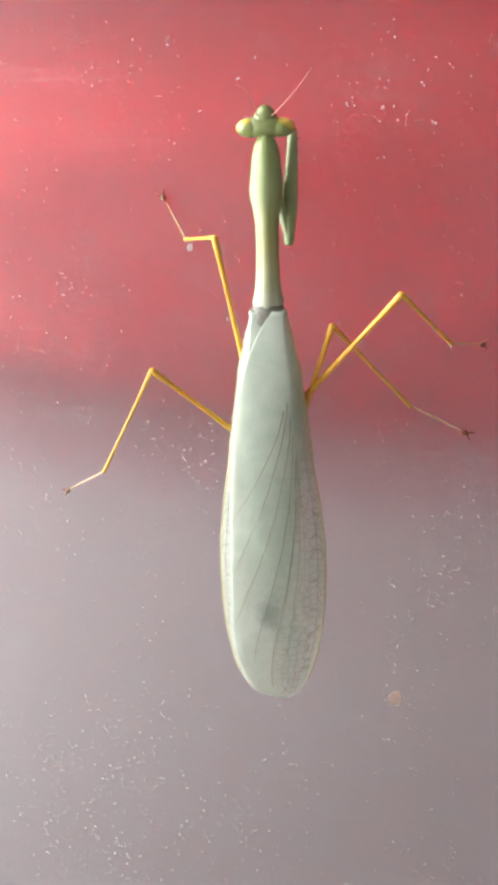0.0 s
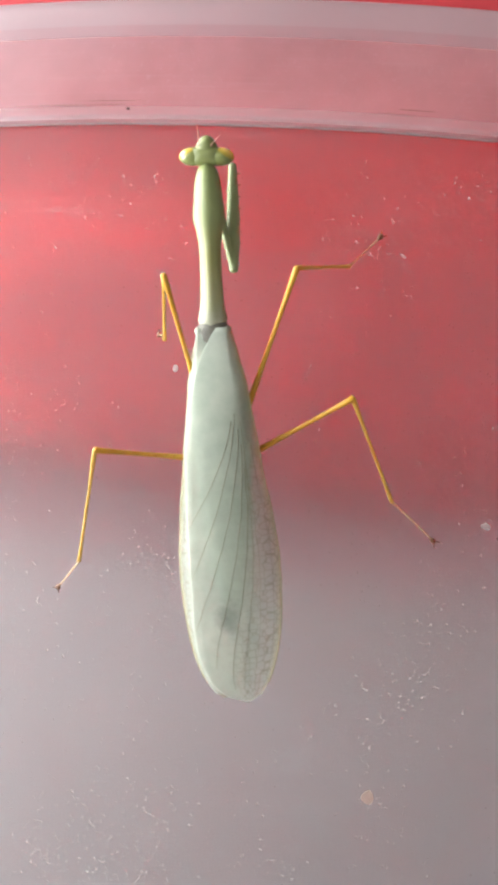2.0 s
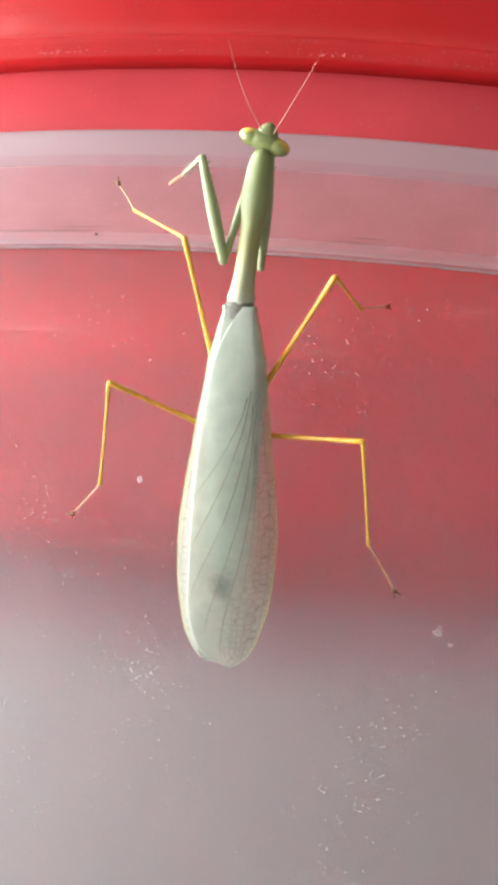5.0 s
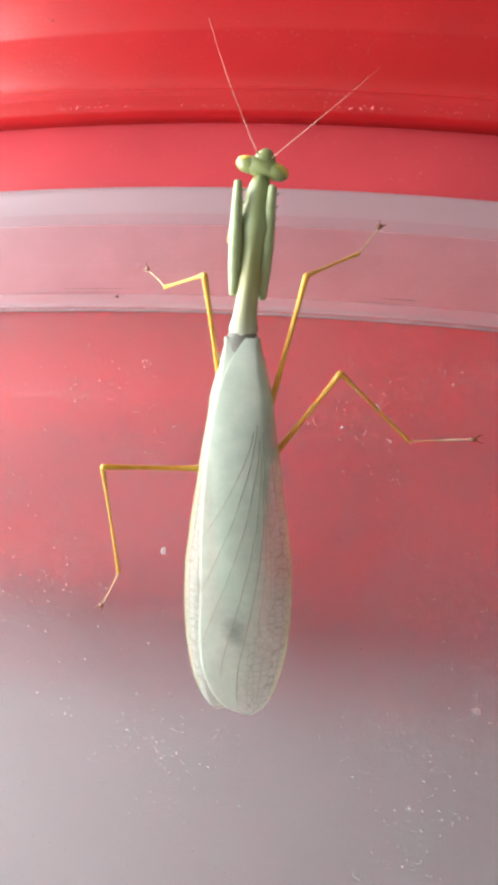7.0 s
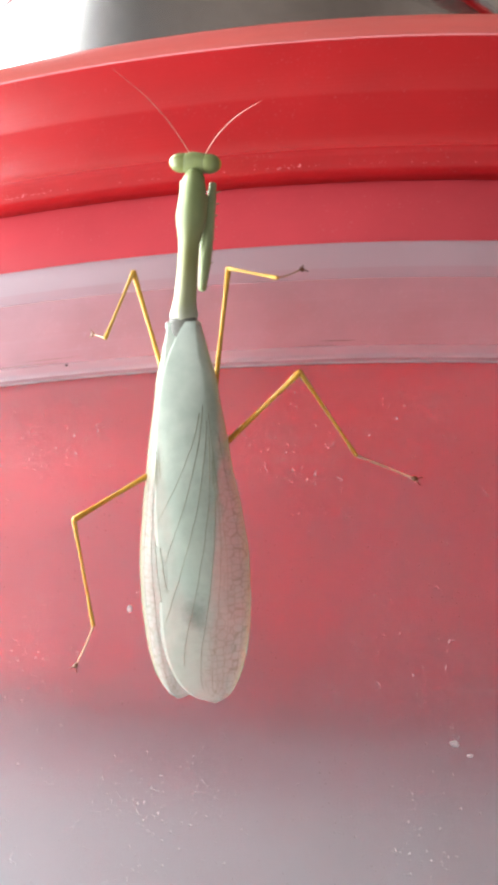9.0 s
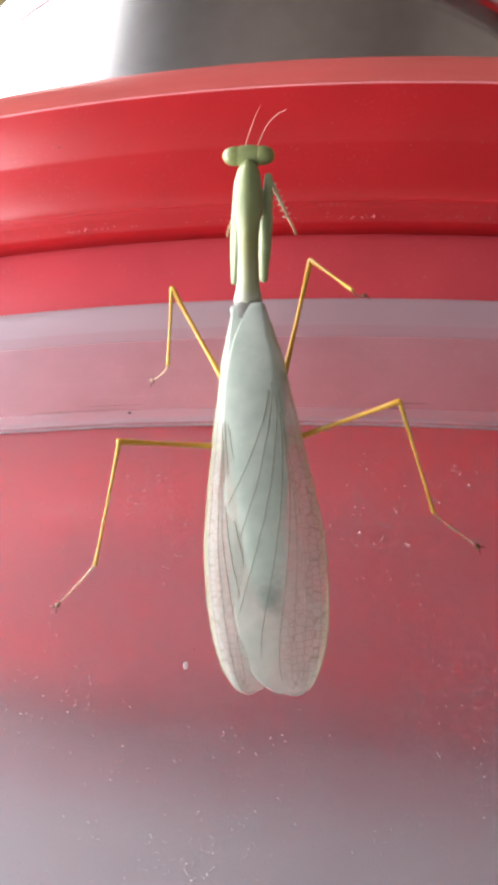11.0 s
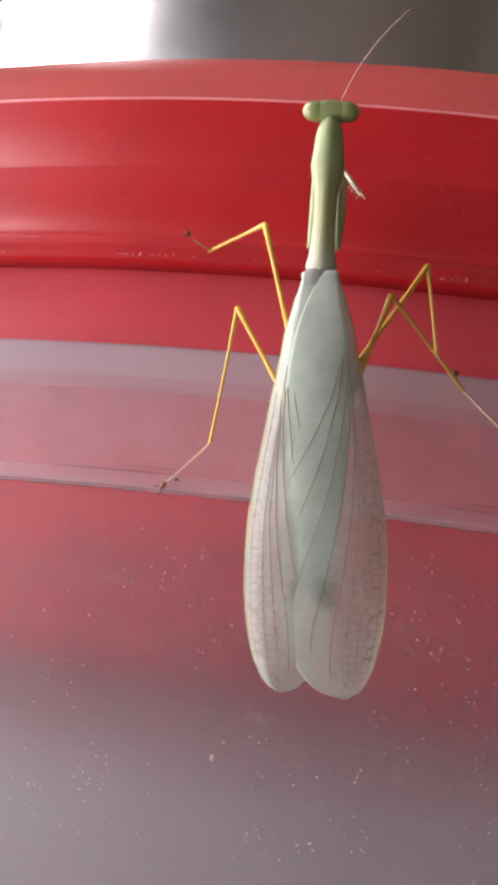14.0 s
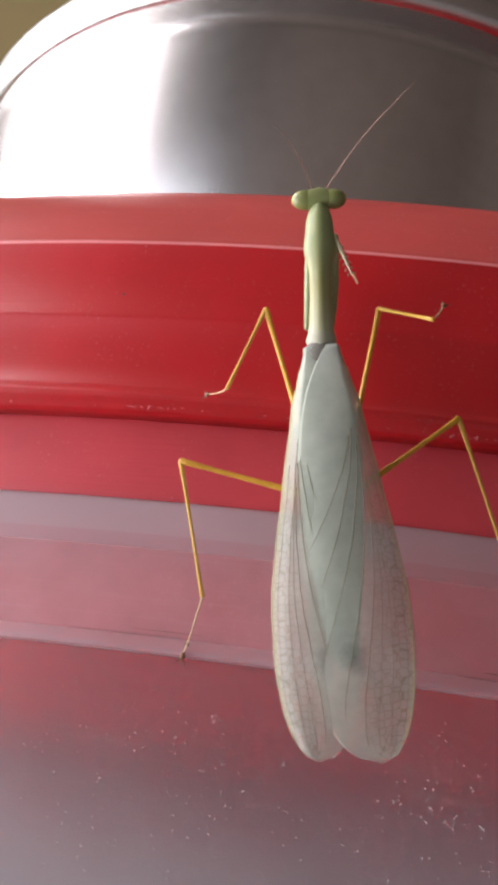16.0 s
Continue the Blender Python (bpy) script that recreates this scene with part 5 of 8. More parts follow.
    walk(MANTIS['left_mid_tarsus'], [
        (0.00, bone(-10.23, 6.85, -10.20, -12.94, 11.48, -11.81)), (0.17, bone(-9.63, 5.69, -9.36, -12.31, 9.83, -12.02)),
        (0.33, bone(-8.40, 3.47, -7.59, -10.71, 6.26, -11.86)), (0.50, bone(-7.68, 2.26, -6.53, -9.65, 4.14, -11.42)),
        (1.00, bone(-9.33, 3.33, -6.60, -11.88, 5.20, -11.22)), (1.50, bone(-10.25, 1.08, -5.17, -12.50, 2.20, -10.17)),
        (2.00, bone(-6.20, -1.24, -3.41, -7.99, -0.80, -8.70)), (2.50, bone(-8.81, 0.04, -4.06, -10.95, 0.70, -9.19)),
        (3.00, bone(-8.24, -2.67, -1.96, -9.95, -2.46, -7.29)), (3.50, bone(-11.69, -3.82, -0.33, -13.44, -3.52, -5.64)),
        (3.75, bone(-11.34, -0.68, -0.64, -13.49, -2.31, -5.55)), (4.00, bone(-10.31, 2.73, 0.10, -12.60, -0.60, -3.78)),
        (4.12, bone(-11.20, 4.45, -1.13, -13.93, 2.10, -5.42)), (4.25, bone(-12.94, 7.63, -4.16, -16.24, 7.71, -8.69)),
        (4.38, bone(-14.34, 9.89, -7.47, -17.54, 12.39, -11.33)), (4.50, bone(-14.85, 10.58, -9.01, -17.78, 14.04, -12.30)),
        (5.12, bone(-14.21, 9.88, -8.61, -17.18, 13.14, -12.05)), (5.75, bone(-12.60, 8.12, -7.60, -15.66, 10.94, -11.35)),
        (6.38, bone(-10.75, 6.11, -6.40, -13.87, 8.46, -10.42)), (7.00, bone(-9.84, 5.13, -5.79, -12.97, 7.25, -9.93)),
        (7.50, bone(-10.34, 4.85, -5.83, -13.67, 6.66, -9.95)), (7.60, bone(-12.02, 3.88, -5.42, -15.27, 5.66, -9.62)),
        (7.70, bone(-14.49, 1.94, -3.29, -17.55, 3.63, -7.66)), (7.80, bone(-14.23, 0.98, -0.03, -17.08, 2.55, -4.59)),
        (7.90, bone(-11.60, 1.54, 1.76, -14.25, 3.02, -2.95)), (8.00, bone(-10.02, 2.12, 1.94, -12.59, 3.55, -2.82)),
        (8.50, bone(-9.54, 2.15, 2.62, -12.23, 3.31, -2.16)), (9.00, bone(-8.84, -1.29, 0.66, -11.87, -0.41, -3.96)),
        (9.12, bone(-9.84, -2.27, -0.90, -13.13, -1.05, -5.26)), (9.25, bone(-11.70, -3.33, -4.98, -15.48, -1.40, -8.63)),
        (9.38, bone(-12.89, -2.73, -9.37, -17.01, -0.17, -12.17)), (9.50, bone(-13.15, -1.94, -11.29, -17.37, 0.88, -13.66)),
        (9.67, bone(-12.45, -3.04, -8.82, -16.48, -0.63, -11.87)), (9.83, bone(-10.50, -3.65, -4.04, -13.96, -2.12, -8.17)),
        (10.00, bone(-9.20, -3.17, -1.59, -12.24, -2.17, -6.18)), (10.62, bone(-9.58, -3.85, -2.48, -12.65, -3.52, -7.15)),
        (11.25, bone(-10.29, -5.47, -4.46, -13.26, -6.62, -9.06)), (11.88, bone(-10.80, -7.23, -6.41, -13.47, -9.77, -10.63)),
        (12.50, bone(-10.97, -8.06, -7.28, -13.43, -11.18, -11.22)), (12.60, bone(-11.64, -7.90, -8.81, -15.05, -11.10, -11.90)),
        (12.70, bone(-13.33, -5.59, -12.30, -18.19, -8.32, -12.82)), (12.80, bone(-14.54, 0.29, -14.80, -19.32, -0.89, -12.12)),
        (12.90, bone(-14.11, 6.66, -14.48, -17.31, 7.18, -9.91)), (13.00, bone(-13.43, 9.36, -13.59, -15.65, 10.57, -8.60)),
        (13.50, bone(-13.26, 9.47, -14.48, -15.54, 10.85, -9.55)), (14.00, bone(-13.19, 7.30, -12.71, -15.16, 7.38, -7.47)),
        (14.10, bone(-13.61, 5.69, -12.08, -16.62, 6.36, -7.41)), (14.20, bone(-13.78, 2.12, -9.71, -18.49, 4.00, -7.36)),
        (14.30, bone(-12.37, -1.02, -5.77, -17.20, 1.52, -7.06)), (14.40, bone(-10.02, -2.22, -3.42, -13.27, 0.00, -7.40)),
        (14.50, bone(-8.78, -2.28, -1.95, -11.03, -0.40, -6.72)), (15.00, bone(-8.80, -2.14, -1.66, -11.15, -0.78, -6.55)),
        (15.25, bone(-10.18, -2.79, -3.51, -13.55, -2.42, -7.97)), (15.50, bone(-11.51, -3.50, -5.36, -15.65, -4.13, -9.07)),
        (15.75, bone(-11.00, -2.94, -4.36, -14.57, -2.79, -8.67)), (16.00, bone(-10.47, -2.43, -3.34, -13.31, -1.49, -8.08)),
    ])
    walk(MANTIS['left_hind_femur'], [
        (0.00, bone(-2.00, -15.00, -3.50, -11.84, -5.86, 2.22)), (0.50, bone(-2.00, -15.00, -3.50, -13.18, -9.41, 4.04)),
        (1.00, bone(-2.00, -15.00, -3.50, -13.46, -9.08, 3.34)), (1.50, bone(-2.00, -15.00, -3.50, -14.79, -11.64, 2.70)),
        (2.00, bone(-2.00, -15.00, -3.50, -12.51, -12.05, 6.20)), (2.50, bone(-2.00, -15.00, -3.50, -13.26, -11.98, 5.29)),
        (3.00, bone(-2.00, -15.00, -3.50, -13.13, -14.65, 5.94)), (3.17, bone(-2.00, -15.00, -3.50, -12.86, -11.00, 5.40)),
        (3.33, bone(-2.00, -15.00, -3.50, -10.56, -5.07, 2.92)), (3.50, bone(-2.00, -15.00, -3.50, -8.50, -2.71, 0.96)),
        (4.00, bone(-2.00, -15.00, -3.50, -11.50, -4.48, -0.01)), (4.50, bone(-2.00, -15.00, -3.50, -13.91, -8.75, 2.19)),
        (5.12, bone(-2.00, -15.00, -3.50, -14.09, -9.55, 2.61)), (5.75, bone(-2.00, -15.00, -3.50, -14.32, -11.37, 3.44)),
        (6.38, bone(-2.00, -15.00, -3.50, -14.32, -13.25, 4.14)), (7.00, bone(-2.00, -15.00, -3.50, -14.24, -14.13, 4.41)),
        (7.50, bone(-2.00, -15.00, -3.50, -13.49, -14.42, 5.49)), (8.00, bone(-2.00, -15.00, -3.50, -13.31, -17.35, 5.42)),
        (8.50, bone(-2.00, -15.00, -3.50, -12.89, -16.92, 6.03)), (9.00, bone(-2.00, -15.00, -3.50, -11.72, -21.15, 5.50)),
        (9.50, bone(-2.00, -15.00, -3.50, -10.35, -22.08, 6.16)), (10.00, bone(-2.00, -15.00, -3.50, -9.76, -24.72, 4.15)),
        (10.31, bone(-2.00, -15.00, -3.50, -10.58, -23.71, 4.48)), (10.62, bone(-2.00, -15.00, -3.50, -12.38, -20.72, 5.02)),
        (10.94, bone(-2.00, -15.00, -3.50, -13.88, -15.98, 4.93)), (11.25, bone(-2.00, -15.00, -3.50, -13.90, -10.44, 3.63)),
        (11.56, bone(-2.00, -15.00, -3.50, -12.10, -5.59, 1.24)), (11.88, bone(-2.00, -15.00, -3.50, -9.27, -2.50, -1.44)),
        (12.19, bone(-2.00, -15.00, -3.50, -6.73, -1.19, -3.51)), (12.50, bone(-2.00, -15.00, -3.50, -5.68, -0.89, -4.30)),
        (13.00, bone(-2.00, -15.00, -3.50, -6.29, -1.07, -4.35)), (13.50, bone(-2.00, -15.00, -3.50, -5.98, -1.04, -5.05)),
        (14.00, bone(-2.00, -15.00, -3.50, -8.93, -2.18, -4.38)), (14.25, bone(-2.00, -15.00, -3.50, -12.23, -4.60, -4.21)),
        (14.50, bone(-2.00, -15.00, -3.50, -14.72, -7.84, -3.99)), (15.00, bone(-2.00, -15.00, -3.50, -14.89, -8.25, -4.76)),
        (15.25, bone(-2.00, -15.00, -3.50, -15.76, -10.75, -1.08)), (15.50, bone(-2.00, -15.00, -3.50, -15.30, -13.66, 2.37)),
        (15.75, bone(-2.00, -15.00, -3.50, -15.89, -11.85, -0.28)), (16.00, bone(-2.00, -15.00, -3.50, -15.78, -10.20, -3.09)),
    ])
    walk(MANTIS['left_hind_tibia'], [
        (0.00, bone(-11.84, -5.86, 2.22, -18.60, -17.75, -2.60)), (0.50, bone(-13.18, -9.41, 4.04, -18.17, -22.14, -0.78)),
        (1.00, bone(-13.46, -9.08, 3.34, -19.16, -21.59, -1.26)), (1.50, bone(-14.79, -11.64, 2.70, -19.73, -24.49, -1.87)),
        (2.00, bone(-12.51, -12.05, 6.20, -16.64, -25.16, 1.58)), (2.50, bone(-13.26, -11.98, 5.29, -18.57, -24.70, 0.77)),
        (3.00, bone(-13.13, -14.65, 5.94, -17.57, -27.66, 1.35)), (3.17, bone(-12.86, -11.00, 5.40, -17.98, -23.33, -0.25)),
        (3.33, bone(-10.56, -5.07, 2.92, -16.82, -15.82, -4.53)), (3.50, bone(-8.50, -2.71, 0.96, -15.28, -12.45, -7.36)),
        (4.00, bone(-11.50, -4.48, -0.01, -17.40, -15.84, -6.82)), (4.50, bone(-13.91, -8.75, 2.19, -16.22, -21.69, -3.93)),
        (5.12, bone(-14.09, -9.55, 2.61, -15.99, -22.55, -3.53)), (5.75, bone(-14.32, -11.37, 3.44, -15.30, -24.46, -2.71)),
        (6.38, bone(-14.32, -13.25, 4.14, -14.37, -26.39, -2.00)), (7.00, bone(-14.24, -14.13, 4.41, -13.87, -27.26, -1.72)),
        (7.50, bone(-13.49, -14.42, 5.49, -13.93, -27.44, -0.88)), (8.00, bone(-13.31, -17.35, 5.42, -14.55, -29.98, -1.60)),
        (8.50, bone(-12.89, -16.92, 6.03, -14.45, -30.13, 0.26)), (9.00, bone(-11.72, -21.15, 5.50, -12.27, -33.89, -1.40)),
        (9.50, bone(-10.35, -22.08, 6.16, -12.53, -34.93, -0.18)), (10.00, bone(-9.76, -24.72, 4.15, -13.20, -36.79, -3.09)),
        (10.31, bone(-10.58, -23.71, 4.48, -14.20, -35.80, -2.65)), (10.62, bone(-12.38, -20.72, 5.02, -16.46, -32.85, -1.81)),
        (10.94, bone(-13.88, -15.98, 4.93, -18.60, -28.12, -1.45)), (11.25, bone(-13.90, -10.44, 3.63, -19.33, -22.54, -2.21)),
        (11.56, bone(-12.10, -5.59, 1.24, -18.24, -17.62, -4.04)), (11.88, bone(-9.27, -2.50, -1.44, -15.99, -14.43, -6.22)),
        (12.19, bone(-6.73, -1.19, -3.51, -13.86, -13.02, -7.92)), (12.50, bone(-5.68, -0.89, -4.30, -12.96, -12.68, -8.57)),
        (13.00, bone(-6.29, -1.07, -4.35, -10.34, -14.78, -6.77)), (13.50, bone(-5.98, -1.04, -5.05, -11.28, -14.15, -8.23)),
        (14.00, bone(-8.93, -2.18, -4.38, -11.64, -16.22, -6.81)), (14.25, bone(-12.23, -4.60, -4.21, -12.23, -18.92, -6.54)),
        (14.50, bone(-14.72, -7.84, -3.99, -12.02, -21.93, -6.12)), (15.00, bone(-14.89, -8.25, -4.76, -12.60, -22.48, -6.38)),
        (15.25, bone(-15.76, -10.75, -1.08, -14.69, -24.68, -4.97)), (15.50, bone(-15.30, -13.66, 2.37, -15.49, -26.85, -3.67)),
        (15.75, bone(-15.89, -11.85, -0.28, -15.32, -25.63, -4.76)), (16.00, bone(-15.78, -10.20, -3.09, -14.47, -24.36, -5.94)),
    ])
    walk(MANTIS['left_hind_tarsus'], [
        (0.00, bone(-18.60, -17.75, -2.60, -24.02, -21.00, -6.45)), (0.50, bone(-18.17, -22.14, -0.78, -23.12, -25.76, -4.93)),
        (1.00, bone(-19.16, -21.59, -1.26, -24.13, -25.27, -5.32)), (1.50, bone(-19.73, -24.49, -1.87, -24.61, -28.37, -5.85)),
        (2.00, bone(-16.64, -25.16, 1.58, -20.86, -29.36, -2.81)), (2.50, bone(-18.57, -24.70, 0.77, -23.41, -28.60, -3.25)),
        (3.00, bone(-17.57, -27.66, 1.35, -22.05, -31.85, -2.79)), (3.17, bone(-17.98, -23.33, -0.25, -22.92, -27.20, -4.18)),
        (3.33, bone(-16.82, -15.82, -4.53, -22.51, -19.02, -8.01)), (3.50, bone(-15.28, -12.45, -7.36, -21.33, -15.27, -10.57)),
        (4.00, bone(-17.40, -15.84, -6.82, -23.26, -18.97, -10.09)), (4.50, bone(-16.22, -21.69, -3.93, -20.61, -26.51, -7.44)),
        (5.12, bone(-15.99, -22.55, -3.53, -20.20, -27.44, -7.14)), (5.75, bone(-15.30, -24.46, -2.71, -19.11, -29.52, -6.52)),
        (6.38, bone(-14.37, -26.39, -2.00, -17.77, -31.60, -6.00)), (7.00, bone(-13.87, -27.26, -1.72, -17.08, -32.53, -5.80)),
        (7.50, bone(-13.93, -27.44, -0.88, -17.34, -32.91, -4.51)), (8.00, bone(-14.55, -29.98, -1.60, -18.35, -34.97, -5.53)),
        (8.50, bone(-14.45, -30.13, 0.26, -18.42, -35.22, -3.36)), (9.00, bone(-12.27, -33.89, -1.40, -15.84, -39.36, -4.88)),
        (9.50, bone(-12.53, -34.93, -0.18, -16.67, -39.82, -3.87)), (10.00, bone(-13.20, -36.79, -3.09, -17.68, -40.76, -7.46)),
        (10.31, bone(-14.20, -35.80, -2.65, -18.79, -39.76, -6.89)), (10.62, bone(-16.46, -32.85, -1.81, -21.37, -36.77, -5.73)),
        (10.94, bone(-18.60, -28.12, -1.45, -23.91, -31.97, -4.88)), (11.25, bone(-19.33, -22.54, -2.21, -25.06, -26.27, -5.06)),
        (11.56, bone(-18.24, -17.62, -4.04, -24.32, -21.20, -6.27)), (11.88, bone(-15.99, -14.43, -6.22, -22.34, -17.85, -7.90)),
        (12.19, bone(-13.86, -13.02, -7.92, -20.36, -16.31, -9.20)), (12.50, bone(-12.96, -12.68, -8.57, -19.52, -15.92, -9.69)),
        (13.00, bone(-10.34, -14.78, -6.77, -16.30, -18.36, -9.30)), (13.50, bone(-11.28, -14.15, -8.23, -17.67, -17.63, -9.58)),
        (14.00, bone(-11.64, -16.22, -6.81, -17.12, -20.67, -9.04)), (14.25, bone(-12.23, -18.92, -6.54, -16.21, -24.77, -8.69)),
        (14.50, bone(-12.02, -21.93, -6.12, -14.19, -28.74, -8.05)), (15.00, bone(-12.60, -22.48, -6.38, -15.07, -29.09, -8.62)),
        (15.25, bone(-14.69, -24.68, -4.97, -17.54, -30.95, -7.69)), (15.50, bone(-15.49, -26.85, -3.67, -18.69, -32.72, -6.84)),
        (15.75, bone(-15.32, -25.63, -4.76, -18.37, -31.56, -7.97)), (16.00, bone(-14.47, -24.36, -5.94, -17.36, -30.34, -9.20)),
    ])
    walk(MANTIS['right_mid_femur'], [
        (0.00, bone(2.00, -11.00, -3.50, 13.51, 1.92, 4.35)), (0.17, bone(2.00, -11.00, -3.50, 12.73, 3.43, 2.62)),
        (0.33, bone(2.00, -11.00, -3.50, 10.85, 5.60, -0.82)), (0.50, bone(2.00, -11.00, -3.50, 9.62, 6.39, -2.75)),
        (0.67, bone(2.00, -11.00, -3.50, 9.06, 6.63, -2.86)), (0.83, bone(2.00, -11.00, -3.50, 8.00, 7.02, -3.07)),
        (1.00, bone(2.00, -11.00, -3.50, 7.42, 7.21, -3.18)), (1.50, bone(2.00, -11.00, -3.50, 7.24, 7.20, -2.02)),
        (1.67, bone(2.00, -11.00, -3.50, 7.87, 6.92, -1.19)), (1.83, bone(2.00, -11.00, -3.50, 8.98, 6.25, 0.32)),
        (2.00, bone(2.00, -11.00, -3.50, 9.55, 5.81, 1.11)), (2.50, bone(2.00, -11.00, -3.50, 7.83, 6.75, -0.07)),
        (2.75, bone(2.00, -11.00, -3.50, 10.37, 5.64, 0.25)), (3.00, bone(2.00, -11.00, -3.50, 12.73, 4.16, 0.48)),
        (3.50, bone(2.00, -11.00, -3.50, 10.15, 5.18, 2.24)), (4.00, bone(2.00, -11.00, -3.50, 9.63, 5.27, 2.66)),
        (4.50, bone(2.00, -11.00, -3.50, 11.00, 3.60, 4.68)), (5.12, bone(2.00, -11.00, -3.50, 10.40, 4.21, 4.19)),
        (5.75, bone(2.00, -11.00, -3.50, 9.02, 5.40, 3.05)), (6.38, bone(2.00, -11.00, -3.50, 7.55, 6.38, 1.82)),
        (7.00, bone(2.00, -11.00, -3.50, 6.85, 6.75, 1.23)), (7.50, bone(2.00, -11.00, -3.50, 6.38, 6.93, 1.00)),
        (8.00, bone(2.00, -11.00, -3.50, 5.76, 5.68, 4.79)), (8.50, bone(2.00, -11.00, -3.50, 5.80, 6.50, 2.85)),
        (8.60, bone(2.00, -11.00, -3.50, 5.62, 6.94, 1.60)), (8.70, bone(2.00, -11.00, -3.50, 5.12, 7.63, -1.47)),
        (8.80, bone(2.00, -11.00, -3.50, 4.42, 7.77, -5.19)), (8.90, bone(2.00, -11.00, -3.50, 3.75, 7.31, -8.26)),
        (9.00, bone(2.00, -11.00, -3.50, 3.45, 6.96, -9.52)), (9.50, bone(2.00, -11.00, -3.50, 3.68, 7.19, -8.71)),
        (10.00, bone(2.00, -11.00, -3.50, 5.80, 7.44, -6.05)), (10.62, bone(2.00, -11.00, -3.50, 6.28, 7.29, -6.35)),
        (11.25, bone(2.00, -11.00, -3.50, 7.32, 6.90, -7.02)), (11.88, bone(2.00, -11.00, -3.50, 8.33, 6.42, -7.67)),
        (12.50, bone(2.00, -11.00, -3.50, 8.78, 6.18, -7.96)), (13.00, bone(2.00, -11.00, -3.50, 10.59, 5.09, -8.82)),
        (13.50, bone(2.00, -11.00, -3.50, 10.21, 5.26, -8.92)), (14.00, bone(2.00, -11.00, -3.50, 11.25, 4.30, -9.92)),
        (14.17, bone(2.00, -11.00, -3.50, 10.54, 4.79, -9.73)), (14.33, bone(2.00, -11.00, -3.50, 9.17, 5.60, -9.35)),
        (14.50, bone(2.00, -11.00, -3.50, 8.41, 5.98, -9.13)), (15.00, bone(2.00, -11.00, -3.50, 7.98, 6.34, -8.46)),
        (15.25, bone(2.00, -11.00, -3.50, 7.14, 6.80, -7.72)), (15.50, bone(2.00, -11.00, -3.50, 6.29, 7.19, -6.95)),
        (16.00, bone(2.00, -11.00, -3.50, 6.72, 6.89, -7.81)),
    ])
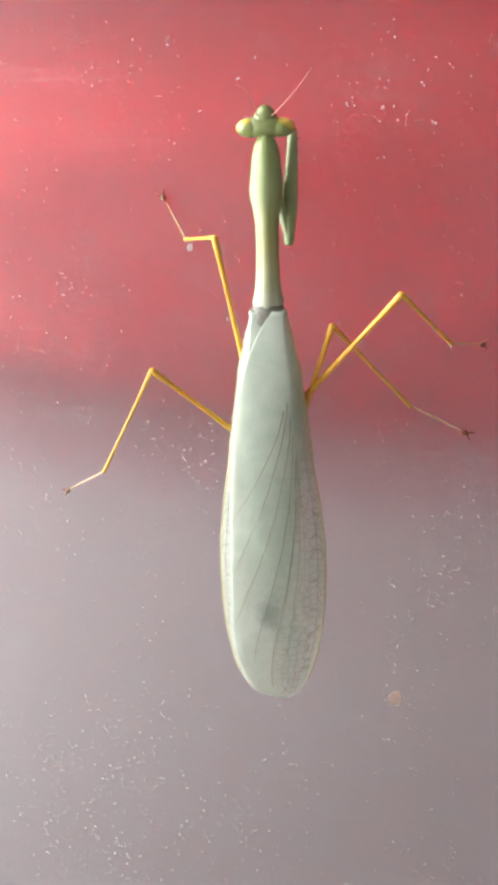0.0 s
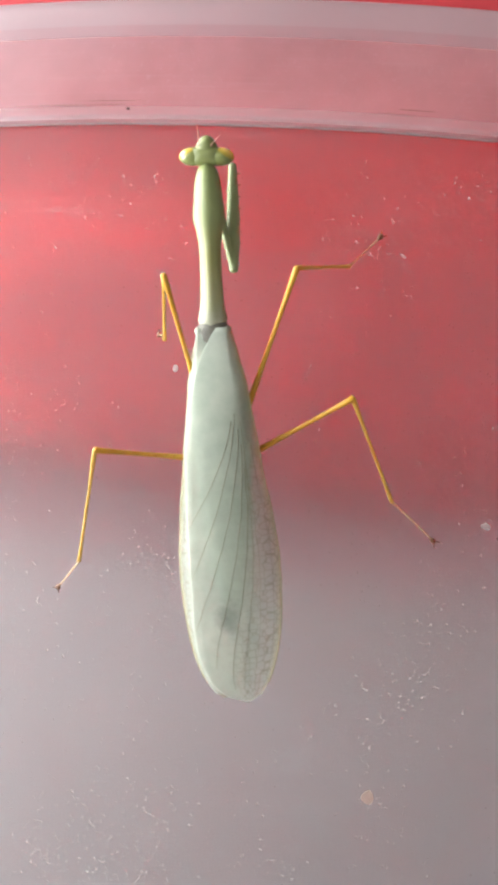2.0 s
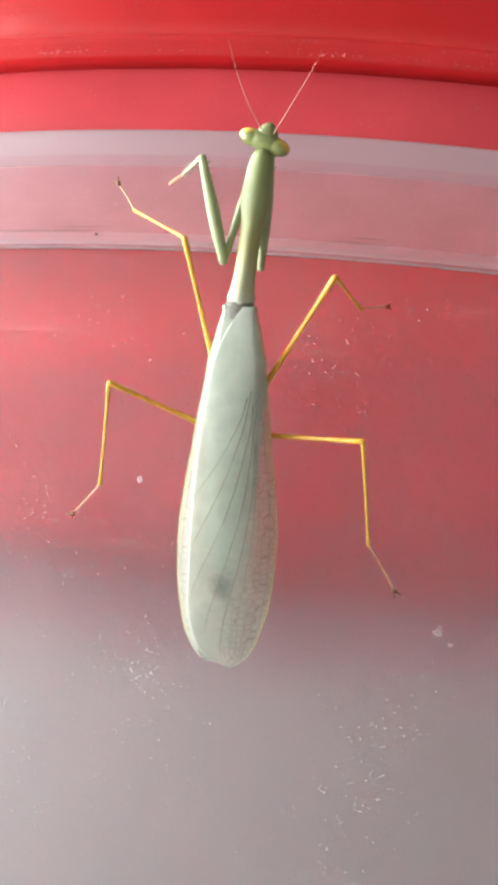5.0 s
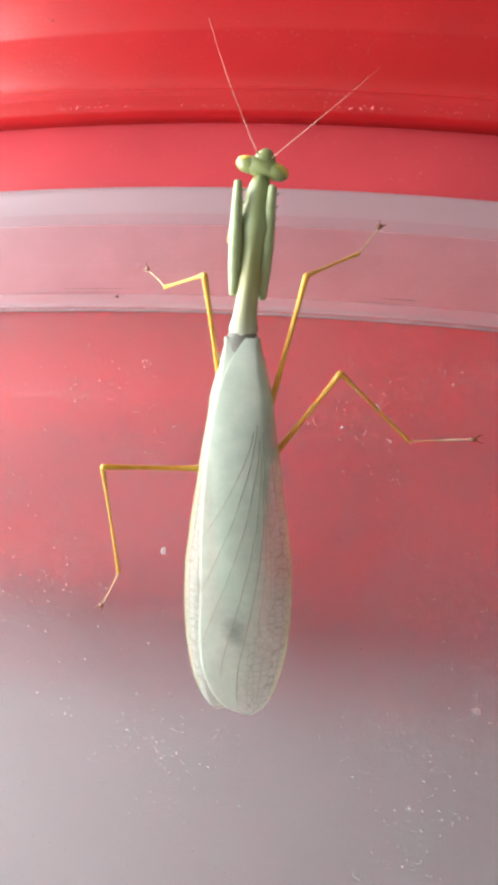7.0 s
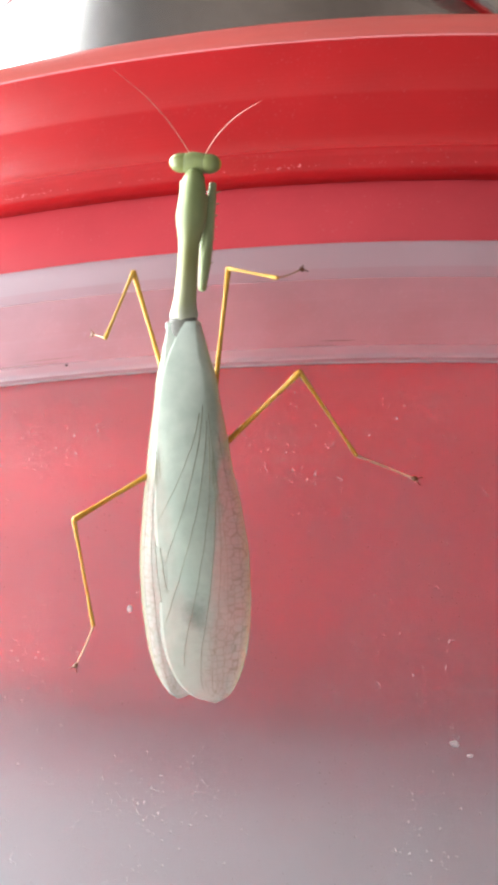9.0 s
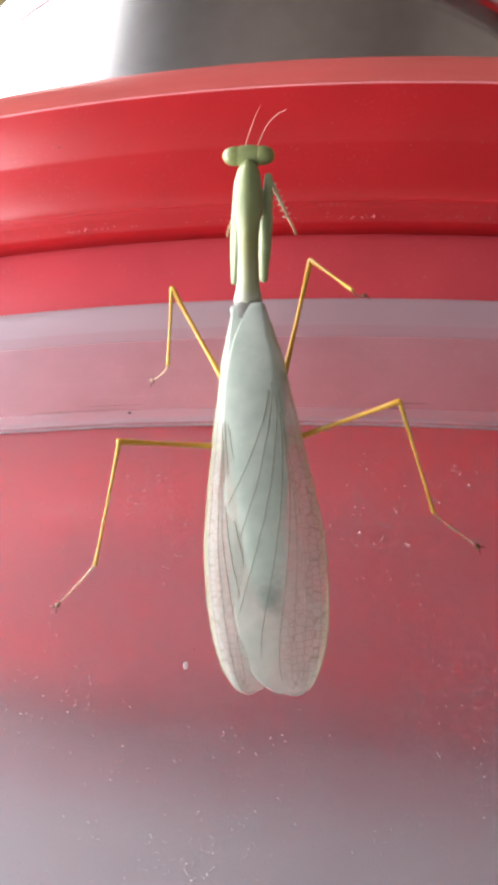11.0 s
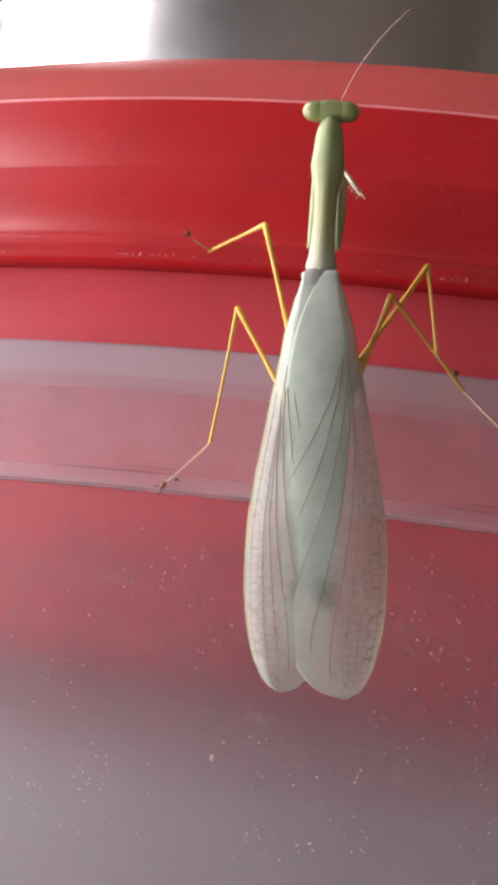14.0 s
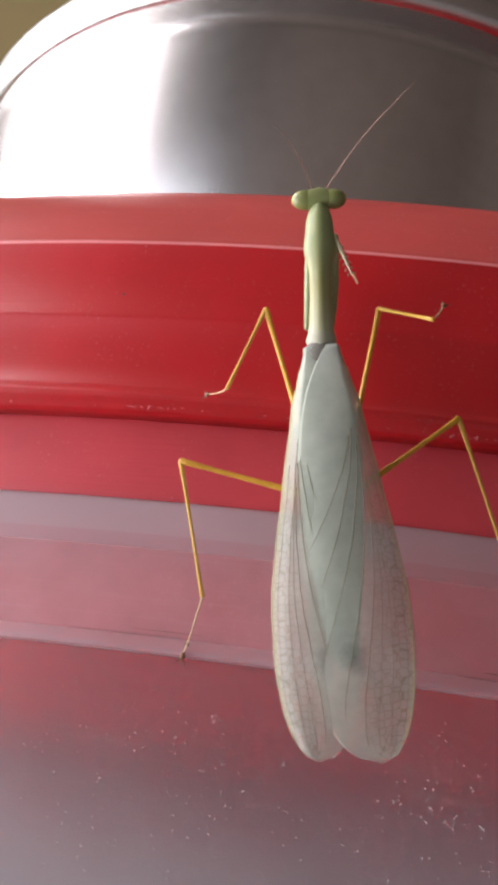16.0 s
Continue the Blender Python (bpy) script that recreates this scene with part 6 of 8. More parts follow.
    walk(MANTIS['right_mid_tibia'], [
        (0.00, bone(13.51, 1.92, 4.35, 18.66, -3.95, -3.68)), (0.17, bone(12.73, 3.43, 2.62, 19.05, 0.25, -6.06)),
        (0.33, bone(10.85, 5.60, -0.82, 18.08, 7.86, -9.07)), (0.50, bone(9.62, 6.39, -2.75, 16.60, 11.44, -9.90)),
        (0.67, bone(9.06, 6.63, -2.86, 15.86, 11.54, -10.28)), (0.83, bone(8.00, 7.02, -3.07, 14.45, 11.65, -10.97)),
        (1.00, bone(7.42, 7.21, -3.18, 13.67, 11.68, -11.33)), (1.50, bone(7.24, 7.20, -2.02, 12.34, 9.18, -11.79)),
        (1.67, bone(7.87, 6.92, -1.19, 12.96, 8.35, -11.07)), (1.83, bone(8.98, 6.25, 0.32, 14.02, 6.64, -9.68)),
        (2.00, bone(9.55, 5.81, 1.11, 14.55, 5.64, -8.91)), (2.50, bone(7.83, 6.75, -0.07, 12.32, 7.28, -10.31)),
        (2.75, bone(10.37, 5.64, 0.25, 15.03, 6.63, -9.89)), (3.00, bone(12.73, 4.16, 0.48, 17.55, 5.61, -9.52)),
        (3.50, bone(10.15, 5.18, 2.24, 14.34, 5.54, -8.14)), (4.00, bone(9.63, 5.27, 2.66, 13.70, 2.54, -7.41)),
        (4.50, bone(11.00, 3.60, 4.68, 13.51, -0.73, -5.34)), (5.12, bone(10.40, 4.21, 4.19, 13.39, 0.92, -6.09)),
        (5.75, bone(9.02, 5.40, 3.05, 12.93, 4.50, -7.41)), (6.38, bone(7.55, 6.38, 1.82, 12.17, 7.92, -8.26)),
        (7.00, bone(6.85, 6.75, 1.23, 11.73, 9.38, -8.50)), (7.50, bone(6.38, 6.93, 1.00, 11.53, 9.64, -8.57)),
        (8.00, bone(5.76, 5.68, 4.79, 10.73, 7.03, -5.16)), (8.50, bone(5.80, 6.50, 2.85, 10.26, 7.14, -7.41)),
        (8.60, bone(5.62, 6.94, 1.60, 12.09, 7.06, -7.54)), (8.70, bone(5.12, 7.63, -1.47, 15.10, 6.53, -6.44)),
        (8.80, bone(4.42, 7.77, -5.19, 15.30, 5.59, -3.70)), (8.90, bone(3.75, 7.31, -8.26, 12.44, 4.81, -1.66)),
        (9.00, bone(3.45, 6.96, -9.52, 10.54, 4.51, -1.20)), (9.50, bone(3.68, 7.19, -8.71, 11.58, 2.60, -2.24)),
        (10.00, bone(5.80, 7.44, -6.05, 11.47, 2.50, 2.25)), (10.62, bone(6.28, 7.29, -6.35, 11.56, 1.48, 1.63)),
        (11.25, bone(7.32, 6.90, -7.02, 11.63, -0.64, 0.05)), (11.88, bone(8.33, 6.42, -7.67, 11.50, -2.56, -1.79)),
        (12.50, bone(8.78, 6.18, -7.96, 11.39, -3.35, -2.69)), (13.00, bone(10.59, 5.09, -8.82, 12.37, -4.90, -4.08)),
        (13.50, bone(10.21, 5.26, -8.92, 11.54, -4.78, -4.13)), (14.00, bone(11.25, 4.30, -9.92, 12.03, -6.39, -6.69)),
        (14.17, bone(10.54, 4.79, -9.73, 12.90, -4.65, -4.18)), (14.33, bone(9.17, 5.60, -9.35, 13.91, 0.28, -0.71)),
        (14.50, bone(8.41, 5.98, -9.13, 13.96, 3.53, 0.29)), (15.00, bone(7.98, 6.34, -8.46, 13.50, 3.08, 0.72)),
        (15.25, bone(7.14, 6.80, -7.72, 12.18, 1.44, 0.74)), (15.50, bone(6.29, 7.19, -6.95, 10.63, -0.04, 0.42)),
        (16.00, bone(6.72, 6.89, -7.81, 11.75, 1.93, 0.88)),
    ])
    walk(MANTIS['right_mid_tarsus'], [
        (0.00, bone(18.66, -3.95, -3.68, 22.29, -4.58, -7.89)), (0.17, bone(19.05, 0.25, -6.06, 23.08, 0.60, -9.93)),
        (0.33, bone(18.08, 7.86, -9.07, 22.42, 9.97, -11.91)), (0.50, bone(16.60, 11.44, -9.90, 20.87, 14.39, -12.02)),
        (0.67, bone(15.86, 11.54, -10.28, 19.59, 15.46, -11.73)), (0.83, bone(14.45, 11.65, -10.97, 16.66, 16.80, -11.00)),
        (1.00, bone(13.67, 11.68, -11.33, 14.88, 17.10, -10.58)), (1.50, bone(12.34, 9.18, -11.79, 13.94, 13.83, -9.12)),
        (1.67, bone(12.96, 8.35, -11.07, 15.44, 13.19, -9.75)), (1.83, bone(14.02, 6.64, -9.68, 17.55, 10.76, -11.07)),
        (2.00, bone(14.55, 5.64, -8.91, 18.22, 8.85, -11.65)), (2.50, bone(12.32, 7.28, -10.31, 15.79, 11.40, -11.84)),
        (2.75, bone(15.03, 6.63, -9.89, 19.24, 9.96, -11.46)), (3.00, bone(17.55, 5.61, -9.52, 22.35, 8.04, -11.08)),
        (3.50, bone(14.34, 5.54, -8.14, 18.91, 7.70, -10.56)), (4.00, bone(13.70, 2.54, -7.41, 17.18, 4.29, -11.45)),
        (4.50, bone(13.51, -0.73, -5.34, 16.78, -0.78, -9.89)), (5.12, bone(13.39, 0.92, -6.09, 16.58, 1.43, -10.66)),
        (5.75, bone(12.93, 4.50, -7.41, 15.82, 6.23, -11.88)), (6.38, bone(12.17, 7.92, -8.26, 14.62, 10.78, -12.41)),
        (7.00, bone(11.73, 9.38, -8.50, 13.93, 12.72, -12.42)), (7.50, bone(11.53, 9.64, -8.57, 13.33, 12.60, -12.96)),
        (8.00, bone(10.73, 7.03, -5.16, 12.41, 9.66, -9.81)), (8.50, bone(10.26, 7.14, -7.41, 12.05, 9.65, -12.08)),
        (8.60, bone(12.09, 7.06, -7.54, 13.93, 9.46, -12.26)), (8.70, bone(15.10, 6.53, -6.44, 17.03, 8.67, -11.25)),
        (8.80, bone(15.30, 5.59, -3.70, 17.35, 7.40, -8.59)), (8.90, bone(12.44, 4.81, -1.66, 14.59, 6.34, -6.60)),
        (9.00, bone(10.54, 4.51, -1.20, 12.72, 5.93, -6.16)), (9.50, bone(11.58, 2.60, -2.24, 13.31, 4.08, -7.35)),
        (10.00, bone(11.47, 2.50, 2.25, 12.52, 3.86, -3.07)), (10.62, bone(11.56, 1.48, 1.63, 12.69, 2.70, -3.72)),
        (11.25, bone(11.63, -0.64, 0.05, 12.91, 0.25, -5.33)), (11.88, bone(11.50, -2.56, -1.79, 12.93, -2.00, -7.17)),
        (12.50, bone(11.39, -3.35, -2.69, 12.88, -2.94, -8.07)), (13.00, bone(12.37, -4.90, -4.08, 14.44, -4.83, -9.28)),
        (13.50, bone(11.54, -4.78, -4.13, 13.72, -4.70, -9.29)), (14.00, bone(12.03, -6.39, -6.69, 14.43, -7.42, -11.65)),
        (14.17, bone(12.90, -4.65, -4.18, 15.21, -4.48, -9.28)), (14.33, bone(13.91, 0.28, -0.71, 15.78, 2.62, -5.44)),
        (14.50, bone(13.96, 3.53, 0.29, 15.45, 6.90, -3.92)), (15.00, bone(13.50, 3.08, 0.72, 15.11, 6.31, -3.56)),
        (15.25, bone(12.18, 1.44, 0.74, 13.83, 4.42, -3.71)), (15.50, bone(10.63, -0.04, 0.42, 12.31, 2.68, -4.18)),
        (16.00, bone(11.75, 1.93, 0.88, 13.53, 5.06, -3.41)),
    ])
    walk(MANTIS['right_hind_femur'], [
        (0.00, bone(2.00, -15.00, -3.50, 6.51, -1.56, -0.02)), (0.25, bone(2.00, -15.00, -3.50, 9.81, -3.21, 0.14)),
        (0.50, bone(2.00, -15.00, -3.50, 12.61, -5.62, 0.07)), (1.00, bone(2.00, -15.00, -3.50, 10.46, -3.62, -0.03)),
        (1.50, bone(2.00, -15.00, -3.50, 11.39, -4.99, 1.48)), (2.00, bone(2.00, -15.00, -3.50, 14.72, -8.49, -0.51)),
        (2.50, bone(2.00, -15.00, -3.50, 13.17, -6.32, 0.09)), (3.00, bone(2.00, -15.00, -3.50, 14.54, -8.81, 0.70)),
        (3.50, bone(2.00, -15.00, -3.50, 13.86, -9.04, 2.57)), (4.00, bone(2.00, -15.00, -3.50, 14.55, -11.31, 2.98)),
        (4.50, bone(2.00, -15.00, -3.50, 14.85, -15.26, 3.42)), (5.00, bone(2.00, -15.00, -3.50, 14.92, -13.85, 3.20)),
        (5.50, bone(2.00, -15.00, -3.50, 14.59, -10.58, 2.43)), (6.00, bone(2.00, -15.00, -3.50, 13.32, -7.00, 1.09)),
        (6.50, bone(2.00, -15.00, -3.50, 11.58, -4.45, -0.31)), (7.00, bone(2.00, -15.00, -3.50, 10.69, -3.55, -0.95)),
        (7.50, bone(2.00, -15.00, -3.50, 10.79, -3.45, -1.92)), (7.67, bone(2.00, -15.00, -3.50, 10.91, -3.66, -1.25)),
        (7.83, bone(2.00, -15.00, -3.50, 11.08, -4.11, -0.02)), (8.00, bone(2.00, -15.00, -3.50, 11.15, -4.40, 0.64)),
        (8.50, bone(2.00, -15.00, -3.50, 10.94, -3.73, -0.99)), (8.75, bone(2.00, -15.00, -3.50, 11.96, -4.80, -0.36)),
        (9.00, bone(2.00, -15.00, -3.50, 12.87, -6.00, 0.23)), (9.50, bone(2.00, -15.00, -3.50, 13.94, -6.99, -0.96)),
        (9.75, bone(2.00, -15.00, -3.50, 14.37, -8.44, 0.63)), (10.00, bone(2.00, -15.00, -3.50, 14.52, -10.03, 2.12)),
        (10.62, bone(2.00, -15.00, -3.50, 15.11, -11.17, 1.65)), (11.25, bone(2.00, -15.00, -3.50, 16.00, -13.79, 0.46)),
        (11.88, bone(2.00, -15.00, -3.50, 16.29, -16.46, -0.90)), (12.50, bone(2.00, -15.00, -3.50, 16.22, -17.66, -1.56)),
        (13.00, bone(2.00, -15.00, -3.50, 16.23, -18.18, -2.77)), (13.10, bone(2.00, -15.00, -3.50, 16.56, -15.87, -2.84)),
        (13.20, bone(2.00, -15.00, -3.50, 15.84, -10.38, -3.06)), (13.30, bone(2.00, -15.00, -3.50, 12.40, -4.75, -3.41)),
        (13.40, bone(2.00, -15.00, -3.50, 7.84, -1.62, -3.71)), (13.50, bone(2.00, -15.00, -3.50, 5.63, -0.86, -3.84)),
        (13.60, bone(2.00, -15.00, -3.50, 5.80, -0.90, -3.71)), (13.70, bone(2.00, -15.00, -3.50, 6.20, -1.02, -3.40)),
        (13.80, bone(2.00, -15.00, -3.50, 6.67, -1.17, -3.04)), (13.90, bone(2.00, -15.00, -3.50, 7.05, -1.32, -2.74)),
        (14.00, bone(2.00, -15.00, -3.50, 7.21, -1.39, -2.61)), (14.25, bone(2.00, -15.00, -3.50, 10.65, -3.29, -2.49)),
        (14.50, bone(2.00, -15.00, -3.50, 13.47, -6.03, -2.44)), (15.00, bone(2.00, -15.00, -3.50, 13.89, -6.53, -3.75)),
        (15.17, bone(2.00, -15.00, -3.50, 14.28, -7.13, -4.12)), (15.33, bone(2.00, -15.00, -3.50, 14.91, -8.31, -4.79)),
        (15.50, bone(2.00, -15.00, -3.50, 15.19, -8.97, -5.15)), (15.75, bone(2.00, -15.00, -3.50, 14.67, -8.02, -5.48)),
        (16.00, bone(2.00, -15.00, -3.50, 14.07, -7.11, -5.80)),
    ])
    walk(MANTIS['right_hind_tibia'], [
        (0.00, bone(6.51, -1.56, -0.02, 14.51, -11.18, -7.35)), (0.25, bone(9.81, -3.21, 0.14, 15.96, -14.35, -6.81)),
        (0.50, bone(12.61, -5.62, 0.07, 16.73, -17.97, -6.32)), (1.00, bone(10.46, -3.62, -0.03, 14.96, -15.76, -6.55)),
        (1.50, bone(11.39, -4.99, 1.48, 15.26, -17.14, -5.41)), (2.00, bone(14.72, -8.49, -0.51, 18.22, -21.21, -6.53)),
        (2.50, bone(13.17, -6.32, 0.09, 15.90, -19.07, -6.25)), (3.00, bone(14.54, -8.81, 0.70, 17.40, -21.62, -5.47)),
        (3.50, bone(13.86, -9.04, 2.57, 14.91, -21.43, -4.89)), (4.00, bone(14.55, -11.31, 2.98, 13.51, -24.37, -3.23)),
        (4.50, bone(14.85, -15.26, 3.42, 15.58, -28.65, -2.08)), (5.00, bone(14.92, -13.85, 3.20, 16.44, -26.96, -2.81)),
        (5.50, bone(14.59, -10.58, 2.43, 17.96, -22.76, -4.68)), (6.00, bone(13.32, -7.00, 1.09, 18.78, -17.66, -7.08)),
        (6.50, bone(11.58, -4.45, -0.31, 18.65, -13.53, -9.13)), (7.00, bone(10.69, -3.55, -0.95, 18.38, -11.89, -9.97)),
        (7.50, bone(10.79, -3.45, -1.92, 18.63, -12.82, -9.72)), (7.67, bone(10.91, -3.66, -1.25, 18.16, -13.00, -9.64)),
        (7.83, bone(11.08, -4.11, -0.02, 17.16, -13.32, -9.43)), (8.00, bone(11.15, -4.40, 0.64, 16.55, -13.49, -9.28)),
        (8.50, bone(10.94, -3.73, -0.99, 16.56, -14.33, -9.12)), (8.75, bone(11.96, -4.80, -0.36, 17.26, -14.95, -9.26)),
        (9.00, bone(12.87, -6.00, 0.23, 17.82, -15.64, -9.40)), (9.50, bone(13.94, -6.99, -0.96, 17.49, -18.45, -9.11)),
        (9.75, bone(14.37, -8.44, 0.63, 17.36, -18.96, -8.89)), (10.00, bone(14.52, -10.03, 2.12, 16.91, -19.46, -8.63)),
        (10.62, bone(15.11, -11.17, 1.65, 17.58, -21.26, -8.46)), (11.25, bone(16.00, -13.79, 0.46, 18.61, -25.18, -8.12)),
        (11.88, bone(16.29, -16.46, -0.90, 19.00, -28.93, -7.79)), (12.50, bone(16.22, -17.66, -1.56, 18.95, -30.55, -7.63)),
        (13.00, bone(16.23, -18.18, -2.77, 20.76, -30.05, -9.76)), (13.10, bone(16.56, -15.87, -2.84, 21.57, -28.50, -7.90)),
        (13.20, bone(15.84, -10.38, -3.06, 21.55, -23.70, -3.15)), (13.30, bone(12.40, -4.75, -3.41, 18.03, -16.79, 2.40)),
        (13.40, bone(7.84, -1.62, -3.71, 12.64, -10.94, 6.30)), (13.50, bone(5.63, -0.86, -3.84, 9.91, -8.68, 7.60)),
        (13.60, bone(5.80, -0.90, -3.71, 11.39, -9.99, 6.11)), (13.70, bone(6.20, -1.02, -3.40, 14.23, -12.03, 1.53)),
        (13.80, bone(6.67, -1.17, -3.04, 15.91, -12.19, -4.90)), (13.90, bone(7.05, -1.32, -2.74, 15.71, -10.40, -10.02)),
        (14.00, bone(7.21, -1.39, -2.61, 15.19, -9.20, -11.86)), (14.25, bone(10.65, -3.29, -2.49, 17.46, -13.36, -10.39)),
        (14.50, bone(13.47, -6.03, -2.44, 18.83, -17.97, -8.67)), (15.00, bone(13.89, -6.53, -3.75, 18.72, -19.18, -8.95)),
        (15.17, bone(14.28, -7.13, -4.12, 18.35, -20.61, -7.60)), (15.33, bone(14.91, -8.31, -4.79, 17.36, -22.60, -4.92)),
        (15.50, bone(15.19, -8.97, -5.15, 16.69, -23.29, -3.46)), (15.75, bone(14.67, -8.02, -5.48, 17.08, -22.32, -5.37)),
        (16.00, bone(14.07, -7.11, -5.80, 17.35, -21.15, -7.27)),
    ])
    walk(MANTIS['right_hind_tarsus'], [
        (0.00, bone(14.51, -11.18, -7.35, 20.71, -14.63, -9.43)), (0.25, bone(15.96, -14.35, -6.81, 21.58, -18.62, -9.03)),
        (0.50, bone(16.73, -17.97, -6.32, 21.68, -22.96, -8.63)), (1.00, bone(14.96, -15.76, -6.55, 20.16, -20.44, -8.95)),
        (1.50, bone(15.26, -17.14, -5.41, 19.60, -22.27, -8.50)), (2.00, bone(18.22, -21.21, -6.53, 22.77, -26.54, -8.91)),
        (2.50, bone(15.90, -19.07, -6.25, 20.21, -24.70, -8.38)), (3.00, bone(17.40, -21.62, -5.47, 21.36, -27.29, -8.11)),
        (3.50, bone(14.91, -21.43, -4.89, 18.09, -27.38, -7.93)), (4.00, bone(13.51, -24.37, -3.23, 15.52, -30.72, -6.46)),
        (4.50, bone(15.58, -28.65, -2.08, 18.34, -35.06, -4.54)), (5.00, bone(16.44, -26.96, -2.81, 20.10, -32.98, -5.08)),
        (5.50, bone(17.96, -22.76, -4.68, 23.47, -27.42, -6.35)), (6.00, bone(18.78, -17.66, -7.08, 25.74, -20.08, -7.81)),
        (6.50, bone(18.65, -13.53, -9.13, 26.04, -13.79, -8.99)), (7.00, bone(18.38, -11.89, -9.97, 25.73, -11.22, -9.47)),
        (7.50, bone(18.63, -12.82, -9.72, 25.23, -10.88, -6.97)), (7.67, bone(18.16, -13.00, -9.64, 25.27, -12.18, -7.78)),
        (7.83, bone(17.16, -13.32, -9.43, 24.44, -14.64, -9.39)), (8.00, bone(16.55, -13.49, -9.28, 23.49, -15.89, -10.25)),
        (8.50, bone(16.56, -14.33, -9.12, 23.67, -15.66, -7.58)), (8.75, bone(17.26, -14.95, -9.26, 24.32, -17.14, -8.86)),
        (9.00, bone(17.82, -15.64, -9.40, 24.56, -18.62, -10.16)), (9.50, bone(17.49, -18.45, -9.11, 23.90, -22.02, -10.02)),
        (9.75, bone(17.36, -18.96, -8.89, 23.17, -23.01, -11.02)), (10.00, bone(16.91, -19.46, -8.63, 21.90, -23.84, -11.89)),
        (10.62, bone(17.58, -21.26, -8.46, 22.44, -25.33, -12.28)), (11.25, bone(18.61, -25.18, -8.12, 23.06, -28.47, -13.04)),
        (11.88, bone(19.00, -28.93, -7.79, 22.87, -31.31, -13.62)), (12.50, bone(18.95, -30.55, -7.63, 22.52, -32.49, -13.81)),
        (13.00, bone(20.76, -30.05, -9.76, 24.69, -33.99, -14.64)), (13.10, bone(21.57, -28.50, -7.90, 25.41, -32.26, -12.98)),
        (13.20, bone(21.55, -23.70, -3.15, 25.13, -27.01, -8.71)), (13.30, bone(18.03, -16.79, 2.40, 21.26, -19.52, -3.67)),
        (13.40, bone(12.64, -10.94, 6.30, 15.54, -13.17, -0.14)), (13.50, bone(9.91, -8.68, 7.60, 12.66, -10.69, 1.03)),
        (13.60, bone(11.39, -9.99, 6.11, 14.77, -12.87, 0.19)), (13.70, bone(14.23, -12.03, 1.53, 18.69, -16.61, -2.22)),
        (13.80, bone(15.91, -12.19, -4.90, 20.71, -17.81, -5.29)), (13.90, bone(15.71, -10.40, -10.02, 19.95, -15.92, -7.50)),
        (14.00, bone(15.19, -9.20, -11.86, 18.99, -14.41, -8.22)), (14.25, bone(17.46, -13.36, -10.39, 21.70, -19.19, -8.72)),
        (14.50, bone(18.83, -17.97, -8.67, 23.16, -23.95, -9.11)), (15.00, bone(18.72, -19.18, -8.95, 21.40, -26.07, -8.65)),
        (15.17, bone(18.35, -20.61, -7.60, 21.20, -27.25, -9.17)), (15.33, bone(17.36, -22.60, -4.92, 20.02, -27.66, -9.61)),
        (15.50, bone(16.69, -23.29, -3.46, 19.00, -27.00, -9.43)), (15.75, bone(17.08, -22.32, -5.37, 19.59, -27.48, -10.03)),
        (16.00, bone(17.35, -21.15, -7.27, 19.90, -27.41, -10.30)),
    ])
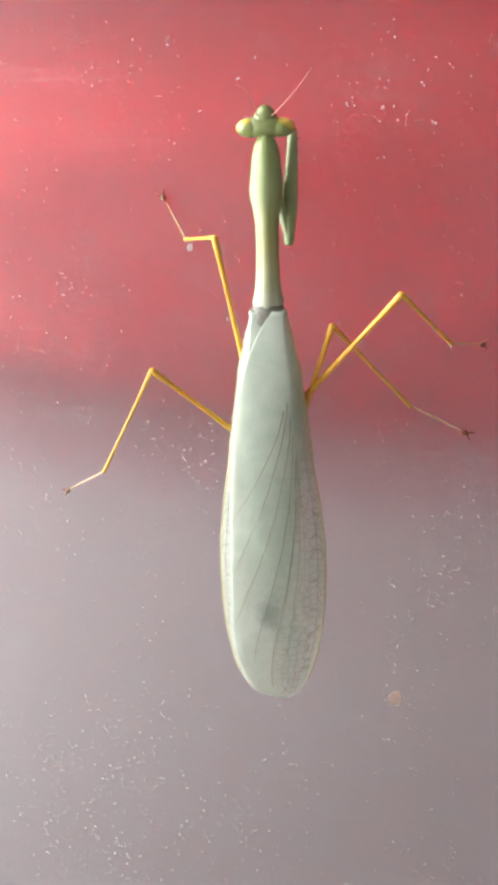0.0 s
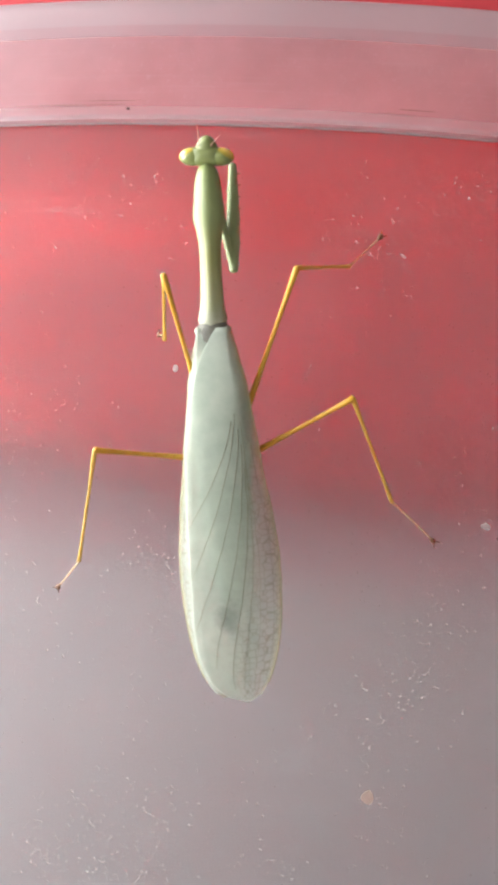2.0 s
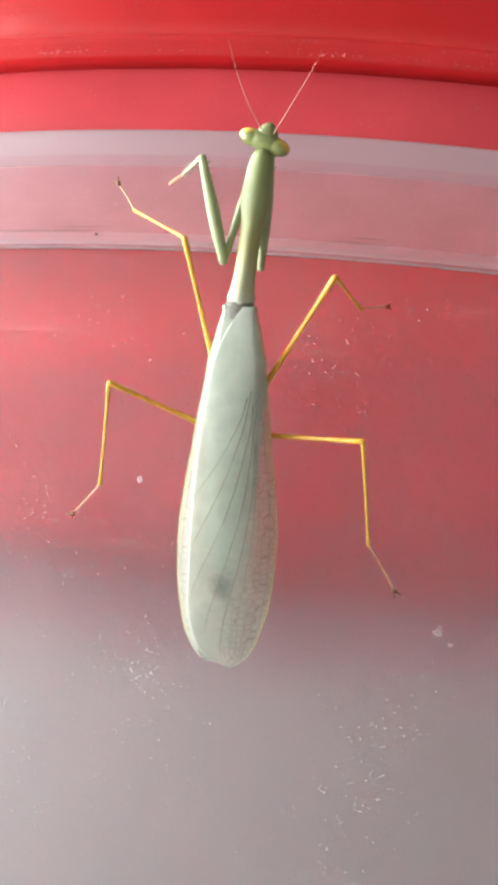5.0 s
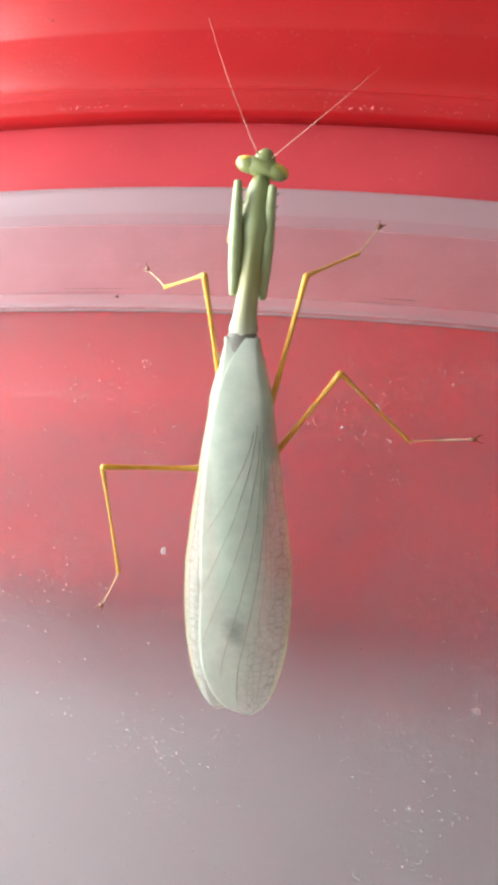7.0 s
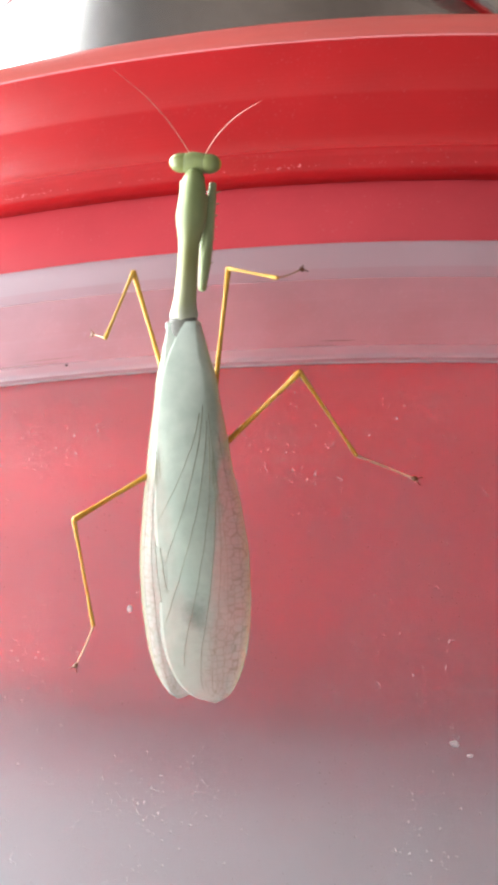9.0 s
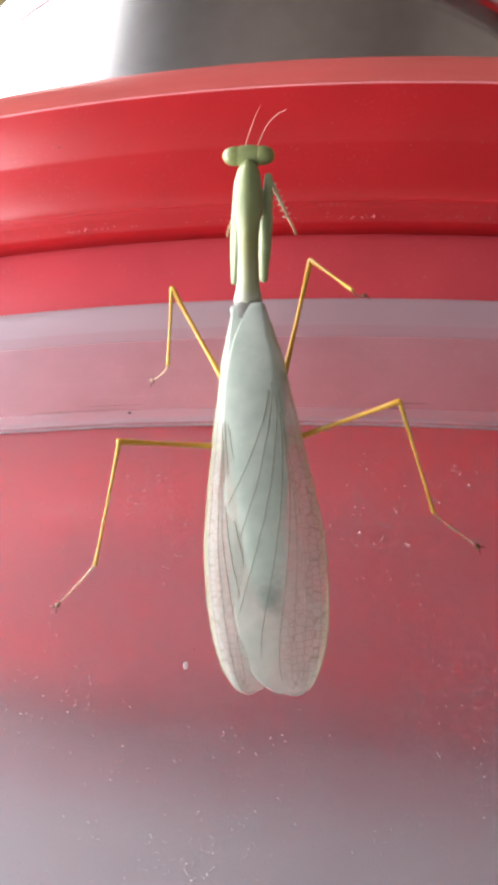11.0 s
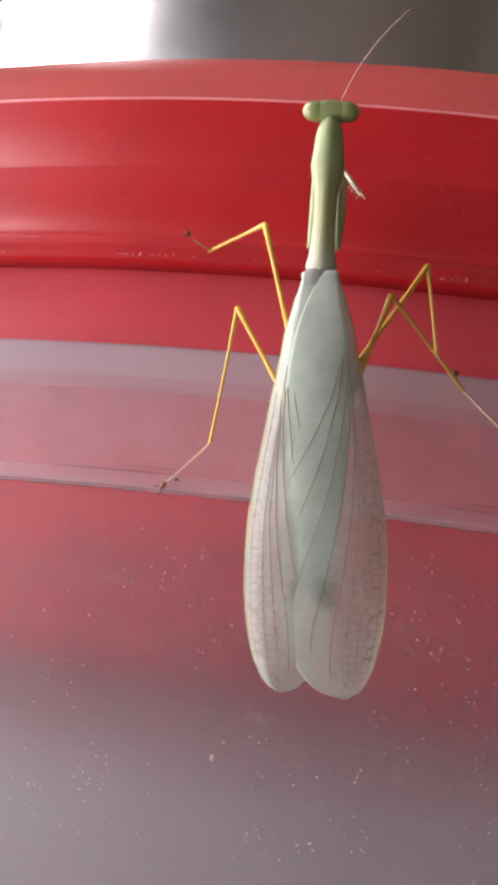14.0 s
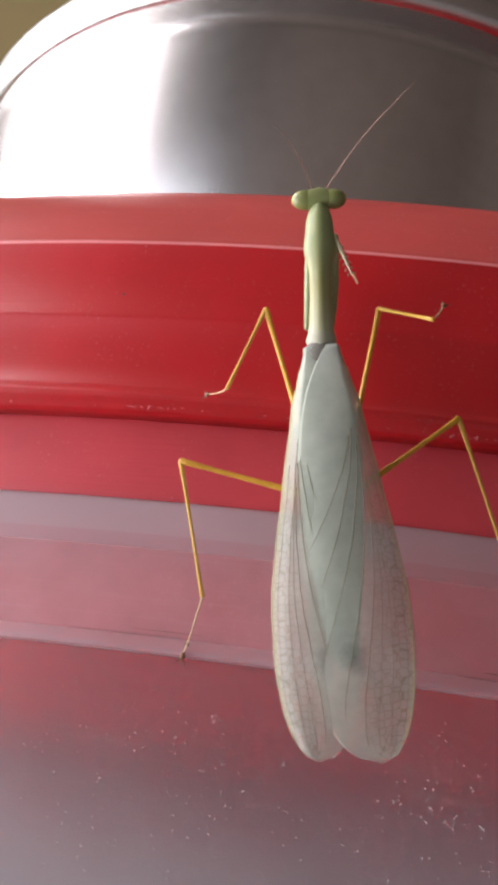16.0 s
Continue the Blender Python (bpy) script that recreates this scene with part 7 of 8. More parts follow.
    walk(MANTIS['left_coxa'], [
        (0.00, bone(-1.15, 17.04, -5.54, -1.23, 6.55, -5.00)), (0.50, bone(-0.22, 17.69, -4.87, -1.55, 7.27, -5.00)),
        (1.00, bone(-1.13, 16.78, -5.85, -0.97, 6.32, -5.00)), (1.50, bone(-0.97, 16.91, -4.98, -1.17, 6.42, -5.00)),
        (2.00, bone(-1.07, 17.26, -4.70, -0.81, 6.77, -5.00)), (2.17, bone(-1.06, 17.92, -5.10, -0.90, 7.42, -4.95)),
        (2.33, bone(-0.82, 19.24, -5.64, -1.12, 8.77, -4.97)), (2.50, bone(-0.52, 19.92, -6.44, -1.25, 9.55, -4.99)),
        (2.75, bone(-0.59, 19.09, -6.36, -1.26, 8.72, -4.90)), (3.00, bone(-0.65, 18.28, -6.36, -1.27, 7.93, -4.74)),
        (3.50, bone(-0.08, 17.38, -6.56, -2.21, 7.56, -3.52)), (4.00, bone(0.48, 15.76, -6.25, -3.02, 6.62, -2.45)),
        (4.17, bone(0.27, 14.74, -5.51, -3.18, 5.25, -2.63)), (4.33, bone(0.12, 13.88, -5.15, -2.96, 4.28, -2.23)),
        (4.50, bone(-0.18, 14.62, -4.42, -2.56, 4.70, -1.93)), (5.12, bone(-0.19, 14.60, -4.49, -2.36, 4.69, -1.82)),
        (5.75, bone(-0.21, 14.57, -4.65, -1.93, 4.68, -1.58)), (6.38, bone(-0.23, 14.53, -4.81, -1.48, 4.70, -1.35)),
        (7.00, bone(-0.24, 14.52, -4.88, -1.28, 4.72, -1.25)), (7.50, bone(-0.43, 14.74, -3.91, -1.64, 4.32, -3.37)),
        (8.00, bone(-0.35, 14.69, -4.12, -1.31, 4.46, -1.96)), (8.25, bone(-0.18, 14.72, -3.92, -0.93, 4.32, -2.69)),
        (8.50, bone(-0.02, 14.75, -3.73, -0.54, 4.26, -3.43)), (8.75, bone(-0.12, 14.68, -4.08, -1.14, 4.49, -6.39)),
        (9.00, bone(-0.23, 14.62, -4.44, -1.67, 5.37, -9.19)), (9.10, bone(-0.21, 14.61, -4.47, -1.89, 5.73, -9.81)),
        (9.20, bone(-0.17, 14.59, -4.54, -2.39, 6.76, -11.17)), (9.30, bone(-0.12, 14.57, -4.63, -2.90, 8.26, -12.55)),
        (9.40, bone(-0.08, 14.55, -4.71, -3.25, 9.72, -13.47)), (9.50, bone(-0.06, 14.54, -4.74, -3.37, 10.38, -13.79)),
        (9.60, bone(-0.06, 14.57, -4.56, -3.33, 10.06, -13.46)), (9.70, bone(-0.08, 14.65, -4.14, -3.20, 9.33, -12.64)),
        (9.80, bone(-0.09, 14.74, -3.64, -3.03, 8.51, -11.56)), (9.90, bone(-0.10, 14.82, -3.22, -2.85, 7.88, -10.60)),
        (10.00, bone(-0.11, 14.85, -3.04, -2.77, 7.63, -10.18)), (10.62, bone(-0.25, 14.87, -2.98, -2.60, 6.58, -8.99)),
        (11.25, bone(-0.56, 14.89, -2.84, -2.04, 4.97, -5.93)), (11.88, bone(-0.87, 14.92, -2.70, -1.33, 4.43, -2.54)),
        (12.50, bone(-1.01, 14.93, -2.64, -0.98, 4.56, -0.98)), (13.00, bone(-1.12, 14.91, -2.80, -0.96, 4.52, -1.29)),
        (13.50, bone(-0.33, 14.88, -2.89, -0.79, 4.43, -2.09)), (13.75, bone(-0.44, 14.90, -2.82, -1.08, 4.43, -3.36)),
        (14.00, bone(-0.55, 14.91, -2.75, -1.35, 4.61, -4.62)), (14.17, bone(-0.48, 14.90, -2.80, -1.27, 4.65, -4.94)),
        (14.33, bone(-0.34, 14.88, -2.89, -1.11, 4.75, -5.52)), (14.50, bone(-0.26, 14.88, -2.94, -1.03, 4.81, -5.82)),
        (15.00, bone(-0.79, 14.87, -3.14, -1.57, 4.63, -5.34)), (15.25, bone(-0.46, 14.76, -3.68, -1.33, 4.57, -6.03)),
        (15.50, bone(-0.12, 14.66, -4.23, -1.08, 4.50, -6.71)), (15.75, bone(-0.25, 14.72, -3.94, -1.25, 4.54, -6.32)),
        (16.00, bone(-0.38, 14.78, -3.65, -1.42, 4.58, -5.92)),
    ])
    walk(MANTIS['left_fore_femur'], [
        (0.00, bone(-1.23, 6.55, -5.00, -0.95, 17.90, -8.88)), (0.50, bone(-1.55, 7.27, -5.00, -0.69, 18.61, -8.82)),
        (1.00, bone(-0.97, 6.32, -5.00, -0.70, 17.68, -8.85)), (1.50, bone(-1.17, 6.42, -5.00, -1.12, 17.81, -8.77)),
        (2.00, bone(-0.81, 6.77, -5.00, -0.72, 18.13, -8.86)), (2.17, bone(-0.90, 7.42, -4.95, -1.14, 18.92, -8.39)),
        (2.33, bone(-1.12, 8.77, -4.97, -2.14, 20.34, -7.98)), (2.50, bone(-1.25, 9.55, -4.99, -2.60, 21.17, -7.67)),
        (2.75, bone(-1.26, 8.72, -4.90, -2.69, 20.40, -7.25)), (3.00, bone(-1.27, 7.93, -4.74, -2.81, 19.58, -7.15)),
        (3.50, bone(-2.21, 7.56, -3.52, -4.41, 19.36, -3.66)), (4.00, bone(-3.02, 6.62, -2.45, -5.19, 18.35, -1.13)),
        (4.17, bone(-3.18, 5.25, -2.63, -5.67, 16.93, -1.50)), (4.33, bone(-2.96, 4.28, -2.23, -6.03, 15.85, -1.46)),
        (4.50, bone(-2.56, 4.70, -1.93, -5.95, 16.20, -1.34)), (5.12, bone(-2.36, 4.69, -1.82, -5.22, 16.34, -1.49)),
        (5.75, bone(-1.93, 4.68, -1.58, -3.59, 16.56, -1.83)), (6.38, bone(-1.48, 4.70, -1.35, -1.94, 16.66, -2.17)),
        (7.00, bone(-1.28, 4.72, -1.25, -1.19, 16.67, -2.32)), (7.50, bone(-1.64, 4.32, -3.37, -1.86, 16.32, -3.14)),
        (8.00, bone(-1.31, 4.46, -1.96, -1.34, 16.46, -2.00)), (8.25, bone(-0.93, 4.32, -2.69, -0.74, 16.31, -2.98)),
        (8.50, bone(-0.54, 4.26, -3.43, -0.14, 16.24, -3.96)), (8.75, bone(-1.14, 4.49, -6.39, -0.84, 16.48, -6.51)),
        (9.00, bone(-1.67, 5.37, -9.19, -1.47, 17.36, -8.91)), (9.10, bone(-1.89, 5.73, -9.81, -1.48, 17.71, -9.36)),
        (9.20, bone(-2.39, 6.76, -11.17, -1.46, 18.69, -10.33)), (9.30, bone(-2.90, 8.26, -12.55, -1.36, 20.09, -11.25)),
        (9.40, bone(-3.25, 9.72, -13.47, -1.20, 21.42, -11.78)), (9.50, bone(-3.37, 10.38, -13.79, -1.11, 22.01, -11.93)),
        (9.60, bone(-3.33, 10.06, -13.46, -1.08, 21.68, -11.51)), (9.70, bone(-3.20, 9.33, -12.64, -0.98, 20.92, -10.44)),
        (9.80, bone(-3.03, 8.51, -11.56, -0.84, 20.05, -9.09)), (9.90, bone(-2.85, 7.88, -10.60, -0.69, 19.37, -7.89)),
        (10.00, bone(-2.77, 7.63, -10.18, -0.63, 19.10, -7.38)), (10.62, bone(-2.60, 6.58, -8.99, -0.81, 18.17, -6.45)),
        (11.25, bone(-2.04, 4.97, -5.93, -1.05, 16.77, -4.00)), (11.88, bone(-1.33, 4.43, -2.54, -1.13, 16.36, -1.22)),
        (12.50, bone(-0.98, 4.56, -0.98, -1.14, 16.52, 0.05)), (13.00, bone(-0.96, 4.52, -1.29, -1.30, 16.46, -0.09)),
        (13.50, bone(-0.79, 4.43, -2.09, -0.67, 16.28, -0.21)), (13.75, bone(0.22, 4.43, -5.86, 0.39, 16.25, -3.80)),
        (14.00, bone(-0.05, 4.61, -7.12, 0.17, 16.40, -4.88)), (14.17, bone(0.03, 4.65, -7.44, 0.30, 16.50, -5.54)),
        (14.33, bone(0.19, 4.75, -8.02, 0.55, 16.68, -6.77)), (14.50, bone(0.27, 4.81, -8.32, 0.69, 16.77, -7.43)),
        (15.00, bone(-0.27, 4.63, -7.84, 0.20, 16.55, -6.49)), (15.25, bone(-0.03, 4.57, -8.53, 0.63, 16.39, -6.56)),
        (15.50, bone(0.22, 4.50, -9.21, 1.07, 16.19, -6.64)), (15.75, bone(0.05, 4.54, -8.82, 0.84, 16.31, -6.60)),
        (16.00, bone(-0.12, 4.58, -8.42, 0.61, 16.41, -6.57)),
    ])
    walk(MANTIS['left_fore_tibia'], [
        (0.00, bone(-0.95, 17.90, -8.88, -1.66, 13.90, -13.56)), (0.50, bone(-0.69, 18.61, -8.82, -1.77, 14.60, -13.42)),
        (1.00, bone(-0.70, 17.68, -8.85, -1.68, 14.30, -13.96)), (1.50, bone(-1.12, 17.81, -8.77, -2.04, 14.31, -13.80)),
        (2.00, bone(-0.72, 18.13, -8.86, -1.95, 14.86, -13.99)), (2.17, bone(-1.14, 18.92, -8.39, -2.47, 16.91, -14.10)),
        (2.33, bone(-2.14, 20.34, -7.98, -3.47, 20.86, -14.02)), (2.50, bone(-2.60, 21.17, -7.67, -3.83, 23.04, -13.45)),
        (2.75, bone(-2.69, 20.40, -7.25, -4.54, 22.91, -12.61)), (3.00, bone(-2.81, 19.58, -7.15, -5.22, 22.66, -11.96)),
        (3.50, bone(-4.41, 19.36, -3.66, -8.23, 22.15, -7.67)), (4.00, bone(-5.19, 18.35, -1.13, -8.85, 19.35, -6.03)),
        (4.17, bone(-5.67, 16.93, -1.50, -9.30, 17.27, -6.52)), (4.33, bone(-6.03, 15.85, -1.46, -9.47, 14.96, -6.53)),
        (4.50, bone(-5.95, 16.20, -1.34, -9.23, 14.65, -6.37)), (5.12, bone(-5.22, 16.34, -1.49, -8.25, 14.30, -6.50)),
        (5.75, bone(-3.59, 16.56, -1.83, -5.96, 13.50, -6.67)), (6.38, bone(-1.94, 16.66, -2.17, -3.56, 12.70, -6.66)),
        (7.00, bone(-1.19, 16.67, -2.32, -2.44, 12.35, -6.59)), (7.50, bone(-1.86, 16.32, -3.14, -3.33, 13.04, -8.19)),
        (8.00, bone(-1.34, 16.46, -2.00, -3.59, 13.18, -6.75)), (8.25, bone(-0.74, 16.31, -2.98, -2.54, 14.19, -8.52)),
        (8.50, bone(-0.14, 16.24, -3.96, -1.38, 15.40, -9.98)), (8.75, bone(-0.84, 16.48, -6.51, -2.26, 14.20, -12.10)),
        (9.00, bone(-1.47, 17.36, -8.91, -2.99, 13.77, -13.73)), (9.10, bone(-1.48, 17.71, -9.36, -3.06, 15.37, -14.88)),
        (9.20, bone(-1.46, 18.69, -10.33, -2.86, 19.70, -16.29)), (9.30, bone(-1.36, 20.09, -11.25, -2.00, 24.64, -15.42)),
        (9.40, bone(-1.20, 21.42, -11.78, -0.98, 27.49, -13.05)), (9.50, bone(-1.11, 22.01, -11.93, -0.54, 28.19, -11.81)),
        (9.60, bone(-1.08, 21.68, -11.51, -0.92, 27.78, -12.65)), (9.70, bone(-0.98, 20.92, -10.44, -1.83, 25.71, -14.28)),
        (9.80, bone(-0.84, 20.05, -9.09, -2.57, 21.72, -14.81)), (9.90, bone(-0.69, 19.37, -7.89, -2.69, 17.90, -13.58)),
        (10.00, bone(-0.63, 19.10, -7.38, -2.58, 16.37, -12.59)), (10.62, bone(-0.81, 18.17, -6.45, -2.64, 15.50, -11.74)),
        (11.25, bone(-1.05, 16.77, -4.00, -2.62, 14.22, -9.43)), (11.88, bone(-1.13, 16.36, -1.22, -2.44, 13.93, -6.78)),
        (12.50, bone(-1.14, 16.52, 0.05, -2.33, 14.15, -5.55)), (13.00, bone(-1.30, 16.46, -0.09, -1.74, 12.65, -4.97)),
        (13.50, bone(-0.67, 16.28, -0.21, -2.43, 13.58, -5.51)), (13.75, bone(0.39, 16.25, -3.80, -1.04, 11.99, -8.07)),
        (14.00, bone(0.17, 16.40, -4.88, -0.81, 10.96, -7.71)), (14.17, bone(0.30, 16.50, -5.54, -0.68, 11.83, -9.50)),
        (14.33, bone(0.55, 16.68, -6.77, -0.32, 13.99, -12.29)), (14.50, bone(0.69, 16.77, -7.43, -0.06, 15.36, -13.42)),
        (15.00, bone(0.20, 16.55, -6.49, -0.23, 15.02, -12.49)), (15.25, bone(0.63, 16.39, -6.56, 0.07, 13.54, -12.05)),
        (15.50, bone(1.07, 16.19, -6.64, 0.41, 12.18, -11.32)), (15.75, bone(0.84, 16.31, -6.60, 0.21, 10.89, -9.55)),
        (16.00, bone(0.61, 16.41, -6.57, 0.10, 10.29, -7.41)),
    ])
    walk(MANTIS['right_coxa'], [
        (0.00, bone(-0.47, 16.70, -5.84, 1.81, 6.54, -4.50)), (0.12, bone(-0.39, 16.75, -5.69, 1.88, 6.57, -4.50)),
        (0.25, bone(-0.36, 16.79, -5.53, 2.05, 6.62, -4.50)), (0.38, bone(-0.33, 16.83, -5.36, 2.22, 6.68, -4.50)),
        (0.50, bone(-0.25, 16.88, -5.21, 2.29, 6.72, -4.50)), (0.62, bone(-0.26, 16.78, -5.44, 2.21, 6.62, -4.50)),
        (0.75, bone(-0.18, 16.61, -5.66, 2.03, 6.41, -4.50)), (0.88, bone(-0.11, 16.43, -5.87, 1.83, 6.20, -4.50)),
        (1.00, bone(-0.13, 16.31, -6.08, 1.75, 6.10, -4.50)), (1.12, bone(-0.09, 16.35, -5.88, 1.70, 6.10, -4.50)),
        (1.25, bone(-0.02, 16.38, -5.66, 1.58, 6.07, -4.50)), (1.38, bone(0.06, 16.42, -5.45, 1.45, 6.05, -4.50)),
        (1.50, bone(0.10, 16.44, -5.25, 1.39, 6.05, -4.50)), (2.00, bone(-0.02, 16.28, -4.98, 1.97, 5.99, -4.50)),
        (2.12, bone(-0.09, 16.36, -5.21, 1.99, 6.09, -4.50)), (2.25, bone(-0.21, 16.54, -5.49, 2.02, 6.33, -4.50)),
        (2.38, bone(-0.34, 16.74, -5.79, 2.04, 6.59, -4.50)), (2.50, bone(-0.42, 16.79, -6.06, 2.05, 6.71, -4.50)),
        (2.75, bone(-0.15, 16.30, -5.98, 1.96, 6.13, -4.50)), (3.00, bone(0.07, 15.83, -5.91, 1.86, 5.58, -4.50)),
        (3.50, bone(0.12, 15.91, -5.42, 1.46, 5.54, -4.50)), (3.75, bone(0.37, 16.40, -5.39, 1.43, 6.00, -4.50)),
        (4.00, bone(0.68, 16.94, -5.37, 1.39, 6.50, -4.50)), (4.12, bone(1.03, 15.55, -5.29, 1.36, 5.13, -4.03)),
        (4.25, bone(1.28, 13.91, -5.14, 1.35, 3.70, -2.70)), (4.38, bone(1.44, 13.94, -5.40, 1.55, 4.74, -3.60)),
        (4.50, bone(2.02, 14.62, -4.42, 1.77, 6.02, -3.60)), (5.12, bone(2.01, 14.60, -4.49, 1.76, 5.66, -3.60)),
        (5.75, bone(1.99, 14.57, -4.65, 1.73, 4.97, -3.60)), (6.38, bone(1.97, 14.53, -4.81, 1.71, 4.46, -3.60)),
        (7.00, bone(1.96, 14.52, -4.88, 1.70, 4.28, -2.55)), (7.50, bone(1.77, 14.74, -3.91, 1.50, 4.28, -3.04)),
        (8.00, bone(1.85, 14.69, -4.12, 1.34, 4.21, -4.01)), (8.25, bone(2.02, 14.72, -3.92, 1.48, 4.23, -3.81)),
        (8.50, bone(2.18, 14.75, -3.73, 1.61, 4.26, -3.60)), (9.00, bone(1.97, 14.62, -4.44, 1.17, 4.17, -5.05)),
        (9.50, bone(2.14, 14.54, -4.74, 1.51, 4.14, -6.06)), (10.00, bone(2.09, 14.85, -3.04, 1.31, 4.64, -5.35)),
        (10.62, bone(1.95, 14.87, -2.98, 1.34, 4.56, -4.90)), (11.25, bone(1.64, 14.89, -2.84, 1.42, 4.45, -3.90)),
        (11.88, bone(1.33, 14.92, -2.70, 1.49, 4.42, -2.89)), (12.50, bone(1.19, 14.93, -2.64, 1.53, 4.44, -2.43)),
        (13.00, bone(1.08, 14.91, -2.80, 1.39, 4.62, -4.86)), (13.25, bone(1.47, 14.90, -2.85, 1.48, 4.40, -2.93)),
        (13.50, bone(1.87, 14.88, -2.89, 1.57, 4.56, -1.01)), (13.62, bone(1.84, 14.89, -2.87, 1.53, 4.47, -1.57)),
        (13.75, bone(1.76, 14.90, -2.82, 1.45, 4.40, -2.80)), (13.88, bone(1.69, 14.91, -2.77, 1.38, 4.49, -4.04)),
        (14.00, bone(1.65, 14.91, -2.75, 1.35, 4.58, -4.60)), (14.25, bone(1.79, 14.89, -2.85, 1.49, 4.65, -5.13)),
        (14.50, bone(1.94, 14.88, -2.94, 1.63, 4.74, -5.65)), (15.00, bone(1.41, 14.87, -3.14, 1.04, 4.67, -5.61)),
        (15.50, bone(2.08, 14.66, -4.23, 1.65, 4.18, -4.71)), (16.00, bone(1.82, 14.78, -3.65, 1.07, 4.53, -5.82)),
    ])
    walk(MANTIS['right_fore_femur'], [
        (0.00, bone(1.81, 6.54, -4.50, 2.02, 18.15, -7.54)), (0.12, bone(1.88, 6.57, -4.50, 2.11, 18.20, -7.42)),
        (0.25, bone(2.05, 6.62, -4.50, 2.36, 18.28, -7.32)), (0.38, bone(2.22, 6.68, -4.50, 2.61, 18.32, -7.39)),
        (0.50, bone(2.29, 6.72, -4.50, 2.72, 18.34, -7.47)), (0.62, bone(2.21, 6.62, -4.50, 2.58, 18.26, -7.38)),
        (0.75, bone(2.03, 6.41, -4.50, 2.27, 18.08, -7.31)), (0.88, bone(1.83, 6.20, -4.50, 1.94, 17.85, -7.39)),
        (1.00, bone(1.75, 6.10, -4.50, 1.80, 17.72, -7.49)), (1.12, bone(1.70, 6.10, -4.50, 1.75, 17.74, -7.39)),
        (1.25, bone(1.58, 6.07, -4.50, 1.65, 17.74, -7.30)), (1.38, bone(1.45, 6.05, -4.50, 1.53, 17.70, -7.38)),
        (1.50, bone(1.39, 6.05, -4.50, 1.47, 17.68, -7.46)), (2.00, bone(1.97, 5.99, -4.50, 2.09, 17.63, -7.40)),
        (2.12, bone(1.99, 6.09, -4.50, 2.09, 17.75, -7.35)), (2.25, bone(2.02, 6.33, -4.50, 2.08, 18.00, -7.32)),
        (2.38, bone(2.04, 6.59, -4.50, 2.10, 18.24, -7.41)), (2.50, bone(2.05, 6.71, -4.50, 2.15, 18.32, -7.50)),
        (2.75, bone(1.96, 6.13, -4.50, 2.08, 17.79, -7.32)), (3.00, bone(1.86, 5.58, -4.50, 1.96, 17.23, -7.37)),
        (3.50, bone(1.46, 5.54, -4.50, 1.55, 17.20, -7.33)), (3.75, bone(1.43, 6.00, -4.50, 1.51, 17.67, -7.29)),
        (4.00, bone(1.39, 6.50, -4.50, 1.46, 18.11, -7.55)), (4.12, bone(1.36, 5.13, -4.03, 1.60, 17.04, -5.42)),
        (4.25, bone(1.35, 3.70, -2.70, 1.68, 15.59, -4.29)), (4.38, bone(1.55, 4.74, -3.60, 1.78, 16.06, -4.30)),
        (4.50, bone(1.77, 6.02, -3.60, 1.85, 16.45, -4.35)), (5.12, bone(1.76, 5.66, -3.60, 1.96, 16.50, -4.15)),
        (5.75, bone(1.73, 4.97, -3.60, 2.19, 16.51, -3.68)), (6.38, bone(1.71, 4.46, -3.60, 2.41, 16.36, -3.20)),
        (7.00, bone(1.70, 4.28, -2.55, 2.51, 16.25, -2.98)), (7.50, bone(1.50, 4.28, -3.04, 2.20, 16.25, -2.58)),
        (8.00, bone(1.34, 4.21, -4.01, 2.58, 16.07, -2.65)), (8.25, bone(1.48, 4.23, -3.81, 2.69, 16.14, -2.96)),
        (8.50, bone(1.61, 4.26, -3.60, 2.80, 16.20, -3.28)), (9.00, bone(1.17, 4.17, -5.05, 2.89, 16.05, -5.01)),
        (9.50, bone(1.51, 4.14, -6.06, 3.69, 15.86, -4.69)), (10.00, bone(1.31, 4.64, -5.35, 3.46, 16.35, -3.82)),
        (10.62, bone(1.34, 4.56, -4.90, 3.26, 16.26, -3.06)), (11.25, bone(1.42, 4.45, -3.90, 2.81, 16.10, -1.38)),
        (11.88, bone(1.49, 4.42, -2.89, 2.36, 15.96, 0.30)), (12.50, bone(1.53, 4.44, -2.43, 2.16, 15.90, 1.06)),
        (13.00, bone(1.39, 4.62, -4.86, 1.73, 15.68, -0.20)), (13.25, bone(1.48, 4.40, -2.93, 1.87, 16.34, -1.83)),
        (13.50, bone(1.57, 4.56, -1.01, 1.97, 16.28, -3.56)), (13.62, bone(1.53, 4.47, -1.57, 1.94, 16.10, -4.49)),
        (13.75, bone(1.45, 4.40, -2.80, 1.87, 15.79, -6.56)), (13.88, bone(1.38, 4.49, -4.04, 1.80, 15.58, -8.60)),
        (14.00, bone(1.35, 4.58, -4.60, 1.78, 15.52, -9.52)), (14.25, bone(1.49, 4.65, -5.13, 2.13, 16.38, -7.56)),
        (14.50, bone(1.63, 4.74, -5.65, 2.45, 16.71, -5.47)), (15.00, bone(1.04, 4.67, -5.61, 1.99, 16.62, -6.25)),
        (15.50, bone(1.65, 4.18, -4.71, 2.65, 15.50, -8.57)), (16.00, bone(1.07, 4.53, -5.82, 2.38, 16.26, -8.00)),
    ])
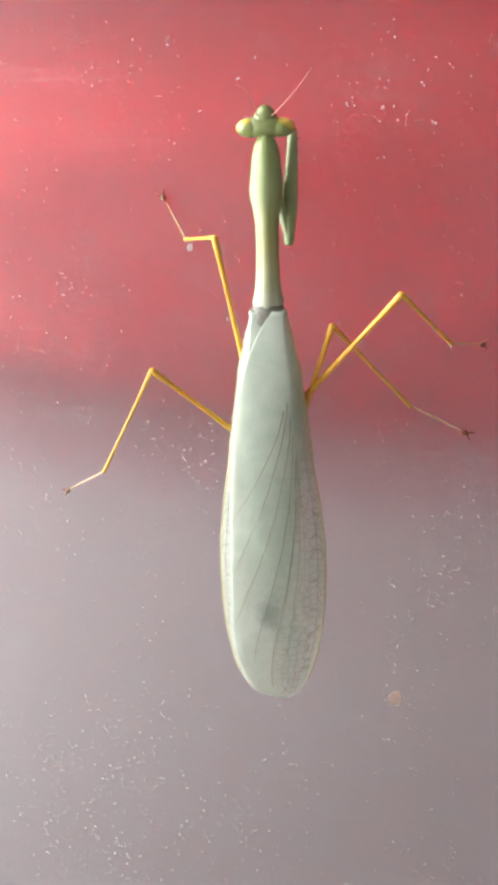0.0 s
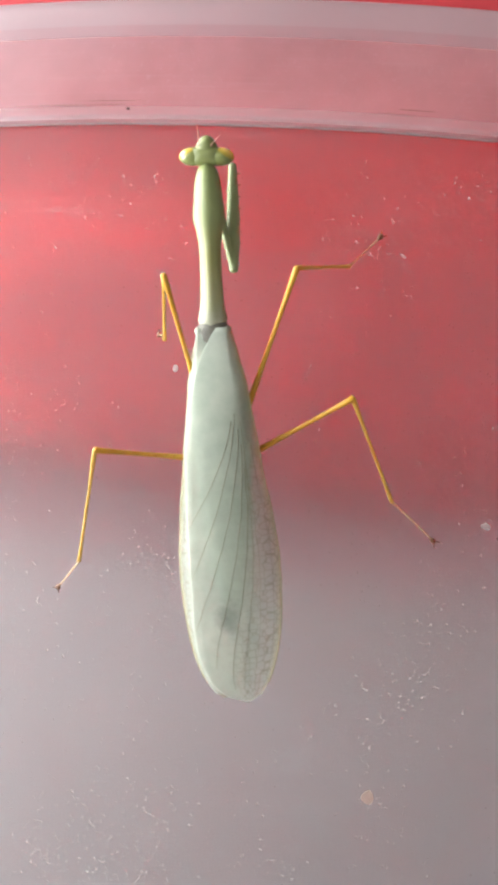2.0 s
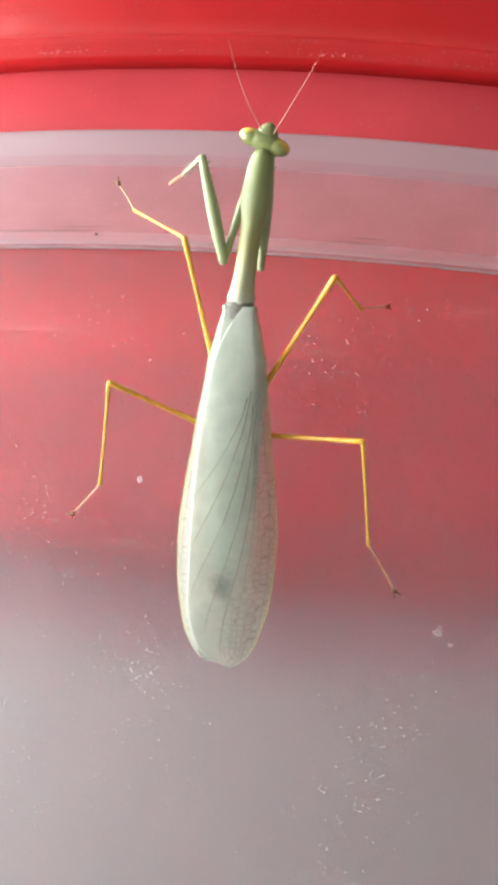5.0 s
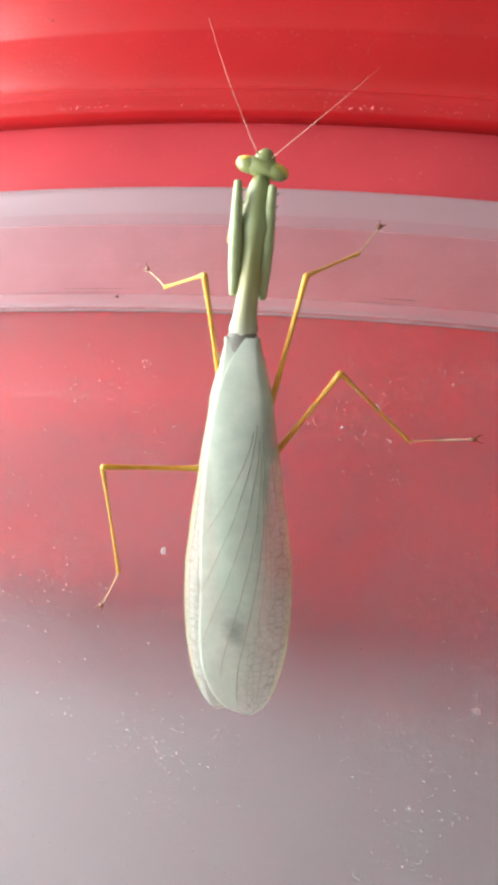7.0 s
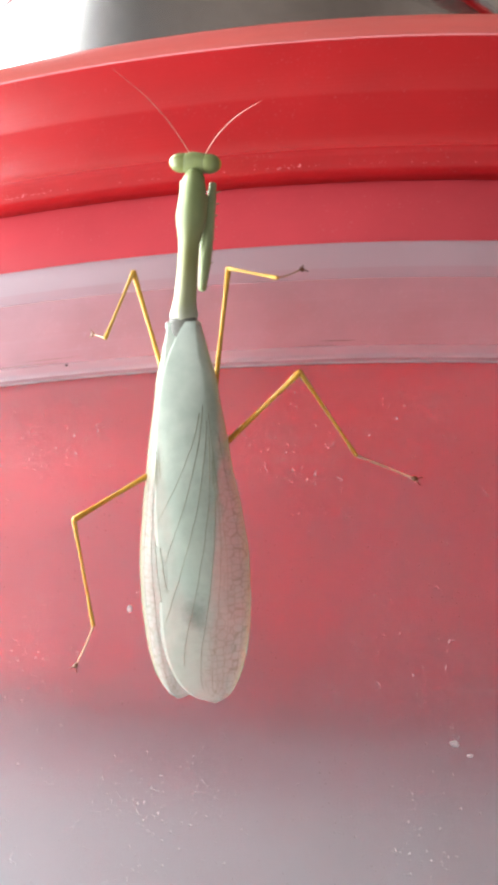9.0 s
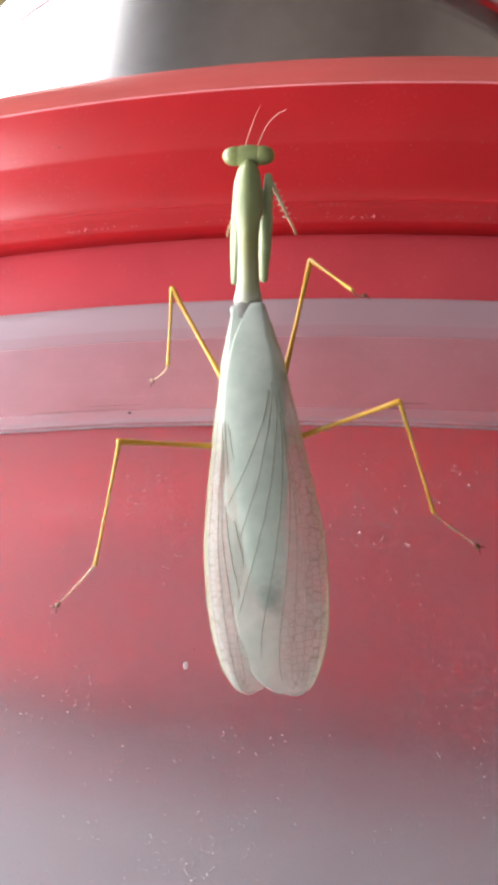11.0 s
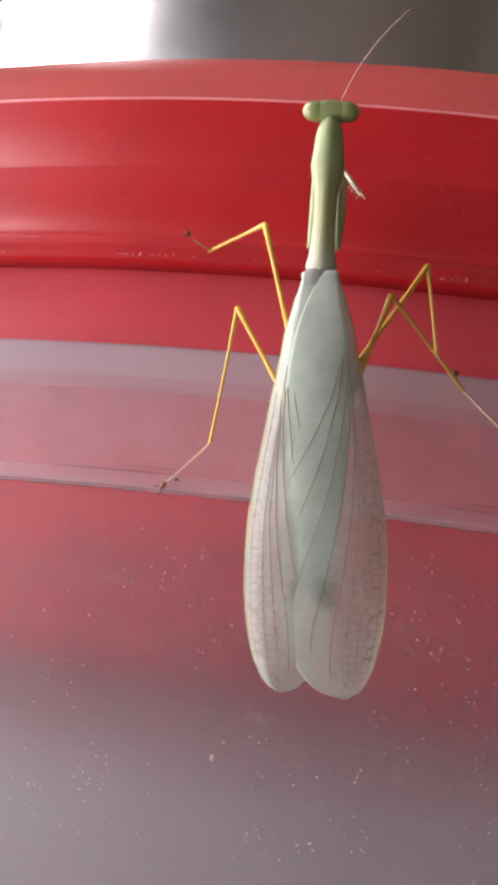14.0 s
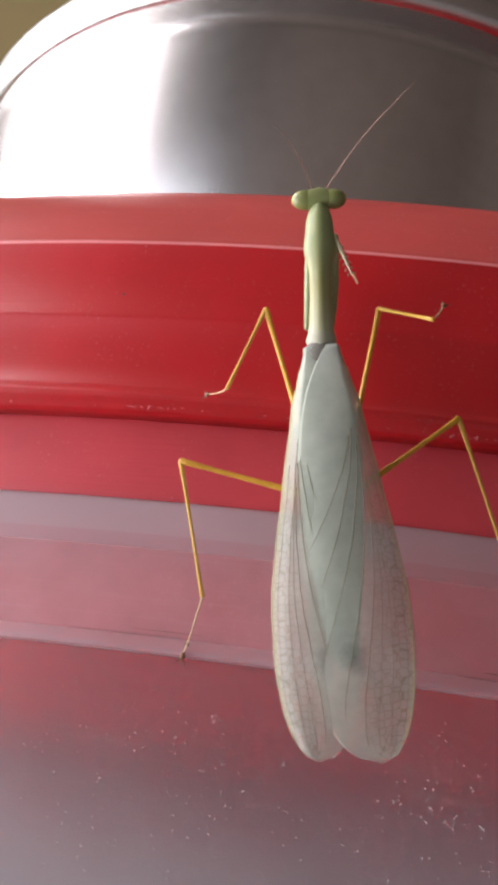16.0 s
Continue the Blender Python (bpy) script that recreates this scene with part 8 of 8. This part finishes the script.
    walk(MANTIS['right_fore_tibia'], [
        (0.00, bone(2.02, 18.15, -7.54, 1.36, 12.47, -11.28)), (0.12, bone(2.11, 18.20, -7.42, 1.48, 12.29, -10.55)),
        (0.25, bone(2.36, 18.28, -7.32, 1.80, 12.11, -9.07)), (0.38, bone(2.61, 18.32, -7.39, 2.15, 12.20, -7.72)),
        (0.50, bone(2.72, 18.34, -7.47, 2.31, 12.35, -7.18)), (0.62, bone(2.58, 18.26, -7.38, 2.13, 12.14, -7.72)),
        (0.75, bone(2.27, 18.08, -7.31, 1.74, 11.91, -9.06)), (0.88, bone(1.94, 17.85, -7.39, 1.35, 11.94, -10.53)),
        (1.00, bone(1.80, 17.72, -7.49, 1.18, 12.04, -11.23)), (1.12, bone(1.75, 17.74, -7.39, 1.19, 11.83, -10.53)),
        (1.25, bone(1.65, 17.74, -7.30, 1.21, 11.56, -9.03)), (1.38, bone(1.53, 17.70, -7.38, 1.23, 11.58, -7.70)),
        (1.50, bone(1.47, 17.68, -7.46, 1.24, 11.69, -7.14)), (2.00, bone(2.09, 17.63, -7.40, 1.78, 11.54, -7.54)),
        (2.12, bone(2.09, 17.75, -7.35, 1.70, 11.58, -8.05)), (2.25, bone(2.08, 18.00, -7.32, 1.55, 11.84, -9.27)),
        (2.38, bone(2.10, 18.24, -7.41, 1.45, 12.34, -10.57)), (2.50, bone(2.15, 18.32, -7.50, 1.44, 12.63, -11.20)),
        (2.75, bone(2.08, 17.79, -7.32, 1.56, 11.64, -9.33)), (3.00, bone(1.96, 17.23, -7.37, 1.65, 11.12, -7.64)),
        (3.50, bone(1.55, 17.20, -7.33, 1.25, 11.05, -7.83)), (3.75, bone(1.51, 17.67, -7.29, 1.07, 11.57, -9.65)),
        (4.00, bone(1.46, 18.11, -7.55, 0.90, 12.60, -11.67)), (4.12, bone(1.60, 17.04, -5.42, 1.07, 11.16, -8.65)),
        (4.25, bone(1.68, 15.59, -4.29, 1.25, 9.40, -5.45)), (4.38, bone(1.78, 16.06, -4.30, 1.48, 10.27, -5.90)),
        (4.50, bone(1.85, 16.45, -4.35, 1.61, 11.06, -5.08)), (5.12, bone(1.96, 16.50, -4.15, 1.66, 10.90, -5.29)),
        (5.75, bone(2.19, 16.51, -3.68, 1.75, 10.55, -5.79)), (6.38, bone(2.41, 16.36, -3.20, 1.85, 10.21, -6.31)),
        (7.00, bone(2.51, 16.25, -2.98, 1.89, 10.07, -4.06)), (7.50, bone(2.20, 16.25, -2.58, 1.64, 10.07, -4.12)),
        (8.00, bone(2.58, 16.07, -2.65, 1.74, 9.94, -4.65)), (8.25, bone(2.69, 16.14, -2.96, 1.86, 9.99, -4.70)),
        (8.50, bone(2.80, 16.20, -3.28, 1.99, 10.03, -4.75)), (9.00, bone(2.89, 16.05, -5.01, 1.80, 9.91, -6.33)),
        (9.50, bone(3.69, 15.86, -4.69, 2.36, 9.80, -6.70)), (10.00, bone(3.46, 16.35, -3.82, 2.15, 10.30, -5.91)),
        (10.62, bone(3.26, 16.26, -3.06, 4.03, 12.52, -7.94)), (11.25, bone(2.81, 16.10, -1.38, 4.58, 12.71, -6.26)),
        (11.88, bone(2.36, 15.96, 0.30, 5.08, 13.03, -4.44)), (12.50, bone(2.16, 15.90, 1.06, 5.29, 13.21, -3.57)),
        (13.00, bone(1.73, 15.68, -0.20, 4.84, 12.16, -4.25)), (13.25, bone(1.87, 16.34, -1.83, 4.65, 12.17, -5.48)),
        (13.50, bone(1.97, 16.28, -3.56, 4.36, 11.54, -6.76)), (13.62, bone(1.94, 16.10, -4.49, 4.51, 10.91, -6.69)),
        (13.75, bone(1.87, 15.79, -6.56, 4.54, 10.20, -6.34)), (13.88, bone(1.80, 15.58, -8.60, 4.16, 10.46, -6.01)),
        (14.00, bone(1.78, 15.52, -9.52, 3.86, 10.89, -5.96)), (14.25, bone(2.13, 16.38, -7.56, 4.22, 10.97, -5.37)),
        (14.50, bone(2.45, 16.71, -5.47, 4.42, 10.87, -4.81)), (15.00, bone(1.99, 16.62, -6.25, 3.84, 10.80, -5.19)),
        (15.50, bone(2.65, 15.50, -8.57, 4.17, 10.14, -5.83)), (16.00, bone(2.38, 16.26, -8.00, 3.99, 10.57, -6.13)),
    ])


motions()
